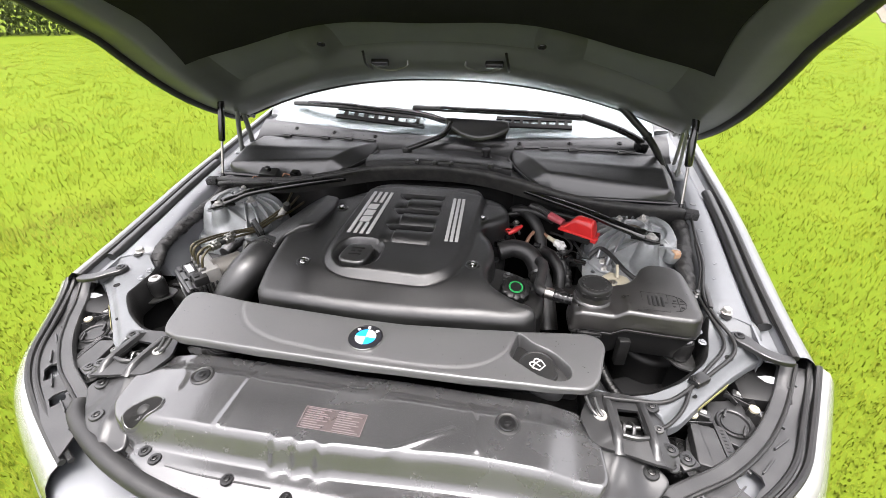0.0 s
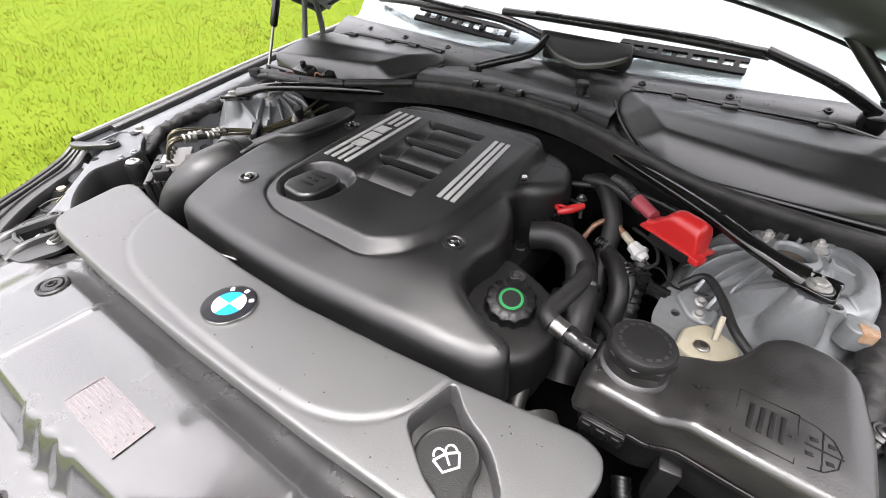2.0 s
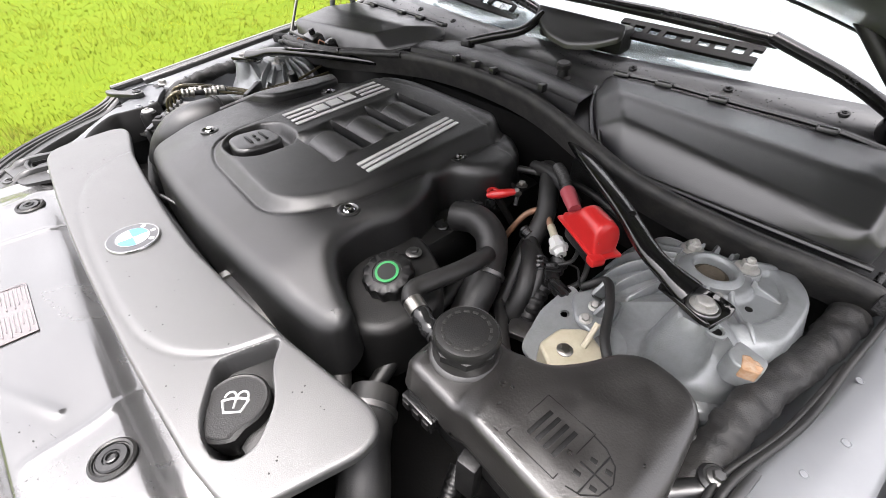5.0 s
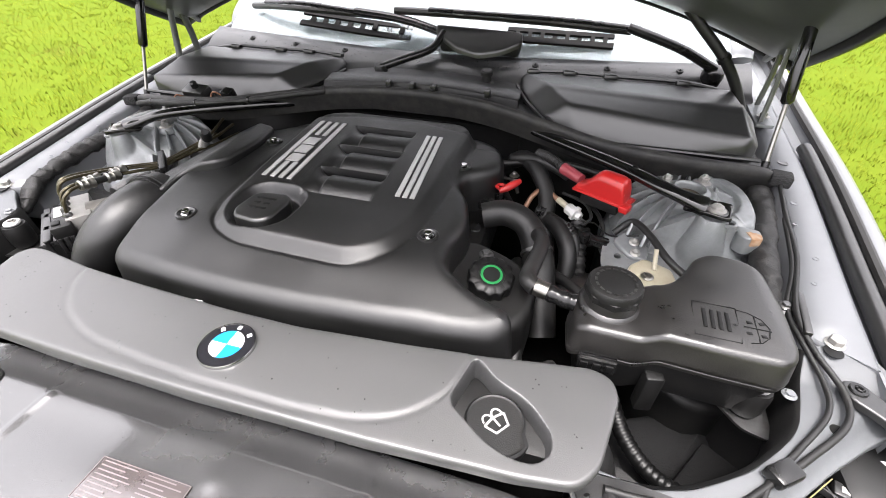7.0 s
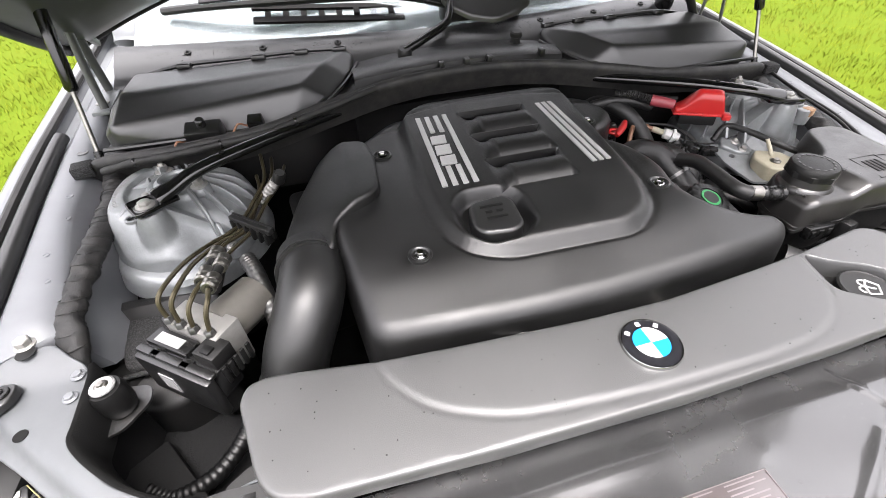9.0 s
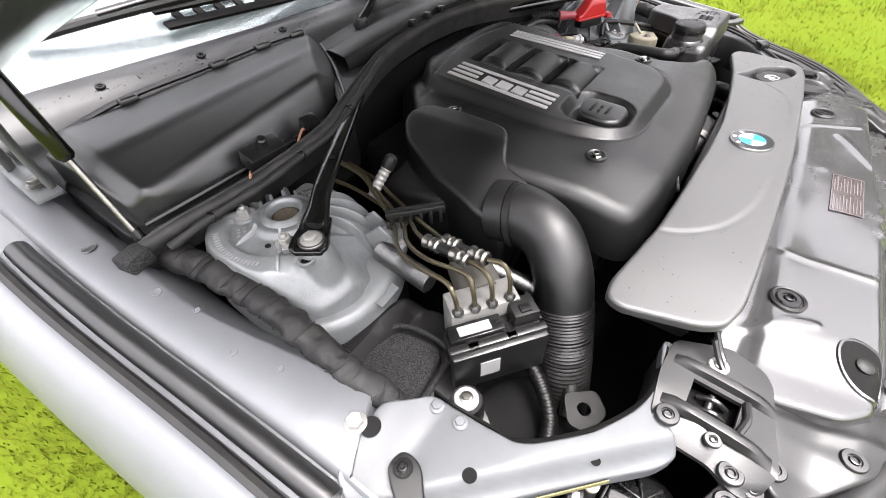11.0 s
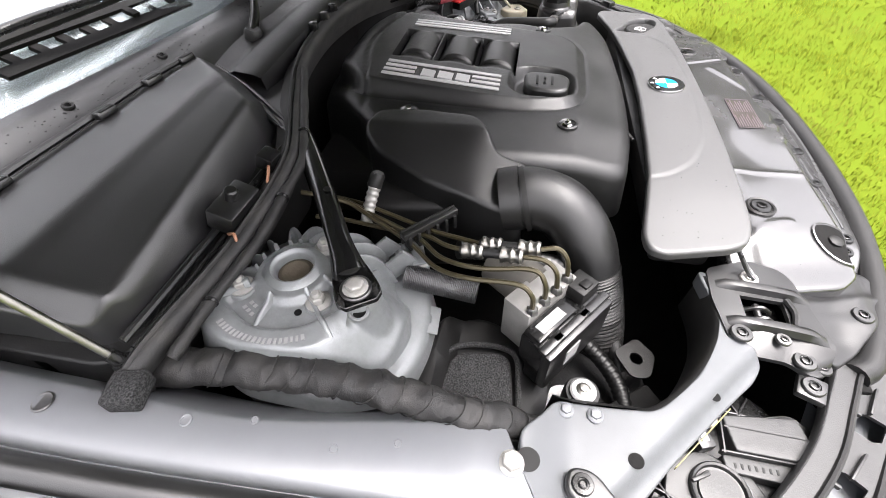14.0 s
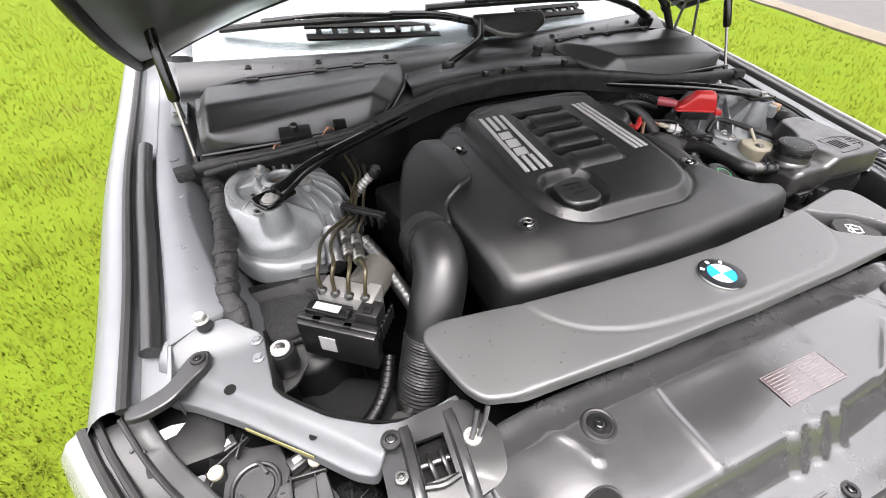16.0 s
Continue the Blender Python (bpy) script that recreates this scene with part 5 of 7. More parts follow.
def under_lift(u, v):
    """Pressed inner frame: a rolled rim, a beam along the rear edge and wide sunk fields."""
    a = abs(u)
    rim = 0.018 * smoothstep(0.90, 0.99, a) + 0.012 * smoothstep(0.03, 0.0, v)
    field = 0.036 * smoothstep(0.87, 0.80, a) * smoothstep(0.14, 0.19, v) * (1 - 0.7 * math.exp(-((a - 0.42) / 0.05) ** 2) * smoothstep(0.35, 0.25, v))
    ridge = 0.007 * math.exp(-((a - 0.90) / 0.014) ** 2) + 0.006 * math.exp(-((v - 0.09) / 0.012) ** 2) * smoothstep(0.8, 0.7, a)
    return -0.034 + rim + field - ridge


rows = [[bonnet_point(u, v, under_lift(u, v)) for u in US] for v in VS]
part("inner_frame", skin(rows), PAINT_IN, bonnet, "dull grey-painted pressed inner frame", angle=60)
rows = [[bonnet_point(u * 1.004, v, 0.0) for u in US] for v in VS]
part("outer_skin", skin(rows), PAINT, bonnet, angle=60)
edge = [bonnet_point(-1, v, -0.012) for v in VS] + [bonnet_point(u, 1, -0.012) for u in US[1:]] + [bonnet_point(1, v, -0.012) for v in reversed(VS[:-1])]
part("edge_seal", tube([tuple(p) for p in edge[::2]], 0.014, 10, 2), RUBBER, bonnet, "black rubber edge seal")
redge = [tuple(bonnet_point(u, 0.0, -0.018)) for u in US[::3]]
part("rear_edge", tube(redge, 0.010, 10, 3), RUBBER, bonnet)
MU = [-1 + 2 * k / 30 for k in range(31)]
rows = []
for j in range(21):
    v = 0.335 + 0.615 * j / 20
    rows.append([bonnet_point(u * (0.85 + 0.02 * math.sin(v * 9)), v + 0.05 * u * u - 0.012 * math.cos(u * 9) * (j == 0), -0.024 + 0.006 * noise.noise(Vector((u * 3, v * 5, 0))) - 0.014 * (1 - max(abs(u), abs(2 * j / 20 - 1)) ** 8)) for u in MU])
part("felt_mat", skin(rows), MAT_PAD, bonnet, "black felt sound mat", angle=60)
for u, v in ((-0.36, 0.30), (0.36, 0.30), (-0.1, 0.55), (0.5, 0.6), (-0.55, 0.62)):
    p = bonnet_point(u, v, -0.043)
    part("mat_rivet", push_clip(p, 0.011, tuple(-BN)), PLASTIC_GLOSS, bonnet)

for c in (-0.165, 0.165):
    k = part("striker", tube([tuple(bonnet_point(c - 0.06, 0.155, -0.035)), tuple(bonnet_point(c - 0.055, 0.15, -0.05)), tuple(bonnet_point(c, 0.14, -0.056)), tuple(bonnet_point(c + 0.055, 0.15, -0.05)), tuple(bonnet_point(c + 0.06, 0.155, -0.035))], 0.003, 8, 6), STEEL, bonnet, "bent wire striker")
    part("striker_clip", box((0.05, 0.02, 0.014), bonnet_point(c * 1.25, 0.16, -0.04), (-34, 0, 0), 0.003), PLASTIC_GLOSS, k)
    part("striker_post", tube([tuple(bonnet_point(c * 1.55, 0.10, -0.03)), tuple(bonnet_point(c * 1.55, 0.17, -0.046)), tuple(bonnet_point(c * 1.5, 0.22, -0.035))], 0.004, 8, 6), PLASTIC_DULL, k)
# gas struts and hinges
for s in (-1, 1):
    g = thing("gas_strut", "black gas strut with a bright rod holding the bonnet", "gas strut", group="gas struts")
    a, b = Vector((s * 0.713, 1.18, 0.918)), Vector((s * 0.722, 1.305, 1.195))
    m = a.lerp(b, 0.4)
    part("rod", tube([a, m], 0.0040, 12, straight=True), ZINC, g, "bright steel rod")
    part("rod_end", tube([a.lerp(m, 0.02), a.lerp(m, 0.16)], 0.0068, 12, straight=True), PLASTIC_GLOSS, g, "black plastic socket end")
    part("cylinder", tube([m, m.lerp(b, 0.03), m.lerp(b, 0.97), b], lambda t: 0.0105 if 0.01 < t < 0.99 else 0.006, 14, straight=True), BRACE, g)
    part("lower_ball", turned([(0.002, -0.01), (0.009, -0.008), (0.009, 0.008), (0.002, 0.01)], a, (1, 0, 0), 16), PLASTIC_GLOSS, g)
    part("upper_ball", turned([(0.002, -0.01), (0.009, -0.008), (0.009, 0.008), (0.002, 0.01)], b, (1, 0, 0), 16), PLASTIC_GLOSS, g)
    part("upper_bracket", box((0.05, 0.07, 0.012), b + Vector((0, 0.0, 0.016)), (-34, 0, 0), 0.003), PAINT_IN, g)
    h = part("hinge", box((0.035, 0.12, 0.008), (s * 0.745, 1.40, 0.953), (6, 0, 0), 0.002), PAINT_DUSTY, bonnet, "painted steel hinge with two links")
    part("link", tube([(s * 0.735, 1.345, 0.955), (s * 0.738, 1.36, 1.02), (s * 0.735, 1.375, 1.11)], 0.008, 8, 6, flat=0.5), PAINT_IN, h)
    part("link", tube([(s * 0.75, 1.44, 0.96), (s * 0.748, 1.43, 1.03), (s * 0.735, 1.40, 1.12)], 0.009, 8, 6, flat=0.5), PAINT_IN, h)
    part("hinge_arm", box((0.012, 0.17, 0.035), (s * 0.735, 1.40, 1.105), (-34, 0, 0), 0.003), PAINT_IN, h)
    part("hinge_bolt", hexbolt((s * 0.745, 1.37, 0.958), 0.008, 0.008), ZINC, h)

# ---- coolant expansion tank ----
tank = thing("coolant_tank", "scuffed black plastic coolant expansion tank with moulded symbols", "coolant tank")
TANKO = [(0.396, 0.724), (0.392, 0.772), (0.402, 0.804), (0.432, 0.818), (0.466, 0.812), (0.492, 0.806), (0.514, 0.817), (0.535, 0.845), (0.552, 0.882), (0.576, 0.900), (0.618, 0.896), (0.642, 0.876), (0.650, 0.80), (0.645, 0.728), (0.628, 0.708), (0.56, 0.710), (0.47, 0.716), (0.410, 0.718)]


def tank_z(x, y):
    """Top of the tank: a raised main field, a lower field round the filler neck, and a falling front edge."""
    up = smoothstep(-0.012, 0.022, (x - 0.478) + 0.10 * (y - 0.76))
    return 0.892 + 0.017 * up - 0.16 * max(0.0, 0.738 - y) - 0.008 * smoothstep(0.625, 0.66, x) - 0.012 * smoothstep(0.415, 0.39, x)


part("tank_body", dome(TANKO, tank_z, 0.034, edge=0.008, n=280, step=0.006, steps=5, corner=0.018, draft=0.004), TANK, tank, angle=50)
grow = lambda k: [(0.525 + (x - 0.525) * k, 0.785 + (y - 0.785) * k) for x, y in TANKO]
part("tank_seam", dome(grow(1.035), lambda x, y: tank_z(x, y) - 0.034, 0.006, edge=0.002, rings=2, n=200, corner=0.022), TANK, tank, "welded seam lip")
part("tank_seam", dome(grow(1.02), lambda x, y: tank_z(x, y) - 0.043, 0.006, edge=0.002, rings=2, n=200, corner=0.022), TANK, tank, "welded seam lip")
part("tank_lower", dome(grow(0.97), lambda x, y: tank_z(x, y) - 0.046, 0.07, edge=0.008, rings=5, n=160, corner=0.03, draft=-0.012), PLASTIC_DULL, tank, angle=50)
# moulded symbols: a framed page with bars, and a crossed half-round sign
pt = lambda u, v: (0.530 + u * 0.97 + v * 0.06, 0.728 + v * 0.98 - u * 0.02)
def line(name, uv, r=0.0007):
    part(name, tube([(*pt(u, v), tank_z(*pt(u, v)) + 0.0002) for u, v in uv], r, 6, straight=True), MARK, tank)
line("moulded_frame", [(0.0, 0.0), (0.0, 0.058), (0.052, 0.058), (0.052, 0.0), (0.0, 0.0)])
for k in range(4):
    x, y = pt(0.013 + 0.009 * k, 0.030)
    part("moulded_bar", box((0.0045, 0.032, 0.0011), (x, y, tank_z(x, y) + 0.0004), (0, 0, -4), 0.0003), MARK, tank)
line("moulded_frame", [(0.052, 0.056), (0.066, 0.054), (0.080, 0.046), (0.087, 0.032), (0.084, 0.016), (0.074, 0.006), (0.062, 0.003)])
line("moulded_cross", [(0.058, 0.028), (0.088, 0.028)], 0.0009)
line("moulded_cross", [(0.072, 0.006), (0.072, 0.05)], 0.0009)
for u, v in ((0.062, 0.018), (0.065, 0.037), (0.079, 0.038), (0.078, 0.017)):
    x, y = pt(u, v)
    part("moulded_bar", box((0.006, 0.004, 0.0009), (x, y, tank_z(x, y) + 0.0003), (0, 0, 8), 0.0002), MARK, tank)
# latch and hose stub under the front edge
part("tank_latch", box((0.05, 0.014, 0.022), (0.432, 0.712, 0.836), (0, 0, 0), 0.003), PLASTIC_GLOSS, tank)
for k in range(3):
    part("latch_slot", box((0.010, 0.004, 0.012), (0.416 + 0.016 * k, 0.705, 0.836), (0, 0, 0), 0.001), MARK, tank)
part("tank_foot", box((0.024, 0.02, 0.07), (0.505, 0.715, 0.80), (0, 0, 10), 0.004), PLASTIC_DULL, tank)
part("filler_neck", turned([(0.041, 0), (0.041, 0.006), (0.038, 0.010), (0.0355, 0.012), (0.034, 0.024)], (0.437, 0.772, 0.884), seg=40), TANK, tank)
cc = part("coolant_cap", turned([(0.0335, 0.0), (0.035, 0.003), (0.035, 0.016), (0.033, 0.019), (0.0325, 0.0185), (0.030, 0.0195), (0.0001, 0.0195)], (0.437, 0.772, 0.908), seg=60), PLASTIC_DULL, tank, "round black screw cap with an embossed ring")
part("cap_grip", turned([(0.037, 0), (0.037, 0.009), (0.035, 0.010)], (0.437, 0.772, 0.908), seg=8), PLASTIC_DULL, cc)
for k in range(16):
    q = 2 * math.pi * k / 16
    part("embossed_mark", box((0.006, 0.003, 0.0008), (0.437 + 0.025 * math.cos(q), 0.772 + 0.025 * math.sin(q), 0.9278), (0, 0, math.degrees(q) + 90), 0.0002), TANK, cc)

# ---- air intake pipe and bellows ----
pipe = thing("intake_pipe", "thick black plastic air intake pipe with a ribbed bellows", "pipe")
PP = [(-0.365, 0.835, 0.875), (-0.362, 0.80, 0.882), (-0.372, 0.755, 0.872), (-0.395, 0.72, 0.835), (-0.415, 0.70, 0.78)]
part("pipe_bend", tube(PP, lambda t: 0.0455 - 0.004 * t, 28, 10), PLASTIC, pipe)
part("pipe_seam", tube([(-0.3655, 0.816, 0.880), (-0.3645, 0.809, 0.8815)], 0.0475, 28, straight=True), PLASTIC_DULL, pipe)
part("pipe_collar", tube([(-0.365, 0.845, 0.875), (-0.363, 0.818, 0.881)], 0.0470, 28, straight=True), PLASTIC, pipe)
bel = spline([(-0.41, 0.705, 0.80), (-0.425, 0.69, 0.75), (-0.44, 0.675, 0.69), (-0.45, 0.66, 0.60)], 14)
part("bellows", tube([tuple(p) for p in bel], lambda t: 0.0415 + 0.0011 * math.sin(t * 190), 28, 3), RUBBER, pipe, "ribbed rubber bellows")

# ---- bulkhead weather seal ----
seal = thing("bulkhead_seal", "dusty black rubber weather seal along the bulkhead", "seal")
SP = [(0.735, 1.172, 0.922), (0.69, 1.162, 0.935), (0.56, 1.135, 0.95), (0.42, 1.135, 0.963), (0.30, 1.175, 0.975), (0.18, 1.215, 0.985), (0.06, 1.232, 0.99)]
full = mirrored(SP) + list(reversed(SP))
P = spline(full, 8)
rows = []
for p in P:
    rows.append([p + Vector((0, 0.004, -0.055)), p + Vector((0, -0.004, -0.03)), p + Vector((0, -0.012, -0.016)), p + Vector((0, -0.013, -0.006)), p + Vector((0, -0.008, 0.0)), p + Vector((0, -0.003, 0.001)), p + Vector((0, 0.0, -0.004)), p + Vector((0, 0.004, 0.0)), p + Vector((0, 0.009, -0.003)), p + Vector((0, 0.011, -0.014)), p + Vector((0, 0.03, -0.022)), p + Vector((0, 0.032, -0.06))])
part("seal_strip", skin(rows), SEAL, seal, angle=50)
for s in (-1, 1):
    part("seal_tab", box((0.034, 0.032, 0.022), (s * 0.737, 1.160, 0.918), (0, 0, s * -12), 0.004), FOAM, seal, "square foam end tab")
# raised centre trough
cowl = thing("cowl_trough", "black plastic centre cowl trough with clips", "cowl")
rows = []
for k in range(25):
    x = -0.235 + 0.47 * k / 24
    b = 1.245 + 0.25 * x * x
    zz = 0.992 - 0.35 * x * x
    rows.append([Vector((x, b - 0.008, zz - 0.05)), Vector((x, b, zz + 0.004)), Vector((x, b + 0.008, zz + 0.008)), Vector((x, b + 0.045, zz + 0.014)), Vector((x, b + 0.055, zz + 0.010)), Vector((x, b + 0.075, zz + 0.004)), Vector((x, b + 0.11, zz + 0.008)), Vector((x, b + 0.15, zz + 0.012))])
part("trough", skin(rows), PLASTIC, cowl, angle=50)
for x in (-0.055, 0.0, 0.05, 0.17):
    part("trough_clip", box((0.012, 0.016, 0.016), (x, 1.235, 0.995), bevel=0.002), PLASTIC_GLOSS, cowl)
flapc = thing("cowl_flap", "rounded black plastic flap over the wiper spindle", "flap")
O = [(-0.005, 1.43), (0.21, 1.425), (0.215, 1.405), (0.17, 1.385), (0.115, 1.375), (0.06, 1.385), (0.01, 1.41)]
part("flap_shell", dome(O, lambda x, y: 1.078 + 0.9 * (y - 1.42), 0.012, edge=0.005, rings=5, n=80, corner=0.015), PLASTIC_SOFT, flapc)
part("flap_mount", box((0.2, 0.05, 0.05), (0.105, 1.455, 1.045), bevel=0.01), PLASTIC_DULL, flapc)
nz = thing("scuttle_plug", "small round black rubber plug", "plug")
part("plug", turned([(0.018, 0), (0.018, 0.004), (0.012, 0.008), (0.010, 0.02), (0.014, 0.022), (0.014, 0.03), (0.011, 0.033)], (0.149, 1.332, 0.985), (0, -0.15, 0.98), 24), RUBBER, nz)

# ---- wipers ----
wr = thing("wiper", "black wiper arm with slotted cover and blade", "wiper", group="wipers")
part("spindle_cap", turned([(0.022, -0.02), (0.024, 0), (0.022, 0.012), (0.012, 0.016)], (0.646, 1.469, 1.008), (0, -0.3, 0.95), 24), PLASTIC_GLOSS, wr)
part("arm", tube([(0.646, 1.469, 1.02), (0.56, 1.462, 1.06), (0.44, 1.464, 1.096)], 0.015, 12, 6, flat=0.7), PLASTIC_GLOSS, wr)
part("rod", tube([(0.44, 1.464, 1.096), (0.30, 1.44, 1.108), (0.10, 1.43, 1.113), (-0.02, 1.43, 1.115)], 0.009, 10, 6, flat=0.6), PLASTIC_GLOSS, wr)
part("blade", tube([(0.45, 1.48, 1.085), (0.25, 1.462, 1.098), (0.0, 1.455, 1.104), (-0.12, 1.46, 1.104)], 0.009, 8, 6), RUBBER, wr)
wl_ = thing("wiper", "black wiper arm with slotted cover and blade", "wiper", group="wipers")
part("arm", tube([(0.06, 1.44, 1.05), (-0.08, 1.445, 1.085), (-0.22, 1.44, 1.10)], 0.014, 12, 6, flat=0.7), PLASTIC_GLOSS, wl_)
part("rod", tube([(-0.22, 1.44, 1.10), (-0.375, 1.45, 1.11), (-0.52, 1.50, 1.10)], 0.009, 10, 6, flat=0.6), PLASTIC_GLOSS, wl_)
part("blade", tube([(-0.10, 1.47, 1.085), (-0.3, 1.48, 1.09), (-0.5, 1.53, 1.085), (-0.62, 1.575, 1.075)], 0.009, 8, 6), RUBBER, wl_)
for s in (-1, 1):
    v = thing("scuttle_grille", "black slotted scuttle grille at the foot of the windscreen", "grille", group="scuttle grilles")
    a, b = (Vector((-0.39, 1.512, 1.062)), Vector((-0.11, 1.478, 1.05))) if s < 0 else (Vector((0.19, 1.482, 1.06)), Vector((0.40, 1.522, 1.05)))
    d = (b - a).normalized()
    up = Vector((0, 0.9, 0.42)).normalized()
    n = 7
    L = (b - a).length
    rows = []
    def strip(t0, t1, h0, h1):
        p, q = a + d * (L * t0), a + d * (L * t1)
        bm = skin([[p + up * h0, p + up * h1], [q + up * h0, q + up * h1]])
        bmesh.ops.recalc_face_normals(bm, faces=bm.faces)
        bmesh.ops.solidify(bm, geom=bm.faces[:], thickness=0.006)
        return bm
    part("grille_rail", strip(-0.12, 1.1, -0.026, -0.008), VOID, v, smooth=False)
    part("grille_rail", strip(-0.12, 1.1, 0.010, 0.024), VOID, v, smooth=False)
    for k in range(n + 1):
        t = k / n
        part("grille_bar", strip(t - 0.024, t + 0.024, -0.009, 0.011), VOID, v, smooth=False)

# ---- anti-lock brake unit and its pipes ----
abs_u = thing("brake_control_unit", "aluminium valve block on a black control box with steel pipes", "brake unit")
M = pose(-0.517, 0.777, 0.0, 0, 0, -38)


def placed(bm, m=None):
    bmesh.ops.transform(bm, matrix=m or M, verts=bm.verts)
    return bm


part("valve_block", placed(box((0.092, 0.040, 0.075), (0, 0.008, 0.828), bevel=0.002)), ALU, abs_u, "pale cast aluminium block")
part("control_box", placed(box((0.122, 0.036, 0.05), (0.003, -0.029, 0.818), bevel=0.005)), PLASTIC_GLOSS, abs_u)
part("box_lid", placed(box((0.126, 0.014, 0.072), (0.003, -0.052, 0.806), bevel=0.004)), PLASTIC_SOFT, abs_u)
part("box_ridge", placed(box((0.128, 0.012, 0.007), (0.003, -0.046, 0.8445), bevel=0.003)), PLASTIC_SOFT, abs_u)
for k in range(2):
    part("ridge_notch", placed(box((0.018, 0.016, 0.010), (-0.03 + 0.05 * k, -0.044, 0.843), bevel=0.003)), PLASTIC_GLOSS, abs_u)
part("box_foot", placed(box((0.11, 0.03, 0.05), (0.003, -0.034, 0.775), bevel=0.006)), PLASTIC_DULL, abs_u)
for k in range(5):
    part("connector_rib", placed(box((0.004, 0.006, 0.03), (0.066, -0.030 + 0.010 * k, 0.828), bevel=0.001)), PLASTIC_DULL, abs_u)
part("box_top", placed(box((0.07, 0.024, 0.012), (-0.02, -0.026, 0.846), bevel=0.002)), PLASTIC_GLOSS, abs_u)
part("plug_socket", placed(box((0.034, 0.032, 0.026), (0.045, -0.020, 0.85), bevel=0.003)), PLASTIC_DULL, abs_u, "black plug socket")
part("plug_slot", placed(box((0.014, 0.012, 0.004), (0.045, -0.026, 0.864), bevel=0.001)), MARK, abs_u)
part("paper_label", placed(box((0.042, 0.014, 0.001), (-0.022, -0.027, 0.8527), bevel=0)), WHITE, abs_u, "white paper label", smooth=False)
part("side_label", placed(box((0.026, 0.0012, 0.03), (-0.012, -0.0597, 0.808), bevel=0)), WHITE, abs_u, "white paper label", smooth=False)
part("pump_motor", placed(tube([(0.01, 0.02, 0.838), (0.012, 0.09, 0.835)], 0.032, 24, straight=True)), material("grey_beige_casting", (0.09, 0.085, 0.075), 0.55, metal=0.2, grain=0.3, wear=0.5, wear_size=50), abs_u, "grey-beige round pump motor")
part("solenoid", tube([(-0.509, 0.958, 0.85), (-0.517, 0.862, 0.845)], lambda t: 0.0155 + 0.0006 * math.sin(t * 250), 20, 160), STEEL, abs_u, "finely ribbed steel cylinder")
ports = [(-0.551, 0.793), (-0.534, 0.779), (-0.516, 0.765), (-0.495, 0.752)]
for k, (x, y) in enumerate(ports):
    part("port_nut", turned([(0.0075, 0), (0.0075, 0.006), (0.005, 0.009), (0.003, 0.009)], (x, y, 0.864), seg=6), STEEL, abs_u)
pipes = [[(-0.551, 0.793, 0.868), (-0.552, 0.797, 0.896), (-0.545, 0.815, 0.905), (-0.535, 0.87, 0.893), (-0.515, 0.915, 0.882), (-0.475, 0.958, 0.878), (-0.445, 1.02, 0.89), (-0.43, 1.06, 0.90), (-0.435, 1.12, 0.915)],
         [(-0.534, 0.779, 0.868), (-0.533, 0.783, 0.898), (-0.525, 0.80, 0.91), (-0.52, 0.86, 0.896), (-0.50, 0.91, 0.884), (-0.465, 0.95, 0.880), (-0.438, 1.02, 0.888), (-0.42, 1.07, 0.895), (-0.42, 1.13, 0.90)],
         [(-0.516, 0.765, 0.868), (-0.512, 0.77, 0.896), (-0.505, 0.785, 0.906), (-0.50, 0.81, 0.903)],
         [(-0.495, 0.752, 0.868), (-0.49, 0.757, 0.896), (-0.485, 0.77, 0.908), (-0.488, 0.79, 0.907)],
         [(-0.478, 0.865, 0.895), (-0.468, 0.89, 0.89), (-0.45, 0.935, 0.882), (-0.43, 1.0, 0.886), (-0.412, 1.05, 0.885), (-0.40, 1.12, 0.885)],
         [(-0.49, 0.888, 0.893), (-0.48, 0.91, 0.888), (-0.458, 0.944, 0.88), (-0.45, 1.0, 0.876), (-0.445, 1.06, 0.88), (-0.45, 1.1, 0.885)]]
for P in pipes:
    part("brake_pipe", tube(P, 0.0032, 8, 6), OLIVE, abs_u, "olive-coated steel pipe")
for a, b in (((-0.50, 0.81, 0.903), (-0.49, 0.888, 0.893)), ((-0.488, 0.79, 0.907), (-0.478, 0.865, 0.895))):
    A, B = Vector(a), Vector(b)
    part("flexible_hose", tube([A, B], 0.0062, 12, straight=True), RUBBER, abs_u, "black flexible hose")
    for q0, q1 in ((0.0, 0.34), (0.62, 0.95)):
        P = [A.lerp(B, q0 + (q1 - q0) * j / 8) for j in range(9)]
        part("hose_fitting", tube(P, lambda t: 0.0085 + 0.0018 * (math.sin(t * 15) > 0.2), 12, straight=True), ZINC, abs_u, "bright crimped fitting")
br = part("pipe_bracket", box((0.088, 0.012, 0.010), (-0.448, 0.936, 0.893), (0, 0, -44), 0.002), PLASTIC_SOFT, abs_u, "toothed black pipe bracket")
part("bracket_back", box((0.088, 0.004, 0.022), (-0.445, 0.939, 0.888), (0, 0, -44), 0.001), PLASTIC_DULL, br)
part("bracket_arm", box((0.05, 0.018, 0.003), (-0.478, 0.948, 0.868), (0, 0, 20), 0.001), PAINT_DUSTY, br, "grey sheet arm")
for k in range(6):
    p = Vector((-0.476, 0.960, 0.881)).lerp(Vector((-0.424, 0.909, 0.881)), k / 5)
    part("bracket_tooth", box((0.005, 0.014, 0.022), p, (0, 0, -44), 0.001), PLASTIC_DULL, br)
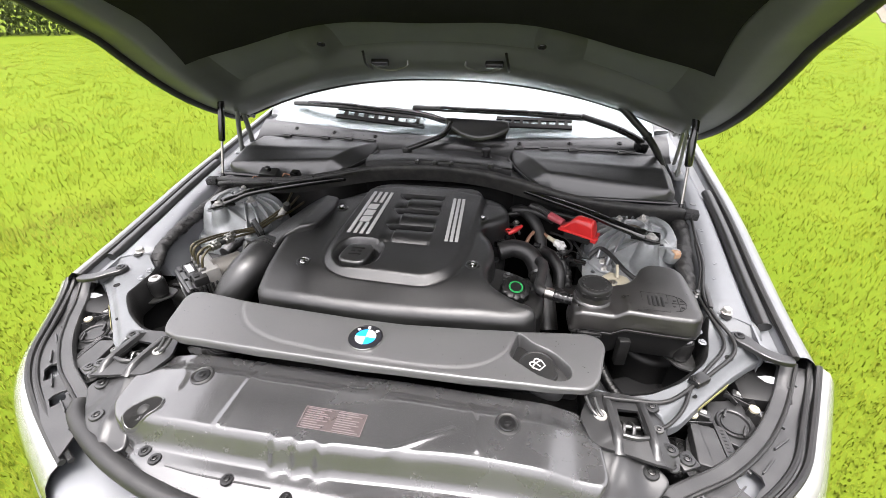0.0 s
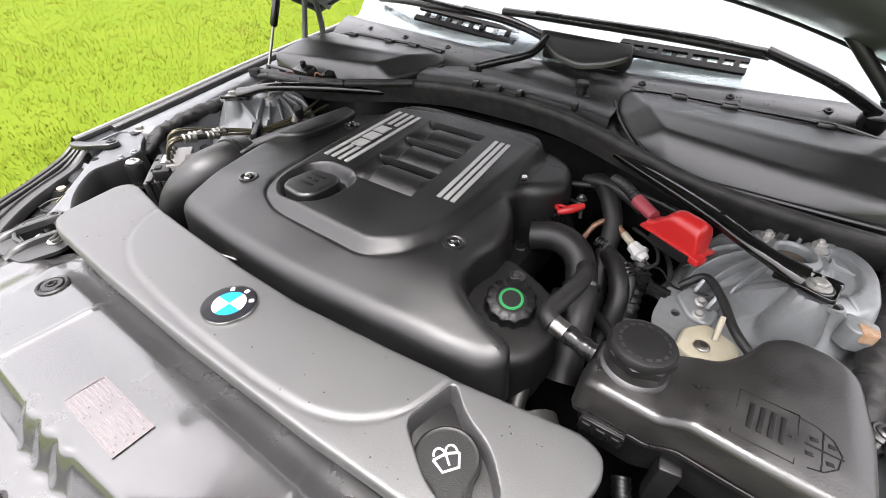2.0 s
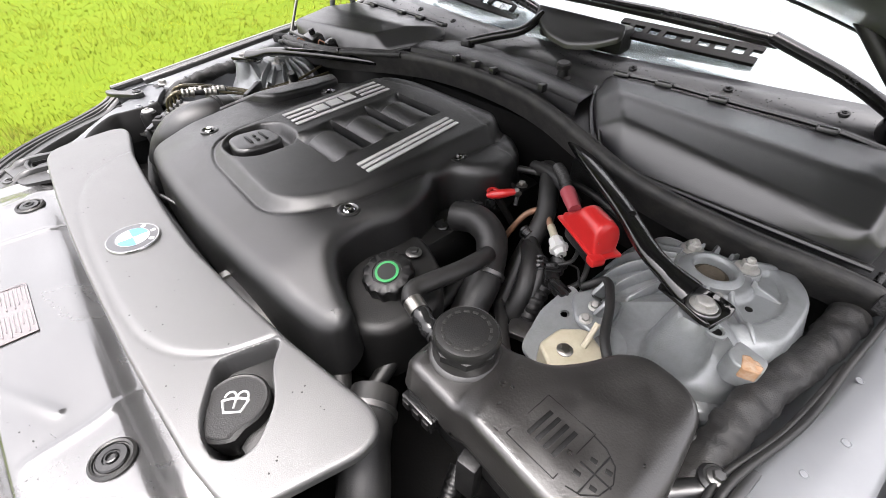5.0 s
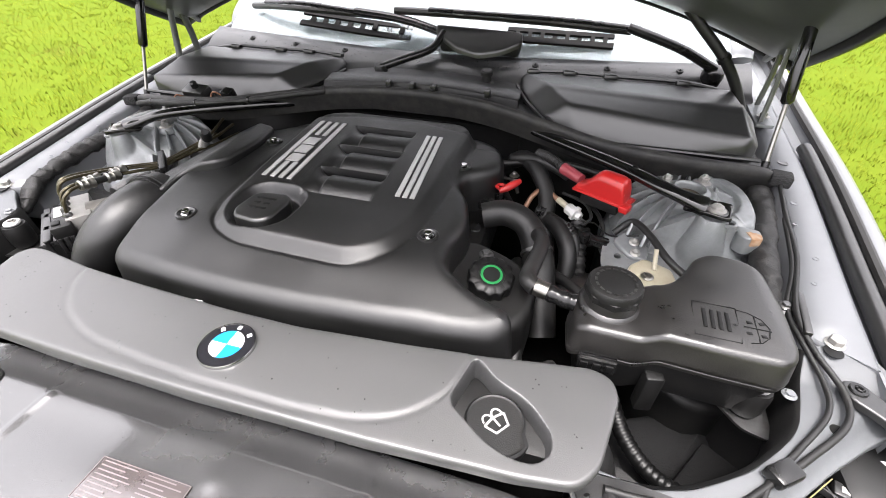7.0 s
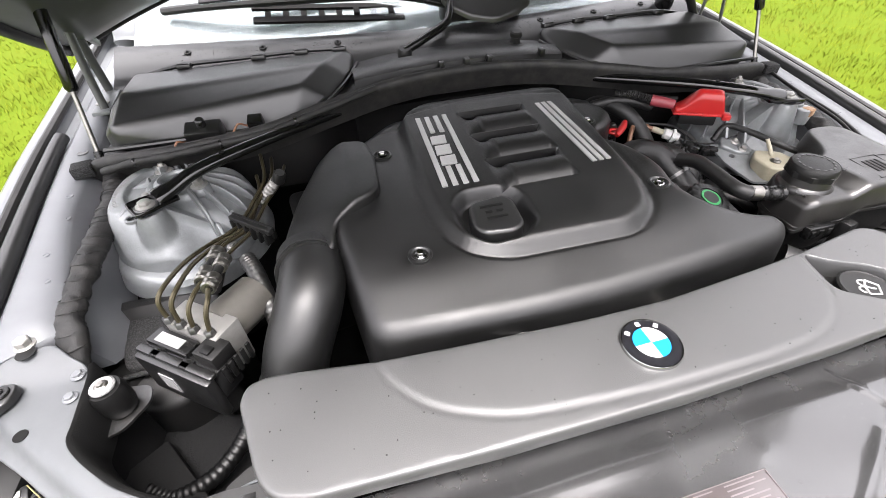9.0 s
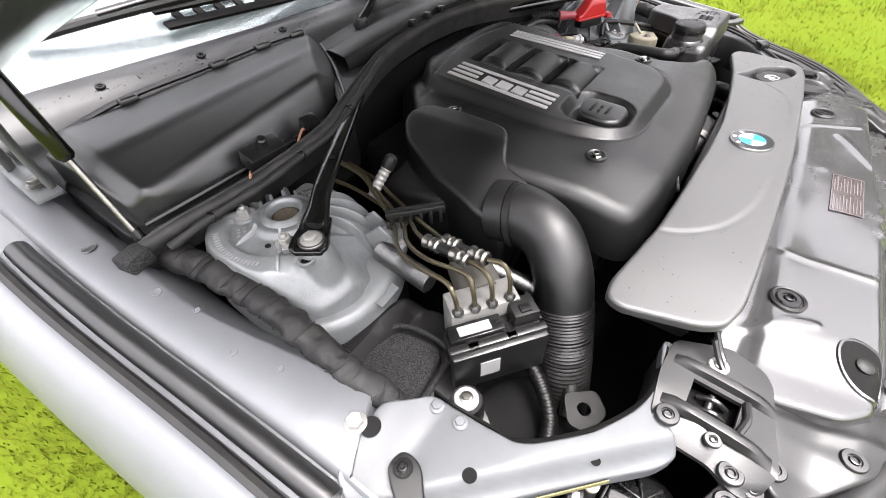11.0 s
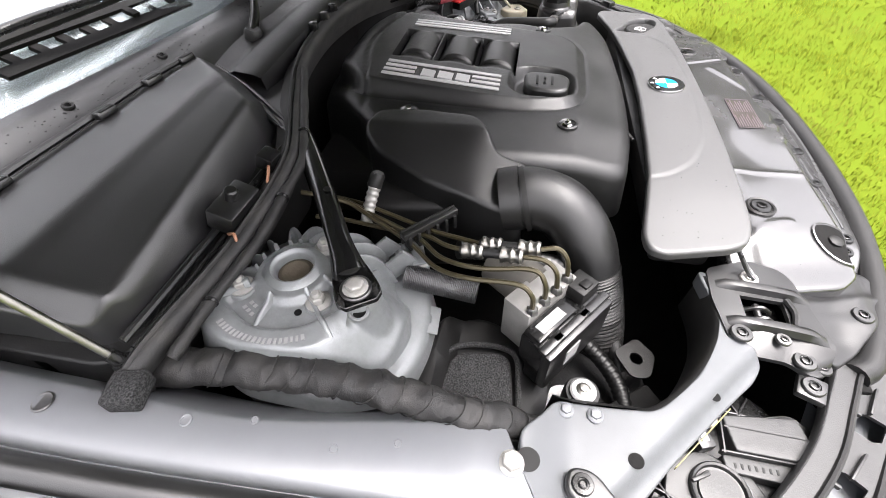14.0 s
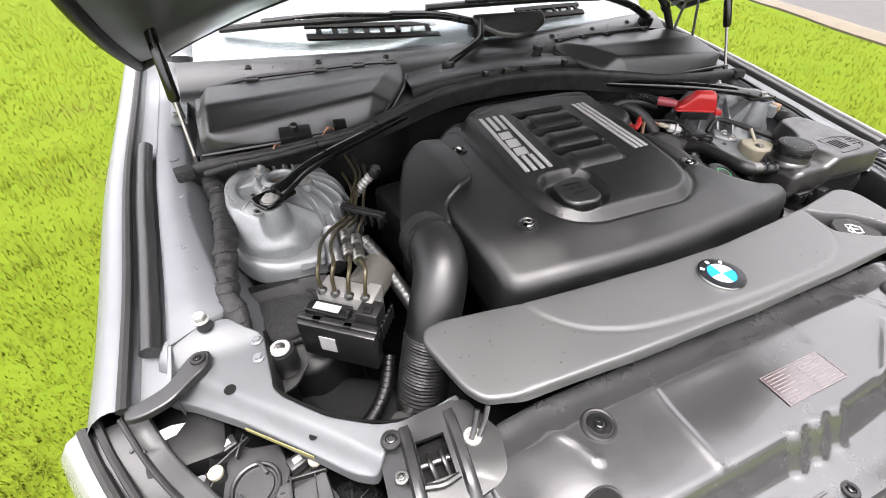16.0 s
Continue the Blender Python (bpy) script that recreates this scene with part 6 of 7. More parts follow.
part("bleed_sensor", tube([(-0.440, 1.032, 0.872), (-0.424, 1.028, 0.892), (-0.407, 1.023, 0.911)], lambda t: 0.0085 + 0.0008 * math.sin(t * 40), 14, 20), CHALK, abs_u, "bright threaded stem")
part("sensor_cap", turned([(0.0105, -0.012), (0.0105, 0.006), (0.008, 0.010), (0.004, 0.010)], (-0.399, 1.021, 0.920), (0.35, -0.35, 0.87), 16), PLASTIC_DULL, abs_u, "black ribbed cap")
part("sensor_star", turned([(0.0075, 0.0095), (0.0075, 0.0108), (0.001, 0.0108)], (-0.399, 1.021, 0.920), (0.35, -0.35, 0.87), 8), STEEL, abs_u)
part("grey_rod", tube([(-0.462, 0.895, 0.862), (-0.449, 0.866, 0.850), (-0.430, 0.803, 0.824), (-0.416, 0.745, 0.806)], lambda t: 0.0125 + 0.0004 * math.sin(t * 120), 16, 20), STEEL, abs_u, "dull steel tube")

# ---- taped wiring looms along the wings ----
def loom(name, pts, r, label, wraps=True):
    t = thing(name, label, "wiring loom", group="wiring looms")
    bm = tube(pts, lambda q: r(q) * (1 + 0.02 * math.sin(q * 61) + 0.04 * math.sin(q * 23 + 1)), 24, 24, flat=0.85)
    bm.normal_update()
    for v in bm.verts:
        p = v.co * 55
        v.co += v.normal * (0.0042 * noise.noise(p) + 0.0034 * abs(noise.noise(p * 2.3)))
    part("taped_loom", bm, TAPE, t, angle=80)
    P = spline(pts, 10)
    rnd_l = random.Random(4)
    for k in range(3, len(P) - 4, 4) if wraps else ():
        k += rnd_l.choice((-1, 0, 0, 1))
        d = (P[k + 1] - P[k]).normalized()
        c, rr = P[k], r(k / (len(P) - 1)) * 1.015
        side = d.cross(Vector((0, 0, 1))).normalized()
        up = side.cross(d)
        lean = rnd_l.uniform(0.006, 0.018)
        ringp = [c + d * (lean * math.sin(a)) + side * (math.cos(a) * rr) + up * (math.sin(a) * rr * 0.85) for a in (2 * math.pi * j / 18 for j in range(19))]
        part("tape_edge", tube(ringp, 0.0008, 5, straight=True), TAPE, t)
    return t


loom("wiring_loom", [(-0.698, 1.168, 0.888), (-0.686, 1.10, 0.886), (-0.680, 1.03, 0.885), (-0.680, 0.96, 0.882), (-0.683, 0.89, 0.873), (-0.682, 0.83, 0.858), (-0.672, 0.775, 0.825)], lambda q: 0.0215 - 0.006 * q, "thick black cloth-taped wiring loom")
loom("wiring_loom", [(0.71, 1.15, 0.888), (0.70, 1.08, 0.885), (0.685, 1.015, 0.882), (0.672, 0.95, 0.878), (0.666, 0.90, 0.868), (0.665, 0.85, 0.845), (0.66, 0.82, 0.80)], lambda q: 0.0215 - 0.003 * q, "thick crumpled black cloth wiring loom", wraps=False)

# ---- wheel arch liner with foam pad ----
for s in (-1, 1):
    a = thing("arch_liner", "black plastic wheel arch liner with grey foam pad", "liner", group="arch liners")
    O = [(s * x, y) for x, y in ((0.69, 0.93), (0.60, 0.918), (0.53, 0.912), (0.500, 0.86), (0.52, 0.78), (0.59, 0.74), (0.67, 0.77), (0.70, 0.85))]
    part("liner_shell", dome(O, lambda x, y: 0.803 - 0.03 * smoothstep(0.905, 0.875, y) - 0.9 * max(0.0, 0.86 - y) ** 1.5, 0.25, edge=0.010, rings=12, n=110, corner=0.05), PLASTIC_DULL, a)
    part("foam_pad", dome([(s * x, y) for x, y in ((0.665, 0.90), (0.575, 0.885), (0.56, 0.81), (0.65, 0.80))], lambda x, y: 0.788 - 0.9 * max(0.0, 0.86 - y) ** 1.5, 0.02, edge=0.005, rings=6, n=70, corner=0.02), FOAM, a, "grey foam pad")
    O = [(s * x, y) for x, y in ((0.655, 0.80), (0.56, 0.775), (0.48, 0.74), (0.462, 0.66), (0.475, 0.600), (0.53, 0.592), (0.60, 0.635), (0.645, 0.70))]
    part("felt_floor", dome(O, lambda x, y: 0.672 - 0.12 * (0.74 - y) + 0.004 * noise.noise(Vector((x * 14, y * 14, 1))) + 0.006 * math.exp(-((abs(x) - 0.60 + 0.4 * (0.72 - y)) / 0.008) ** 2), 0.12, edge=0.012, n=110, step=0.010, corner=0.03), MAT_PAD, a, "black felt-covered floor of the bay corner")
    part("bay_hose", tube([(s * x, y, z) for x, y, z in ((0.475, 0.735, 0.735), (0.497, 0.690, 0.715), (0.535, 0.655, 0.70), (0.585, 0.645, 0.69), (0.625, 0.665, 0.69))], lambda q: 0.0115 + 0.0007 * math.sin(q * 150), 14, 24), CAPB, a, "black ribbed hose across the corner")
    part("bay_bracket", plate([(s * x, y) for x, y in ((0.487, 0.655), (0.525, 0.632), (0.520, 0.605), (0.480, 0.592), (0.455, 0.618))], lambda x, y: 0.70 + 0.1 * (y - 0.62), 0.004, [ring(s * 0.492, 0.622, 0.010, 14)], 0.010), PLASTIC_DULL, a, "dark sheet bracket with a round hole")
    part("pad_edge", tube([(s * x, y, 0.785 - 0.9 * max(0.0, 0.86 - y) ** 1.5) for x, y in ((0.672, 0.905), (0.62, 0.893), (0.572, 0.89), (0.556, 0.85), (0.557, 0.806), (0.60, 0.797), (0.65, 0.795))], 0.004, 8, 6), FOAM, a)


# ---- bolts and fittings on the wing flanges ----
for s in (-1, 1):
    b = thing("wing_bolt", "large zinc hexagon bolt in the wing flange", "bolt", group="wing bolts")
    z = wing_z(0.805)
    part("bolt_head", hexbolt((s * 0.722, 0.805, z), 0.0092, 0.010, flange=1.3), CHALK, b)
    part("slot", turned([(0.011, 0), (0.011, 0.0008), (0.0001, 0.0008)], (s * 0.716, 0.79, z), seg=16), MARK, b)
    b = thing("buffer_stop", "pale rubber bump stop on a bracket", "bump stop", group="bump stops")
    part("stop_pad", turned([(0.012, 0.0), (0.0142, 0.002), (0.0142, 0.004), (0.0125, 0.006), (0.007, 0.006), (0.006, 0.0045), (0.0001, 0.0045)], (s * 0.627, 0.732, 0.835), seg=28), WHITE, b, "chalky white pad")
    part("stop_stem", turned([(0.018, -0.045), (0.0205, -0.035), (0.0205, -0.008), (0.018, 0.0)], (s * 0.627, 0.732, 0.835), seg=18), PLASTIC_DULL, b)
    part("stop_bolt", hexbolt((s * 0.627, 0.732, 0.840), 0.005, 0.004), ZINC, b)
    part("stop_foot", plate([(s * x, y) for x, y in ((0.66, 0.77), (0.655, 0.69), (0.62, 0.70), (0.595, 0.735), (0.60, 0.76))], 0.786, 0.004, (), 0.01), STEEL, b)
    for x, y in ((0.655, 0.752), (0.655, 0.722)):
        part("small_bolt", hexbolt((s * x, y, member_z(x, y) + 0.001), 0.006, 0.004, flange=1.4), PAINT, b)
    # strap lever at the corner of the wing
    l = thing("corner_strap", "black plastic strap screwed to the front corner", "strap", group="corner straps")
    z1 = 0.852
    O = [(s * x, y) for x, y in ((0.712, 0.752), (0.733, 0.756), (0.745, 0.742), (0.762, 0.715), (0.79, 0.705), (0.812, 0.703), (0.81, 0.683), (0.785, 0.680), (0.755, 0.688), (0.732, 0.712), (0.713, 0.728))]
    part("strap", dome(O, lambda x, y: z1 + 0.004 - 0.1 * max(0, abs(x) - 0.75), 0.01, edge=0.003, rings=4, n=90, corner=0.012), PLASTIC_SOFT, l)
    part("strap_screw", push_clip((s * 0.727, 0.740, z1 + 0.004), 0.010), PLASTIC_GLOSS, l)
    # rivets and plugs on the wing flange
    for y, x, r in ((1.231, 0.76, 0.010), (1.102, 0.748, 0.006), (0.965, 0.744, 0.0045), (1.043, 0.735, 0.004), (0.91, 0.727, 0.004)):
        q = thing("wing_plug", "small grey body plug in the wing flange", "plug", group="wing plugs")
        part("plug", turned([(r, 0), (r, 0.0006), (r * 0.85, 0.0011), (r * 0.7, 0.0004), (0.0001, 0.0005)], (s * x, y, wing_z(y)), seg=20), PAINT if r < 0.009 else STEEL, q)

# ---- latches at the slam panel's ends ----
for s in (-1, 1):
    k = thing("bonnet_latch", "black plastic latch bracket with a bright claw in its opening", "latch", group="bonnet latches")
    O = [(s * x, y) for x, y in ((0.398, 0.505), (0.420, 0.562), (0.470, 0.566), (0.528, 0.560), (0.540, 0.545), (0.543, 0.490), (0.556, 0.470), (0.550, 0.448), (0.520, 0.438), (0.47, 0.448), (0.425, 0.455), (0.41, 0.465))]
    hole = [(s * x, y) for x, y in ((0.462, 0.531), (0.497, 0.532), (0.502, 0.484), (0.466, 0.482))]
    lz_ = lambda x, y: 0.836 - 0.16 * max(0.0, 0.478 - y) - 0.02 * smoothstep(0.52, 0.55, abs(x))
    part("bracket", plate(O, lz_, 0.006, [hole], corner=0.010), SLAMP, k, angle=50)
    # raised walls either side of the claw, and the ramp in front
    for X in (0.452, 0.510):
        rows = []
        for y in (0.446, 0.452, 0.46, 0.47, 0.49, 0.52, 0.545, 0.556):
            h_ = 0.009 * smoothstep(0.446, 0.466, y) * smoothstep(0.558, 0.54, y)
            zz, c = lz_(X, y), X + (y - 0.49) * -0.10
            rows.append([Vector((s * (c - 0.008), y, zz - 0.001)), Vector((s * (c - 0.005), y, zz + h_ * 0.9)), Vector((s * c, y, zz + h_)), Vector((s * (c + 0.005), y, zz + h_ * 0.9)), Vector((s * (c + 0.008), y, zz - 0.001))])
        part("side_wall", skin(rows), SLAMP, k, angle=60)
    part("front_lip", tube([(s * 0.464, 0.478, 0.838), (s * 0.484, 0.475, 0.839), (s * 0.504, 0.480, 0.838)], 0.004, 8, 6), SLAMP, k)
    # lower flange that follows the panel's end down to the front seal
    F = [(s * x, y) for x, y in ((0.415, 0.47), (0.47, 0.462), (0.515, 0.45), (0.535, 0.43), (0.505, 0.392), (0.45, 0.345), (0.385, 0.315), (0.36, 0.33), (0.40, 0.40))]
    fz = lambda x, y: 0.812 + 0.012 * smoothstep(0.40, 0.46, y) - 0.010 * smoothstep(0.46, 0.50, abs(x)) + 0.004 * math.exp(-((abs(x) - 0.437 - 0.35 * (y - 0.40)) / 0.007) ** 2) - 0.012 * smoothstep(0.37, 0.33, y)
    part("end_flange", dome(F, fz, 0.02, edge=0.004, n=120, step=0.006, corner=0.012), SLAMP, k, "stepped flange beside the panel", angle=50)
    for x, y in ((0.505, 0.437), (0.452, 0.372)):
        part("flange_screw", push_clip((s * x, y, fz(x, y)), 0.0125), PLASTIC_SOFT, k)
    part("claw_well", box((0.05, 0.06, 0.05), (s * 0.482, 0.507, 0.788), bevel=0.003), VOID, k)
    for j in range(2):
        part("claw", tube([(s * (0.470 + 0.016 * j), 0.490, 0.818), (s * (0.472 + 0.016 * j), 0.505, 0.828), (s * (0.470 + 0.016 * j), 0.520, 0.818)], 0.003, 8, 5), STEEL, k, "steel claw")
    part("claw_bar", tube([(s * 0.464, 0.507, 0.822), (s * 0.500, 0.509, 0.822)], 0.004, 10, straight=True), STEEL, k, "steel latch pin")
    for x, y, r, mt in ((0.432, 0.512, 0.0115, CHALK), (0.522, 0.545, 0.0125, PLASTIC_SOFT), (0.524, 0.500, 0.0085, STEEL), (0.540, 0.475, 0.0125, PLASTIC_SOFT)):
        part("bracket_screw", push_clip((s * x, y, lz_(x, y) + 0.0005), r), mt, k, "bright bolt" if mt is CHALK else "")
    for j in (0, 1):
        part("duct_prong", tube([(s * (0.405 + 0.014 * j), 0.528, 0.862), (s * (0.416 + 0.012 * j), 0.516, 0.846), (s * (0.426 + 0.010 * j), 0.508, 0.840)], 0.0032, 8, 5), PLASTIC_SOFT, duct)

# clips along the slam panel's front edge
for x, y in ((-0.322, 0.333), (-0.294, 0.322), (-0.155, 0.312), (-0.05, 0.303), (0.06, 0.303), (0.16, 0.312), (0.29, 0.325), (0.36, 0.352)):
    c = thing("push_rivet", "round black plastic push rivet", "fastener", group="push rivets")
    part("rivet", push_clip((x, y, slam_z(x, y) + 0.0005), 0.0105), PLASTIC_GLOSS, c)
part("flange_step", tube([(-0.27, 0.316, slam_z(-0.27, 0.316)), (-0.2, 0.312, slam_z(-0.2, 0.312)), (-0.08, 0.312, slam_z(-0.08, 0.312))], 0.0018, 6, 6), WET, slam)
# front rubber seal
fs = thing("front_bonnet_seal", "thick black rubber bonnet seal along the front edge", "seal")
FP = [(0.53, 0.402, 0.79), (0.50, 0.37, 0.79), (0.385, 0.315, 0.788), (0.25, 0.278, 0.786), (0.12, 0.262, 0.785)]
part("seal_tube", tube(mirrored(FP) + [(0, 0.258, 0.785)] + list(reversed(FP)), 0.0165, 14, 8), RUBBER, fs)
FQ = [(x * 0.985, y + 0.028, z - 0.002) for x, y, z in FP]
part("seal_lip", tube(mirrored(FQ) + [(0, 0.284, 0.785)] + list(reversed(FQ)), 0.009, 8, 8), RUBBER, fs)

# ---- headlamps ----
LENS = material("clear_headlamp_lens", (0.13, 0.133, 0.13), 0.12, spec=0.6, coat=1.0, wear=0.4, wear_size=9, wear_colour=(0.17, 0.17, 0.155))
GREYP = material("grey_headlamp_plastic", GREY(0.018), 0.46, spec=0.45, grain=0.3, grain_size=600, wear=0.7, wear_size=24, wear_colour=GREY(0.036), rough_var=0.1)
BLACKP = material("black_headlamp_plastic", GREY(0.010), 0.42, spec=0.5, grain=0.3, grain_size=600, wear=0.6, wear_size=24, wear_colour=GREY(0.024), rough_var=0.1)


def hexagon(x, y, w, l, a):
    """A six-sided window outline, long side along the lamp's rim."""
    c, s_ = math.cos(radians(a)), math.sin(radians(a))
    pts = ((-0.5, -0.35), (-0.2, -0.5), (0.5, -0.5), (0.5, 0.3), (0.2, 0.5), (-0.5, 0.5))
    return [(x + c * p * w - s_ * q * l, y + s_ * p * w + c * q * l) for p, q in pts]


for s in (-1, 1):
    h = thing("headlamp", "headlamp seen from above with black housing, round cap and clear lens", "headlamp", group="headlamps")
    E = [(s * x, y, z) for x, y, z in ((0.868, 0.71, 0.825), (0.852, 0.665, 0.803), (0.812, 0.585, 0.79), (0.765, 0.505, 0.785), (0.70, 0.44, 0.784), (0.62, 0.385, 0.78), (0.53, 0.333, 0.775), (0.475, 0.303, 0.77))]
    S = [(s * x, y, z) for x, y, z in ((0.815, 0.715, 0.825), (0.79, 0.66, 0.80), (0.752, 0.60, 0.797), (0.70, 0.535, 0.797), (0.63, 0.472, 0.797), (0.56, 0.43, 0.797), (0.51, 0.398, 0.795), (0.49, 0.36, 0.785))]
    PE, PS = spline(E, 6), spline(S, 6)
    # rim bracket: a sheet between strip and outer edge, with two windows through it
    O = [(p.x, p.y) for p in PS] + [(p.x, p.y) for p in reversed(PE)]
    wins = [[(s * x, y) for x, y in hexagon(0.668, 0.466, 0.030, 0.048, -46)], [(s * x, y) for x, y in hexagon(0.592, 0.407, 0.026, 0.032, -54)]]
    part("rim_bracket", plate(O, lambda x, y: 0.784 + 0.030 * smoothstep(0.60, 0.72, y), 0.004, wins, corner=0.003), GREYP, h, "dark grey rim bracket with two windows", angle=40)
    part("window_backing", plate([(s * x, y) for x, y in ((0.74, 0.51), (0.67, 0.44), (0.56, 0.375), (0.56, 0.42), (0.63, 0.47), (0.70, 0.53))], 0.758, 0.003, (), 0.01), PAINT, h, "body-colour panel under the windows")
    for x, y, a in ((0.640, 0.441, -48), (0.705, 0.497, -44), (0.745, 0.545, -52), (0.560, 0.392, -58)):
        part("bracket_rib", box((0.040, 0.003, 0.006), (s * x, y, 0.788), (0, 0, s * (a + 90)), 0.001), GREYP, h)
    # flat strip that follows the lamp, with turned-up edges
    rows = []
    for i, p in enumerate(PS):
        d = (PS[min(i + 1, len(PS) - 1)] - PS[max(i - 1, 0)]).normalized()
        n_ = Vector((-d.y, d.x, 0)).normalized()
        rows.append([p + n_ * q + Vector((0, 0, zz)) for q, zz in ((-0.0125, -0.016), (-0.0125, 0.002), (-0.011, 0.0035), (-0.009, 0.001), (0.009, 0.001), (0.011, 0.0035), (0.0125, 0.002), (0.0125, -0.016))])
    part("inner_strip", skin(rows), GREYP, h, "grey plastic strip with turned-up edges", angle=50)
    part("strip_edge", tube([(x + s * 0.011, y - 0.008, z + 0.002) for x, y, z in S], 0.0035, 8, 6), RUBBER, h)
    part("outer_seal", tube(E, 0.0065, 8, 6), RUBBER, h, "black rubber seal")
    part("outer_seal", tube([(x - s * 0.014, y + 0.006, z + 0.001) for x, y, z in E], 0.005, 8, 6), RUBBER, h, "black rubber seal")
    out = []
    for k, p in enumerate(PE):
        d = Vector((p.x * 0.6, p.y - 0.85, 0)).normalized()
        out.append([p + d * 0.004, p + d * 0.02 + Vector((0, 0, -0.008)), p + d * 0.036 + Vector((0, 0, -0.03)), p + d * 0.05 + Vector((0, 0, -0.075)), p + d * 0.055 + Vector((0, 0, -0.13))])
    part("lens", skin(out), LENS, h, "clear wet lens", angle=60)
    # housing: a dark deck with stepped plates, ribs and a round service cap
    deck = part("housing", plate([(s * x, y) for x, y in ((0.580, 0.475), (0.598, 0.545), (0.63, 0.60), (0.70, 0.65), (0.775, 0.69), (0.775, 0.625), (0.72, 0.555), (0.65, 0.487), (0.60, 0.455))], 0.764, 0.10, (), 0.01), BLACKP, h, "black stepped lamp housing")
    part("top_plate", dome([(s * x, y) for x, y in ((0.604, 0.566), (0.595, 0.484), (0.628, 0.478), (0.645, 0.497), (0.643, 0.560))], lambda x, y: 0.787, 0.02, edge=0.002, rings=3, n=70, corner=0.004), GREYP, deck, "grey stepped plate")
    part("step_plate", dome([(s * x, y) for x, y in ((0.646, 0.573), (0.648, 0.503), (0.668, 0.512), (0.664, 0.572))], lambda x, y: 0.780, 0.014, edge=0.0015, rings=3, n=60, corner=0.003), GREYP, deck)
    part("cap_plate", dome([(s * x, y) for x, y in ((0.655, 0.630), (0.644, 0.590), (0.664, 0.545), (0.690, 0.532), (0.728, 0.572), (0.745, 0.625), (0.72, 0.645))], lambda x, y: 0.775, 0.012, edge=0.002, rings=3, n=80, corner=0.006), BLACKP, deck)
    for j in range(7):
        part("moulded_mark", box((0.0055, 0.0022, 0.0006), (s * 0.657, 0.520 + 0.007 * j, 0.7803), (0, 0, 0), 0), MARK, deck, smooth=False)
    cap_ = part("bulb_cap", turned([(0.030, -0.004), (0.030, 0.005), (0.0285, 0.0065), (0.026, 0.0055), (0.0245, 0.0015), (0.022, 0.0012), (0.021, 0.004), (0.0001, 0.0045)], (s * 0.686, 0.583, 0.775), (0, 0, 1), 44), BLACKP, deck, "round service cap")
    part("cap_grip", box((0.004, 0.026, 0.007), (s * 0.697, 0.566, 0.782), (0, 0, s * -28), 0.001), BLACKP, cap_)
    part("cap_grip", box((0.004, 0.022, 0.007), (s * 0.676, 0.602, 0.782), (0, 0, s * -28), 0.001), BLACKP, cap_)
    for x, y, w, l_, a in ((0.618, 0.522, 0.0025, 0.09, 2), (0.646, 0.538, 0.0025, 0.075, 2), (0.625, 0.570, 0.045, 0.0025, 6), (0.715, 0.632, 0.06, 0.0025, -32), (0.700, 0.640, 0.0025, 0.03, 20), (0.735, 0.600, 0.0025, 0.05, 36)):
        part("housing_rib", box((w, l_, 0.010), (s * x, y, 0.782), (0, 0, s * a), 0.0008), BLACKP, deck)
    for x, y in ((0.634, 0.592), (0.716, 0.648)):
        sk = part("socket", box((0.024, 0.018, 0.016), (s * x, y, 0.780), (0, 0, s * -20), 0.002), BLACKP, deck, "small square socket")
        part("socket_core", box((0.011, 0.008, 0.002), (s * x, y, 0.7885), (0, 0, s * -20), 0.0005), CHALK, sk)
    for x, y, z in ((0.613, 0.583, 0.786), (0.727, 0.612, 0.788)):
        bush = part("cream_bush", turned([(0.003, 0.0), (0.0088, 0.0), (0.0088, 0.005), (0.0075, 0.006), (0.0038, 0.006), (0.003, 0.004)], (s * x, y, z), seg=24), CREAM, h, "cream plastic bush")
        part("bush_post", turned([(0.010, -0.022), (0.008, 0.0), (0.003, 0.0)], (s * x, y, z), seg=16), BLACKP, bush)
    for q in (0.12, 0.34, 0.55, 0.72):
        p = PS[int(q * (len(PS) - 1))].lerp(PE[int(q * (len(PE) - 1))], 0.22)
        part("bracket_clip", join(box((0.020, 0.004, 0.006), p + Vector((0, 0, 0.0)), (0, 0, s * (55 - 30 * q)), 0.001), box((0.004, 0.014, 0.006), p + Vector((s * 0.006, 0.004, 0)), (0, 0, s * (55 - 30 * q)), 0.001)), GREYP, h)
    part("corner_clip", box((0.032, 0.030, 0.010), (s * 0.566, 0.470, 0.806), (0, 0, s * 25), 0.003), SLAMP, h)
    part("corner_screw", push_clip((s * 0.566, 0.470, 0.8115), 0.0125), PLASTIC_SOFT, h)
    part("corner_screw", push_clip((s * 0.540, 0.452, 0.812), 0.0105), SLAMP, h)
    hornp = thing("horn", "round black plastic horn behind the headlamp", "horn", group="horns")
    part("horn_shell", turned([(0.046, -0.05), (0.046, -0.012), (0.042, -0.003), (0.030, 0.006), (0.012, 0.010), (0.0001, 0.010)], (s * 0.583, 0.528, 0.742), (s * -0.2, 0.15, 0.97), 36), PLASTIC_GLOSS, hornp)
    for a in (25, 85, 145):
        part("horn_fin", box((0.055, 0.003, 0.012), (s * 0.583, 0.528, 0.748), (0, 0, a), 0.001), PLASTIC_GLOSS, hornp)
    # near-black plate added as the deep shade beneath horn and lamp
    part("gap_shade_plate", box((0.17, 0.14, 0.02), (s * 0.64, 0.62, 0.69), (0, 0, s * -35), 0.004), VOID, hornp)

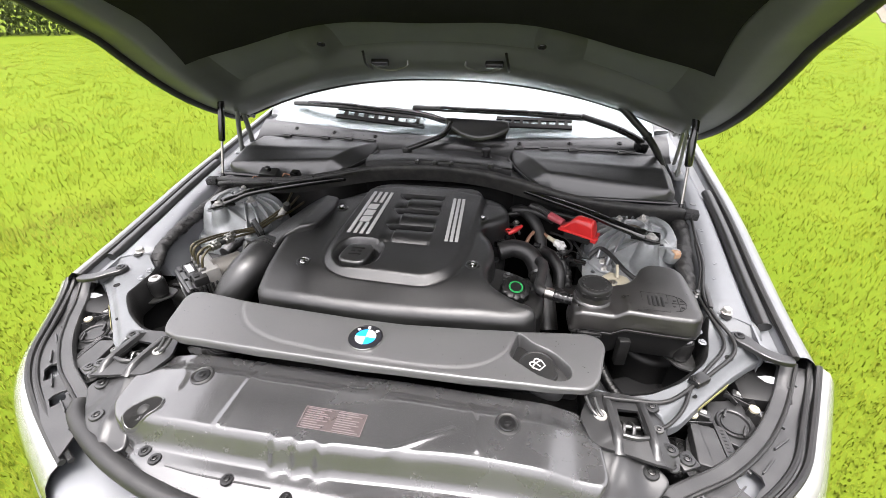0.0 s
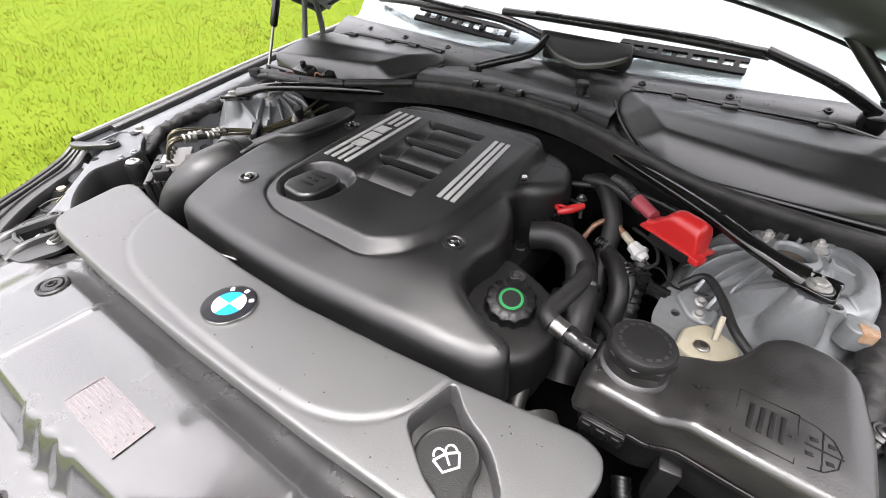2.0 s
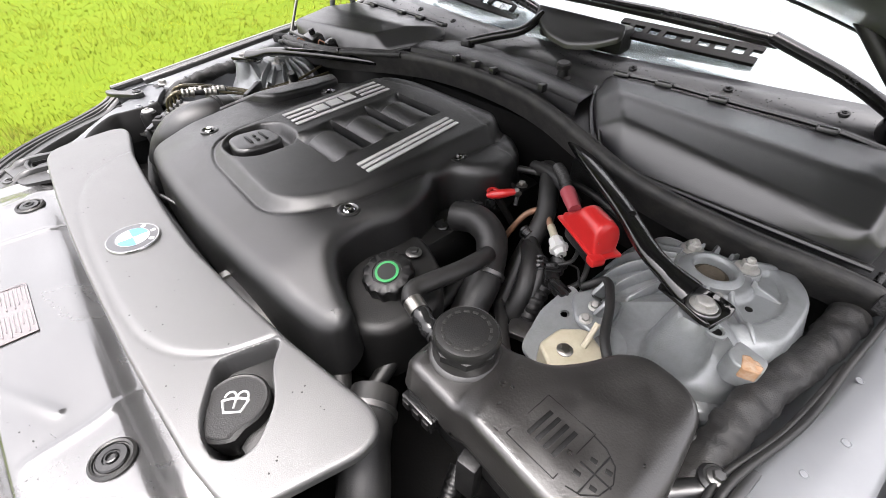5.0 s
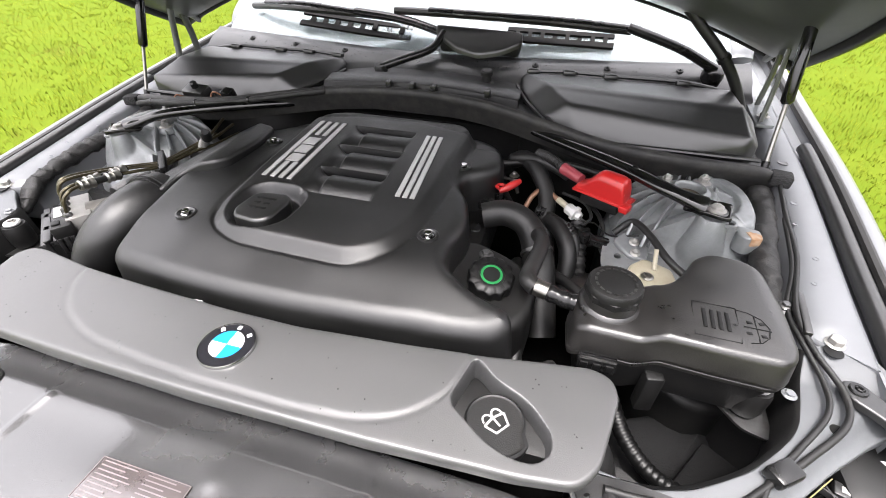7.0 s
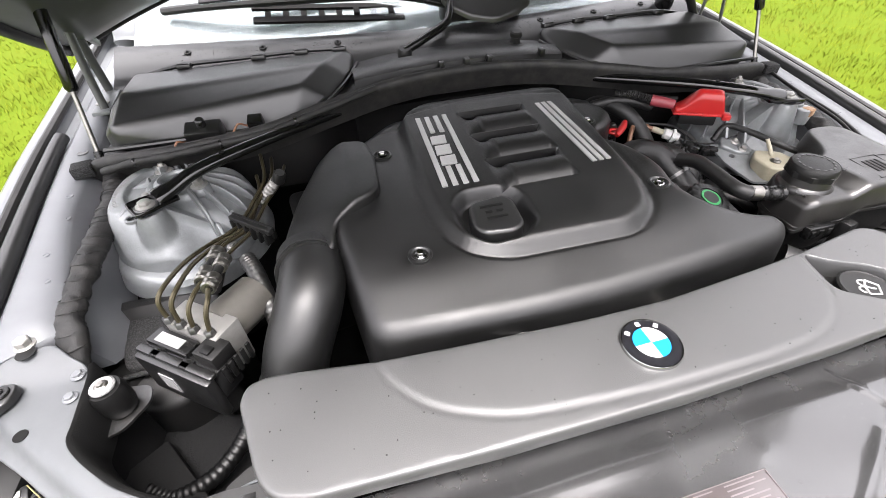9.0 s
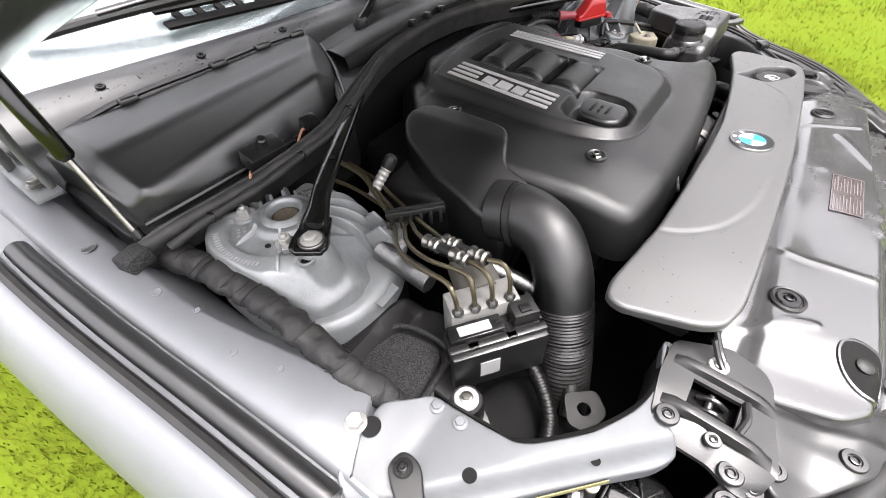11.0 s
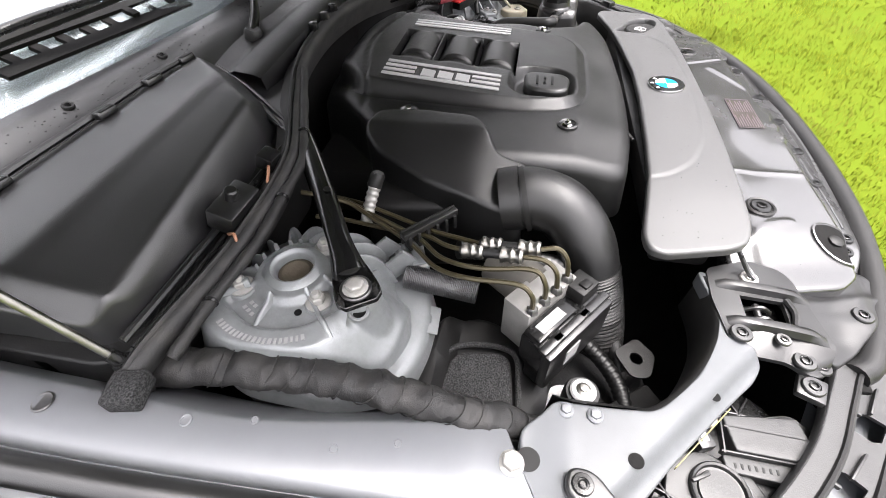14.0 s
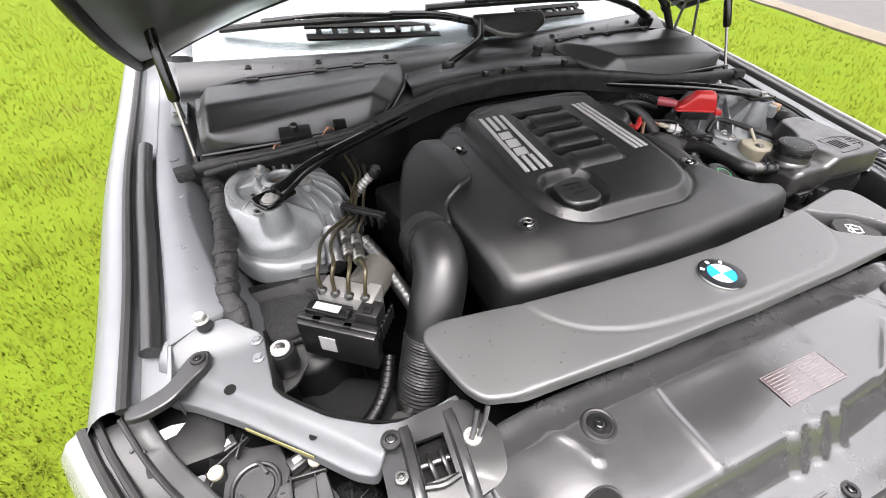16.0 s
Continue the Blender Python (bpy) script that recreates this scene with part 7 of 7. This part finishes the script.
# ---- red terminal cover and cables ----
rc = thing("terminal_cover", "bright red plastic battery terminal cover", "terminal cover")
RM = pose(0.425, 1.02, 0.0, 0, 0, -28)
R0 = rounded([(-0.048, -0.016), (-0.044, 0.018), (0.04, 0.02), (0.046, -0.018)], 0.008)


def red_z(x, y):
    q = RM.inverted() @ Vector((x, y, 0))
    crest = smoothstep(-0.042, -0.004, q.x) * smoothstep(0.046, 0.033, q.x)
    return 0.924 + 0.034 * crest * (1 - 0.4 * (q.y / 0.02) ** 2) - 0.004 * smoothstep(0.02, 0.05, q.x)


part("cover", dome([(RM @ Vector((p.x, p.y, 0))).to_2d() for p in R0], red_z, 0.03, edge=0.006, rings=16, n=130, corner=0.004, floor=0.912), RED, rc, angle=50)
part("cover_lip", placed(box((0.10, 0.042, 0.005), (0, 0, 0.913), bevel=0.002), RM), RED, rc)
part("cover_tab", placed(box((0.016, 0.02, 0.012), (0.048, -0.016, 0.912), bevel=0.003), RM), RED, rc)
part("terminal_base", placed(box((0.07, 0.028, 0.025), (0.0, 0.0, 0.901), bevel=0.004), RM), PLASTIC_DULL, rc)
part("cable_boot", tube([(0.352, 1.075, 0.925), (0.386, 1.045, 0.922)], lambda t: 0.0115 - 0.002 * t, 14, straight=True), PINK, rc, "pinkish rubber cable boot")
pc = thing("power_cable", "black corrugated power cable", "cable")
part("conduit", tube([(0.30, 1.125, 0.925), (0.325, 1.10, 0.93), (0.352, 1.075, 0.925)], lambda t: 0.0088 + 0.0011 * math.sin(t * 110), 12, 40), RUBBER, pc)

# ---- hoses on the engine's side ----
def hose(name, pts, r, label, mat=RUBBER, clamp=None):
    t = thing(name, label, "hose", group="engine hoses")
    part("hose_body", tube(pts, r, 16, 8), mat, t)
    for c in clamp or ():
        P = spline(pts, 8)
        i = int(c * (len(P) - 2))
        part("hose_clamp", tube([P[i], P[i + 1].lerp(P[i], 0.1)] if (P[i + 1] - P[i]).length < 0.012 else [P[i], P[i] + (P[i + 1] - P[i]).normalized() * 0.012], (r if not callable(r) else r(c)) * 1.1, 18, straight=True), STEEL, t, "steel hose clamp")
    return t


hose("coolant_hose", [(0.328, 0.93, 0.868), (0.336, 0.90, 0.879), (0.335, 0.865, 0.882), (0.328, 0.82, 0.885), (0.326, 0.792, 0.887), (0.34, 0.778, 0.884)], 0.0125, "thin black coolant hose bent toward the tank")
cn = thing("hose_connector", "silver and black quick connector on the coolant tank", "connector")
part("silver_collar", tube([(0.338, 0.781, 0.885), (0.356, 0.777, 0.883)], 0.0125, 18, straight=True), ZINC, cn, "bright collar")
part("black_collar", tube([(0.356, 0.777, 0.883), (0.378, 0.772, 0.881), (0.395, 0.77, 0.88)], lambda t: 0.0115 + 0.0015 * (math.sin(t * 14) > 0), 16, 6), PLASTIC_GLOSS, cn)
hose("coolant_hose", [(0.225, 0.965, 0.865), (0.265, 0.975, 0.872), (0.305, 0.965, 0.862), (0.33, 0.93, 0.835), (0.345, 0.88, 0.80), (0.36, 0.82, 0.74)], lambda q: 0.024 + 0.003 * smoothstep(0.5, 0.7, q), "thick black coolant hose with a steel clamp", clamp=(0.62,))
hose("coolant_hose", [(0.25, 1.16, 0.885), (0.275, 1.14, 0.903), (0.305, 1.10, 0.90), (0.33, 1.06, 0.87), (0.34, 1.0, 0.82), (0.36, 0.93, 0.76)], 0.0165, "black coolant hose along the bulkhead side")
hose("coolant_hose", [(0.34, 1.02, 0.84), (0.365, 0.99, 0.845), (0.385, 0.95, 0.82), (0.385, 0.91, 0.76)], 0.016, "short black rubber hose beside the engine")
hose("lower_hose", [(0.36, 0.70, 0.80), (0.40, 0.655, 0.79), (0.44, 0.62, 0.76), (0.45, 0.58, 0.70)], 0.03, "thick black lower radiator hose", clamp=(0.15,))
hose("lower_hose", [(0.30, 0.69, 0.80), (0.345, 0.66, 0.79), (0.38, 0.63, 0.77)], 0.013, "thin black hose with a bright ring", clamp=(0.6,))
hose("vacuum_hose", [(0.23, 1.11, 0.90), (0.30, 1.13, 0.905), (0.37, 1.12, 0.91), (0.44, 1.10, 0.905)], 0.006, "thin black vacuum hose")
hose("brake_hose", [(-0.40, 0.70, 0.74), (-0.46, 0.655, 0.70), (-0.50, 0.64, 0.67)], 0.011, "black ribbed rubber hose below the intake")
oc = thing("fuel_filter_cap", "black round cap on the fuel filter", "cap")
part("cap_drum", turned([(0.027, -0.04), (0.027, -0.006), (0.024, -0.001), (0.013, 0), (0.012, 0.014), (0.010, 0.016)], (0.214, 0.947, 0.838), (0.1, -0.2, 0.97), 28), PLASTIC_GLOSS, oc)
rd = thing("dipstick", "red dipstick handle with a pull ring", "dipstick")
part("handle", tube([(0.244, 1.018, 0.890), (0.262, 1.03, 0.897), (0.278, 1.046, 0.902)], lambda t: 0.0045 + 0.003 * math.sin(t * 3.1), 12, 8), RED, rd)
part("ring", tube([(0.246 + 0.010 * math.cos(a), 1.032 + 0.008 * math.sin(a), 0.892) for a in (2 * math.pi * k / 14 for k in range(15))], 0.0032, 8, straight=True), RED, rd)
part("tube", tube([(0.25, 1.035, 0.884), (0.27, 1.06, 0.83)], 0.006, 10, straight=True), PLASTIC_DULL, rd)
ct = thing("sensor_lead", "copper-brown tube ending in a white plug", "sensor lead")
part("brown_tube", tube([(0.285, 1.02, 0.82), (0.294, 1.036, 0.85), (0.305, 1.052, 0.872), (0.324, 1.067, 0.88), (0.346, 1.052, 0.875), (0.368, 1.036, 0.868)], 0.005, 10, 8), COPPER, ct)
part("tan_sleeve", tube([(0.352, 1.048, 0.8735), (0.372, 1.034, 0.8675)], 0.0062, 10, straight=True), CREAM, ct)
part("white_plug", turned([(0.008, -0.016), (0.011, -0.013), (0.011, 0.0), (0.0145, 0.001), (0.0145, 0.007), (0.010, 0.009), (0.008, 0.017)], (0.383, 1.026, 0.864), (0.8, -0.55, -0.2), 8), PLUGW, ct, "white plastic plug")
part("thin_wire", tube([(0.394, 1.018, 0.861), (0.409, 1.012, 0.856), (0.425, 1.02, 0.85), (0.45, 0.99, 0.85), (0.49, 0.965, 0.875)], 0.0016, 6, 8), RUBBER, ct)
sp = thing("fuel_connector", "black ribbed fuel connector with springs", "connector")
part("body", tube([(0.395, 1.02, 0.845), (0.40, 0.985, 0.83), (0.405, 0.955, 0.81), (0.41, 0.93, 0.78)], lambda t: 0.013 + 0.0015 * math.sin(t * 60), 16, 12), RUBBER, sp)
part("foot", box((0.05, 0.04, 0.012), (0.42, 0.92, 0.79), (0, 0, 20), 0.003), STEEL, sp)
tb = thing("tower_bracket", "silver-grey sheet bracket beside the strut tower", "bracket")
part("sheet", plate([(0.44, 0.98), (0.49, 0.96), (0.52, 0.90), (0.50, 0.85), (0.45, 0.86), (0.435, 0.92)], lambda x, y: 0.852 - 0.2 * (0.95 - y), 0.004, [ring(0.462, 0.935, 0.006, 10)], 0.012), PAINT_DUSTY, tb)
cr = thing("cream_bracket", "cream plastic level sensor bracket with a stalk", "bracket")
part("bracket", dome([(0.475, 0.90), (0.50, 0.925), (0.54, 0.905), (0.545, 0.87), (0.50, 0.845), (0.472, 0.862)], lambda x, y: 0.862, 0.03, edge=0.005, rings=4, n=60, corner=0.008), CREAM, cr)
part("stalk", tube([(0.512, 0.895, 0.862), (0.511, 0.918, 0.886)], 0.0035, 8, straight=True), CREAM, cr)
part("bolt", hexbolt((0.50, 0.875, 0.863), 0.006, 0.004), ZINC, cr)
# leads over the tower and down the wing
for nm, pts, r, lb in (("tower_lead", [(0.455, 0.985, 0.86), (0.48, 0.99, 0.885), (0.505, 0.955, 0.885), (0.53, 0.905, 0.878), (0.57, 0.875, 0.866), (0.62, 0.868, 0.862), (0.66, 0.89, 0.862)], 0.006, "black taped lead round the strut tower"),
                       ("bonnet_cable", [(0.735, 1.15, 0.912), (0.722, 1.05, 0.90), (0.71, 0.95, 0.892), (0.684, 0.846, 0.878), (0.692, 0.79, 0.864), (0.712, 0.735, 0.853), (0.70, 0.69, 0.85), (0.65, 0.64, 0.846), (0.616, 0.611, 0.843), (0.55, 0.56, 0.838), (0.48, 0.55, 0.84), (0.44, 0.548, 0.842)], 0.0038, "thin black bonnet release cable"),
                       ("bonnet_cable", [(0.72, 1.05, 0.898), (0.70, 0.93, 0.888), (0.677, 0.85, 0.872), (0.682, 0.80, 0.864), (0.695, 0.745, 0.852), (0.685, 0.70, 0.85), (0.64, 0.645, 0.847), (0.605, 0.605, 0.842), (0.575, 0.55, 0.838), (0.545, 0.515, 0.835), (0.52, 0.50, 0.833)], 0.0034, "thin black bonnet release cable")):
    c = thing(nm, lb, "cable", group="cables")
    part("lead", tube(pts, r, 10, 8), RUBBER, c)
cp = thing("cable_clip", "black cable clip on the front member", "clip")
part("clip", box((0.034, 0.022, 0.016), (0.616, 0.612, 0.848), (0, 0, 35), 0.004), PLASTIC_GLOSS, cp)
sv = thing("cable_sleeve", "flat grey cable sleeve on the wing flange", "sleeve")
part("sleeve", box((0.010, 0.075, 0.008), (0.692, 0.84, 0.876), (6, 0, -6), 0.002), PLASTIC_SOFT, sv)
tbk = thing("tank_strap", "black bracket arm bolted beside the coolant tank", "bracket")
part("arm", tube([(0.635, 0.80, 0.85), (0.66, 0.83, 0.858), (0.68, 0.85, 0.865)], 0.009, 10, 6, flat=0.6), PLASTIC_SOFT, tbk)
part("eye", turned([(0.015, -0.006), (0.015, 0.005), (0.012, 0.008), (0.008, 0.008)], (0.676, 0.853, 0.864), seg=24), PLASTIC_SOFT, tbk)
part("eye_bolt", hexbolt((0.676, 0.853, 0.872), 0.006, 0.005), STEEL, tbk)

# bonnet washer hose and earth strap
wh = thing("bonnet_hose", "black rubber hose from bonnet to scuttle", "hose")
part("hose_body", tube([(0.512, 1.405, 1.168), (0.535, 1.405, 1.152), (0.585, 1.40, 1.108), (0.635, 1.395, 1.062), (0.676, 1.40, 1.012), (0.706, 1.40, 0.962), (0.722, 1.39, 0.92)], 0.0105, 14, 8), RUBBER, wh)
st = thing("scuttle_tube", "black tube curving across the scuttle", "tube")
part("tube", tube([(-0.113, 1.328, 1.002), (-0.06, 1.345, 1.02), (0.0, 1.38, 1.04), (0.02, 1.42, 1.07)], 0.009, 12, 8), PLASTIC_GLOSS, st)
part("end_cap", turned([(0.016, -0.006), (0.016, 0.006), (0.012, 0.012), (0.006, 0.012)], (-0.113, 1.328, 0.998), (0, -0.3, 0.95), 20), RUBBER, st)
# sensor box on the left filter housing
sb = thing("air_quality_sensor", "small black sensor box with brown wires", "sensor")
part("box", box((0.062, 0.034, 0.03), (-0.52, 1.158, 0.955), (20, 0, -4), 0.004), PLASTIC_SOFT, sb)
part("knob", turned([(0.008, 0), (0.008, 0.012), (0.006, 0.014)], (-0.52, 1.155, 0.97), (0, -0.3, 0.95), 16), PLASTIC_GLOSS, sb)
part("plug", box((0.026, 0.024, 0.022), (-0.43, 1.155, 0.962), (20, 0, -6), 0.003), PLASTIC_GLOSS, sb)
for a, b in (((-0.555, 1.15, 0.945), (-0.572, 1.13, 0.94)), ((-0.445, 1.15, 0.96), (-0.47, 1.14, 0.955))):
    m = Vector(a).lerp(Vector(b), 0.5) + Vector((0, -0.006, 0.012))
    part("brown_wire", tube([a, tuple(m), b], 0.002, 6, 6), material("brown_wire", (0.25, 0.12, 0.07), 0.5) if bpy.data.materials.get("brown_wire") is None else bpy.data.materials["brown_wire"], sb, "brown wire")

# turbo pipe and steel bits glimpsed between the covers
tp = thing("charge_pipe", "dull aluminium charge pipe with a steel clamp", "pipe")
part("pipe", tube([(0.05, 0.665, 0.80), (0.12, 0.64, 0.815), (0.19, 0.655, 0.80), (0.26, 0.67, 0.76)], 0.03, 20, 8), RUBBER, tp)
part("clamp", tube([(0.085, 0.648, 0.812), (0.10, 0.644, 0.814)], 0.0325, 24, straight=True), ZINC, tp, "bright steel clamp")
ds = thing("steel_rod", "thin bright steel rod with a nut", "rod")
part("rod", tube([(-0.155, 0.633, 0.862), (-0.075, 0.655, 0.858)], 0.0028, 8, straight=True), STEEL, ds)
part("nut", turned([(0.008, -0.006), (0.008, 0.006), (0.005, 0.009)], (-0.055, 0.66, 0.866), (0.8, 0.3, 0.3), 6), ZINC, ds)

# rain drops on the duct cover
rd_ = random.Random(3)
bm = bmesh.new()
for _ in range(90):
    x, y = rd_.uniform(-0.42, 0.42), rd_.uniform(0.5, 0.64)
    if distance(FRONT, x, y) < 0.012 or distance(POCKET, x, y) > -0.006 or math.hypot(x, y - 0.565) < 0.036:
        continue
    r = rd_.uniform(0.0005, 0.0012)
    bmesh.ops.create_icosphere(bm, subdivisions=1, radius=r, matrix=Matrix.Translation((x, y, front_z(x, y))) @ Matrix.Diagonal((1, 1, 0.5, 1)))
part("rain_spots", bm, MARK, duct, "small dark rain spots")["kind"] = "stuff"

# brackets, plugs and pipes packed between the engine and the bulkhead
clut = thing("fuel_rail_plug", "black moulded plugs and clips on the fuel rail", "plug")
for x, y, z, w, l, h, a in ((0.238, 1.045, 0.868, 0.022, 0.03, 0.02, 20), (0.222, 1.012, 0.862, 0.026, 0.022, 0.018, -10), (0.405, 0.985, 0.846, 0.02, 0.034, 0.02, 35), (0.385, 1.0, 0.838, 0.018, 0.03, 0.018, 30), (0.432, 0.965, 0.85, 0.03, 0.02, 0.014, -15)):
    part("plug_body", box((w, l, h), (x, y, z), (0, 0, a), 0.003), PLASTIC_GLOSS, clut)
    part("plug_rib", box((w * 1.1, l * 0.18, h * 1.15), (x, y, z), (0, 0, a), 0.001), PLASTIC_DULL, clut)
rl = thing("fuel_pipe", "thin bright steel fuel pipes beside the engine", "pipe")
for P in ([(0.205, 1.03, 0.872), (0.222, 1.04, 0.888), (0.236, 1.052, 0.888), (0.246, 1.075, 0.87)], [(0.225, 1.09, 0.88), (0.262, 1.075, 0.885), (0.275, 1.055, 0.87)]):
    part("pipe", tube(P, 0.0035, 8, 6), STEEL, rl)
for x, y, z in ((0.213, 1.034, 0.884), (0.266, 1.066, 0.884), (0.262, 1.085, 0.89)):
    part("nut", hexbolt((x, y, z), 0.006, 0.006), ZINC, rl)
sb2 = thing("shelf_bolt", "bright flange bolt on the lower engine cover", "bolt")
part("head", hexbolt((0.254, 0.853, 0.868), 0.007, 0.006, flange=1.7), STEEL, sb2)
for pts, r, lb in (([(0.33, 1.03, 0.85), (0.352, 1.012, 0.852), (0.375, 0.995, 0.848), (0.392, 0.975, 0.84), (0.40, 0.94, 0.80)], 0.0085, "black fuel hose with ribbed ends"),
                   ([(0.25, 1.13, 0.905), (0.29, 1.118, 0.915), (0.33, 1.10, 0.915), (0.365, 1.085, 0.905)], 0.0105, "black breather hose under the brace"),
                   ([(0.40, 1.07, 0.865), (0.425, 1.045, 0.86), (0.44, 1.01, 0.845), (0.425, 0.985, 0.83), (0.40, 0.99, 0.82)], 0.004, "looped thin black wire"),
                   ([(0.36, 1.08, 0.87), (0.40, 1.05, 0.872), (0.415, 1.02, 0.862), (0.40, 1.0, 0.852)], 0.003, "looped thin black wire"),
                   ([(0.30, 0.93, 0.80), (0.31, 0.87, 0.81), (0.315, 0.80, 0.80), (0.33, 0.72, 0.76)], 0.012, "black hose down the engine's side"),
                   ([(0.36, 0.93, 0.79), (0.39, 0.90, 0.80), (0.43, 0.86, 0.80), (0.46, 0.84, 0.78)], 0.009, "black hose under the tank")):
    hz = thing("engine_lead", lb, "hose", group="engine leads")
    part("lead_body", tube(pts, r, 12, 8), RUBBER, hz)
# ribbed hose ends near the plug
for a, b in (((0.372, 0.998, 0.849), (0.39, 0.98, 0.842)), ((0.318, 1.034, 0.85), (0.336, 1.026, 0.852))):
    A, B = Vector(a), Vector(b)
    cz = thing("hose_coupling", "black ribbed quick coupling", "coupling", group="couplings")
    part("coupling", tube([A.lerp(B, j / 12) for j in range(13)], lambda t: 0.0115 + 0.0018 * (math.sin(t * 22) > 0), 14, straight=True), PLASTIC_GLOSS, cz)

# rain beads on the scuttle and the wing flanges
rb = random.Random(21)
bm = bmesh.new()
for _ in range(420):
    x = rb.uniform(-0.68, 0.68)
    y = scuttle_y(x) + rb.uniform(0.004, 0.05)
    u = y - scuttle_y(x)
    z = 1.008 - 0.02 * abs(x) + (0.0085 + 0.008 * abs(x)) * min(1.0, u / 0.03) + max(0.0, u - 0.03) * 0.22
    r = rb.uniform(0.0006, 0.0018)
    bmesh.ops.create_icosphere(bm, subdivisions=1, radius=r, matrix=Matrix.Translation((x, y, z)) @ Matrix.Diagonal((1, 1, 0.5, 1)))
part("rain_beads", bm, PLASTIC_GLOSS, scut, "small rain beads")["kind"] = "stuff"

# ends of the bonnet hose, and a taped lead along the bulkhead seal
part("hose_grommet", turned([(0.016, -0.006), (0.017, 0.0), (0.0135, 0.007), (0.0105, 0.012)], (0.512, 1.405, 1.168), (0.7, -0.0, -0.6), 18), RUBBER, wh, "rubber grommet")
part("hose_grommet", turned([(0.015, -0.004), (0.016, 0.002), (0.012, 0.008), (0.0105, 0.012)], (0.722, 1.39, 0.918), (-0.3, 0.1, 0.9), 18), RUBBER, wh, "rubber grommet")
part("hose_clip", tube([(0.632, 1.395, 1.065), (0.640, 1.396, 1.057)], 0.0135, 16, straight=True), PLASTIC_DULL, wh, "black plastic clip")
sl = thing("seal_lead", "black taped lead tied along the bulkhead seal", "cable", group="cables")
LP = [(-0.70, 1.140, 0.918), (-0.64, 1.128, 0.932), (-0.56, 1.112, 0.943), (-0.49, 1.112, 0.950), (-0.42, 1.114, 0.955), (-0.36, 1.135, 0.962), (-0.30, 1.158, 0.968), (-0.2, 1.198, 0.978)]
part("lead", tube(LP, lambda q: 0.0065 + 0.0006 * math.sin(q * 60), 10, 10), TAPE, sl)
for k in (1, 3, 5):
    p = Vector(LP[k])
    part("cable_tie", turned([(0.008, -0.002), (0.0085, 0.0), (0.008, 0.002)], p, (1, 0.2, 0.1), 14), PLASTIC_GLOSS, sl, "thin plastic cable tie")
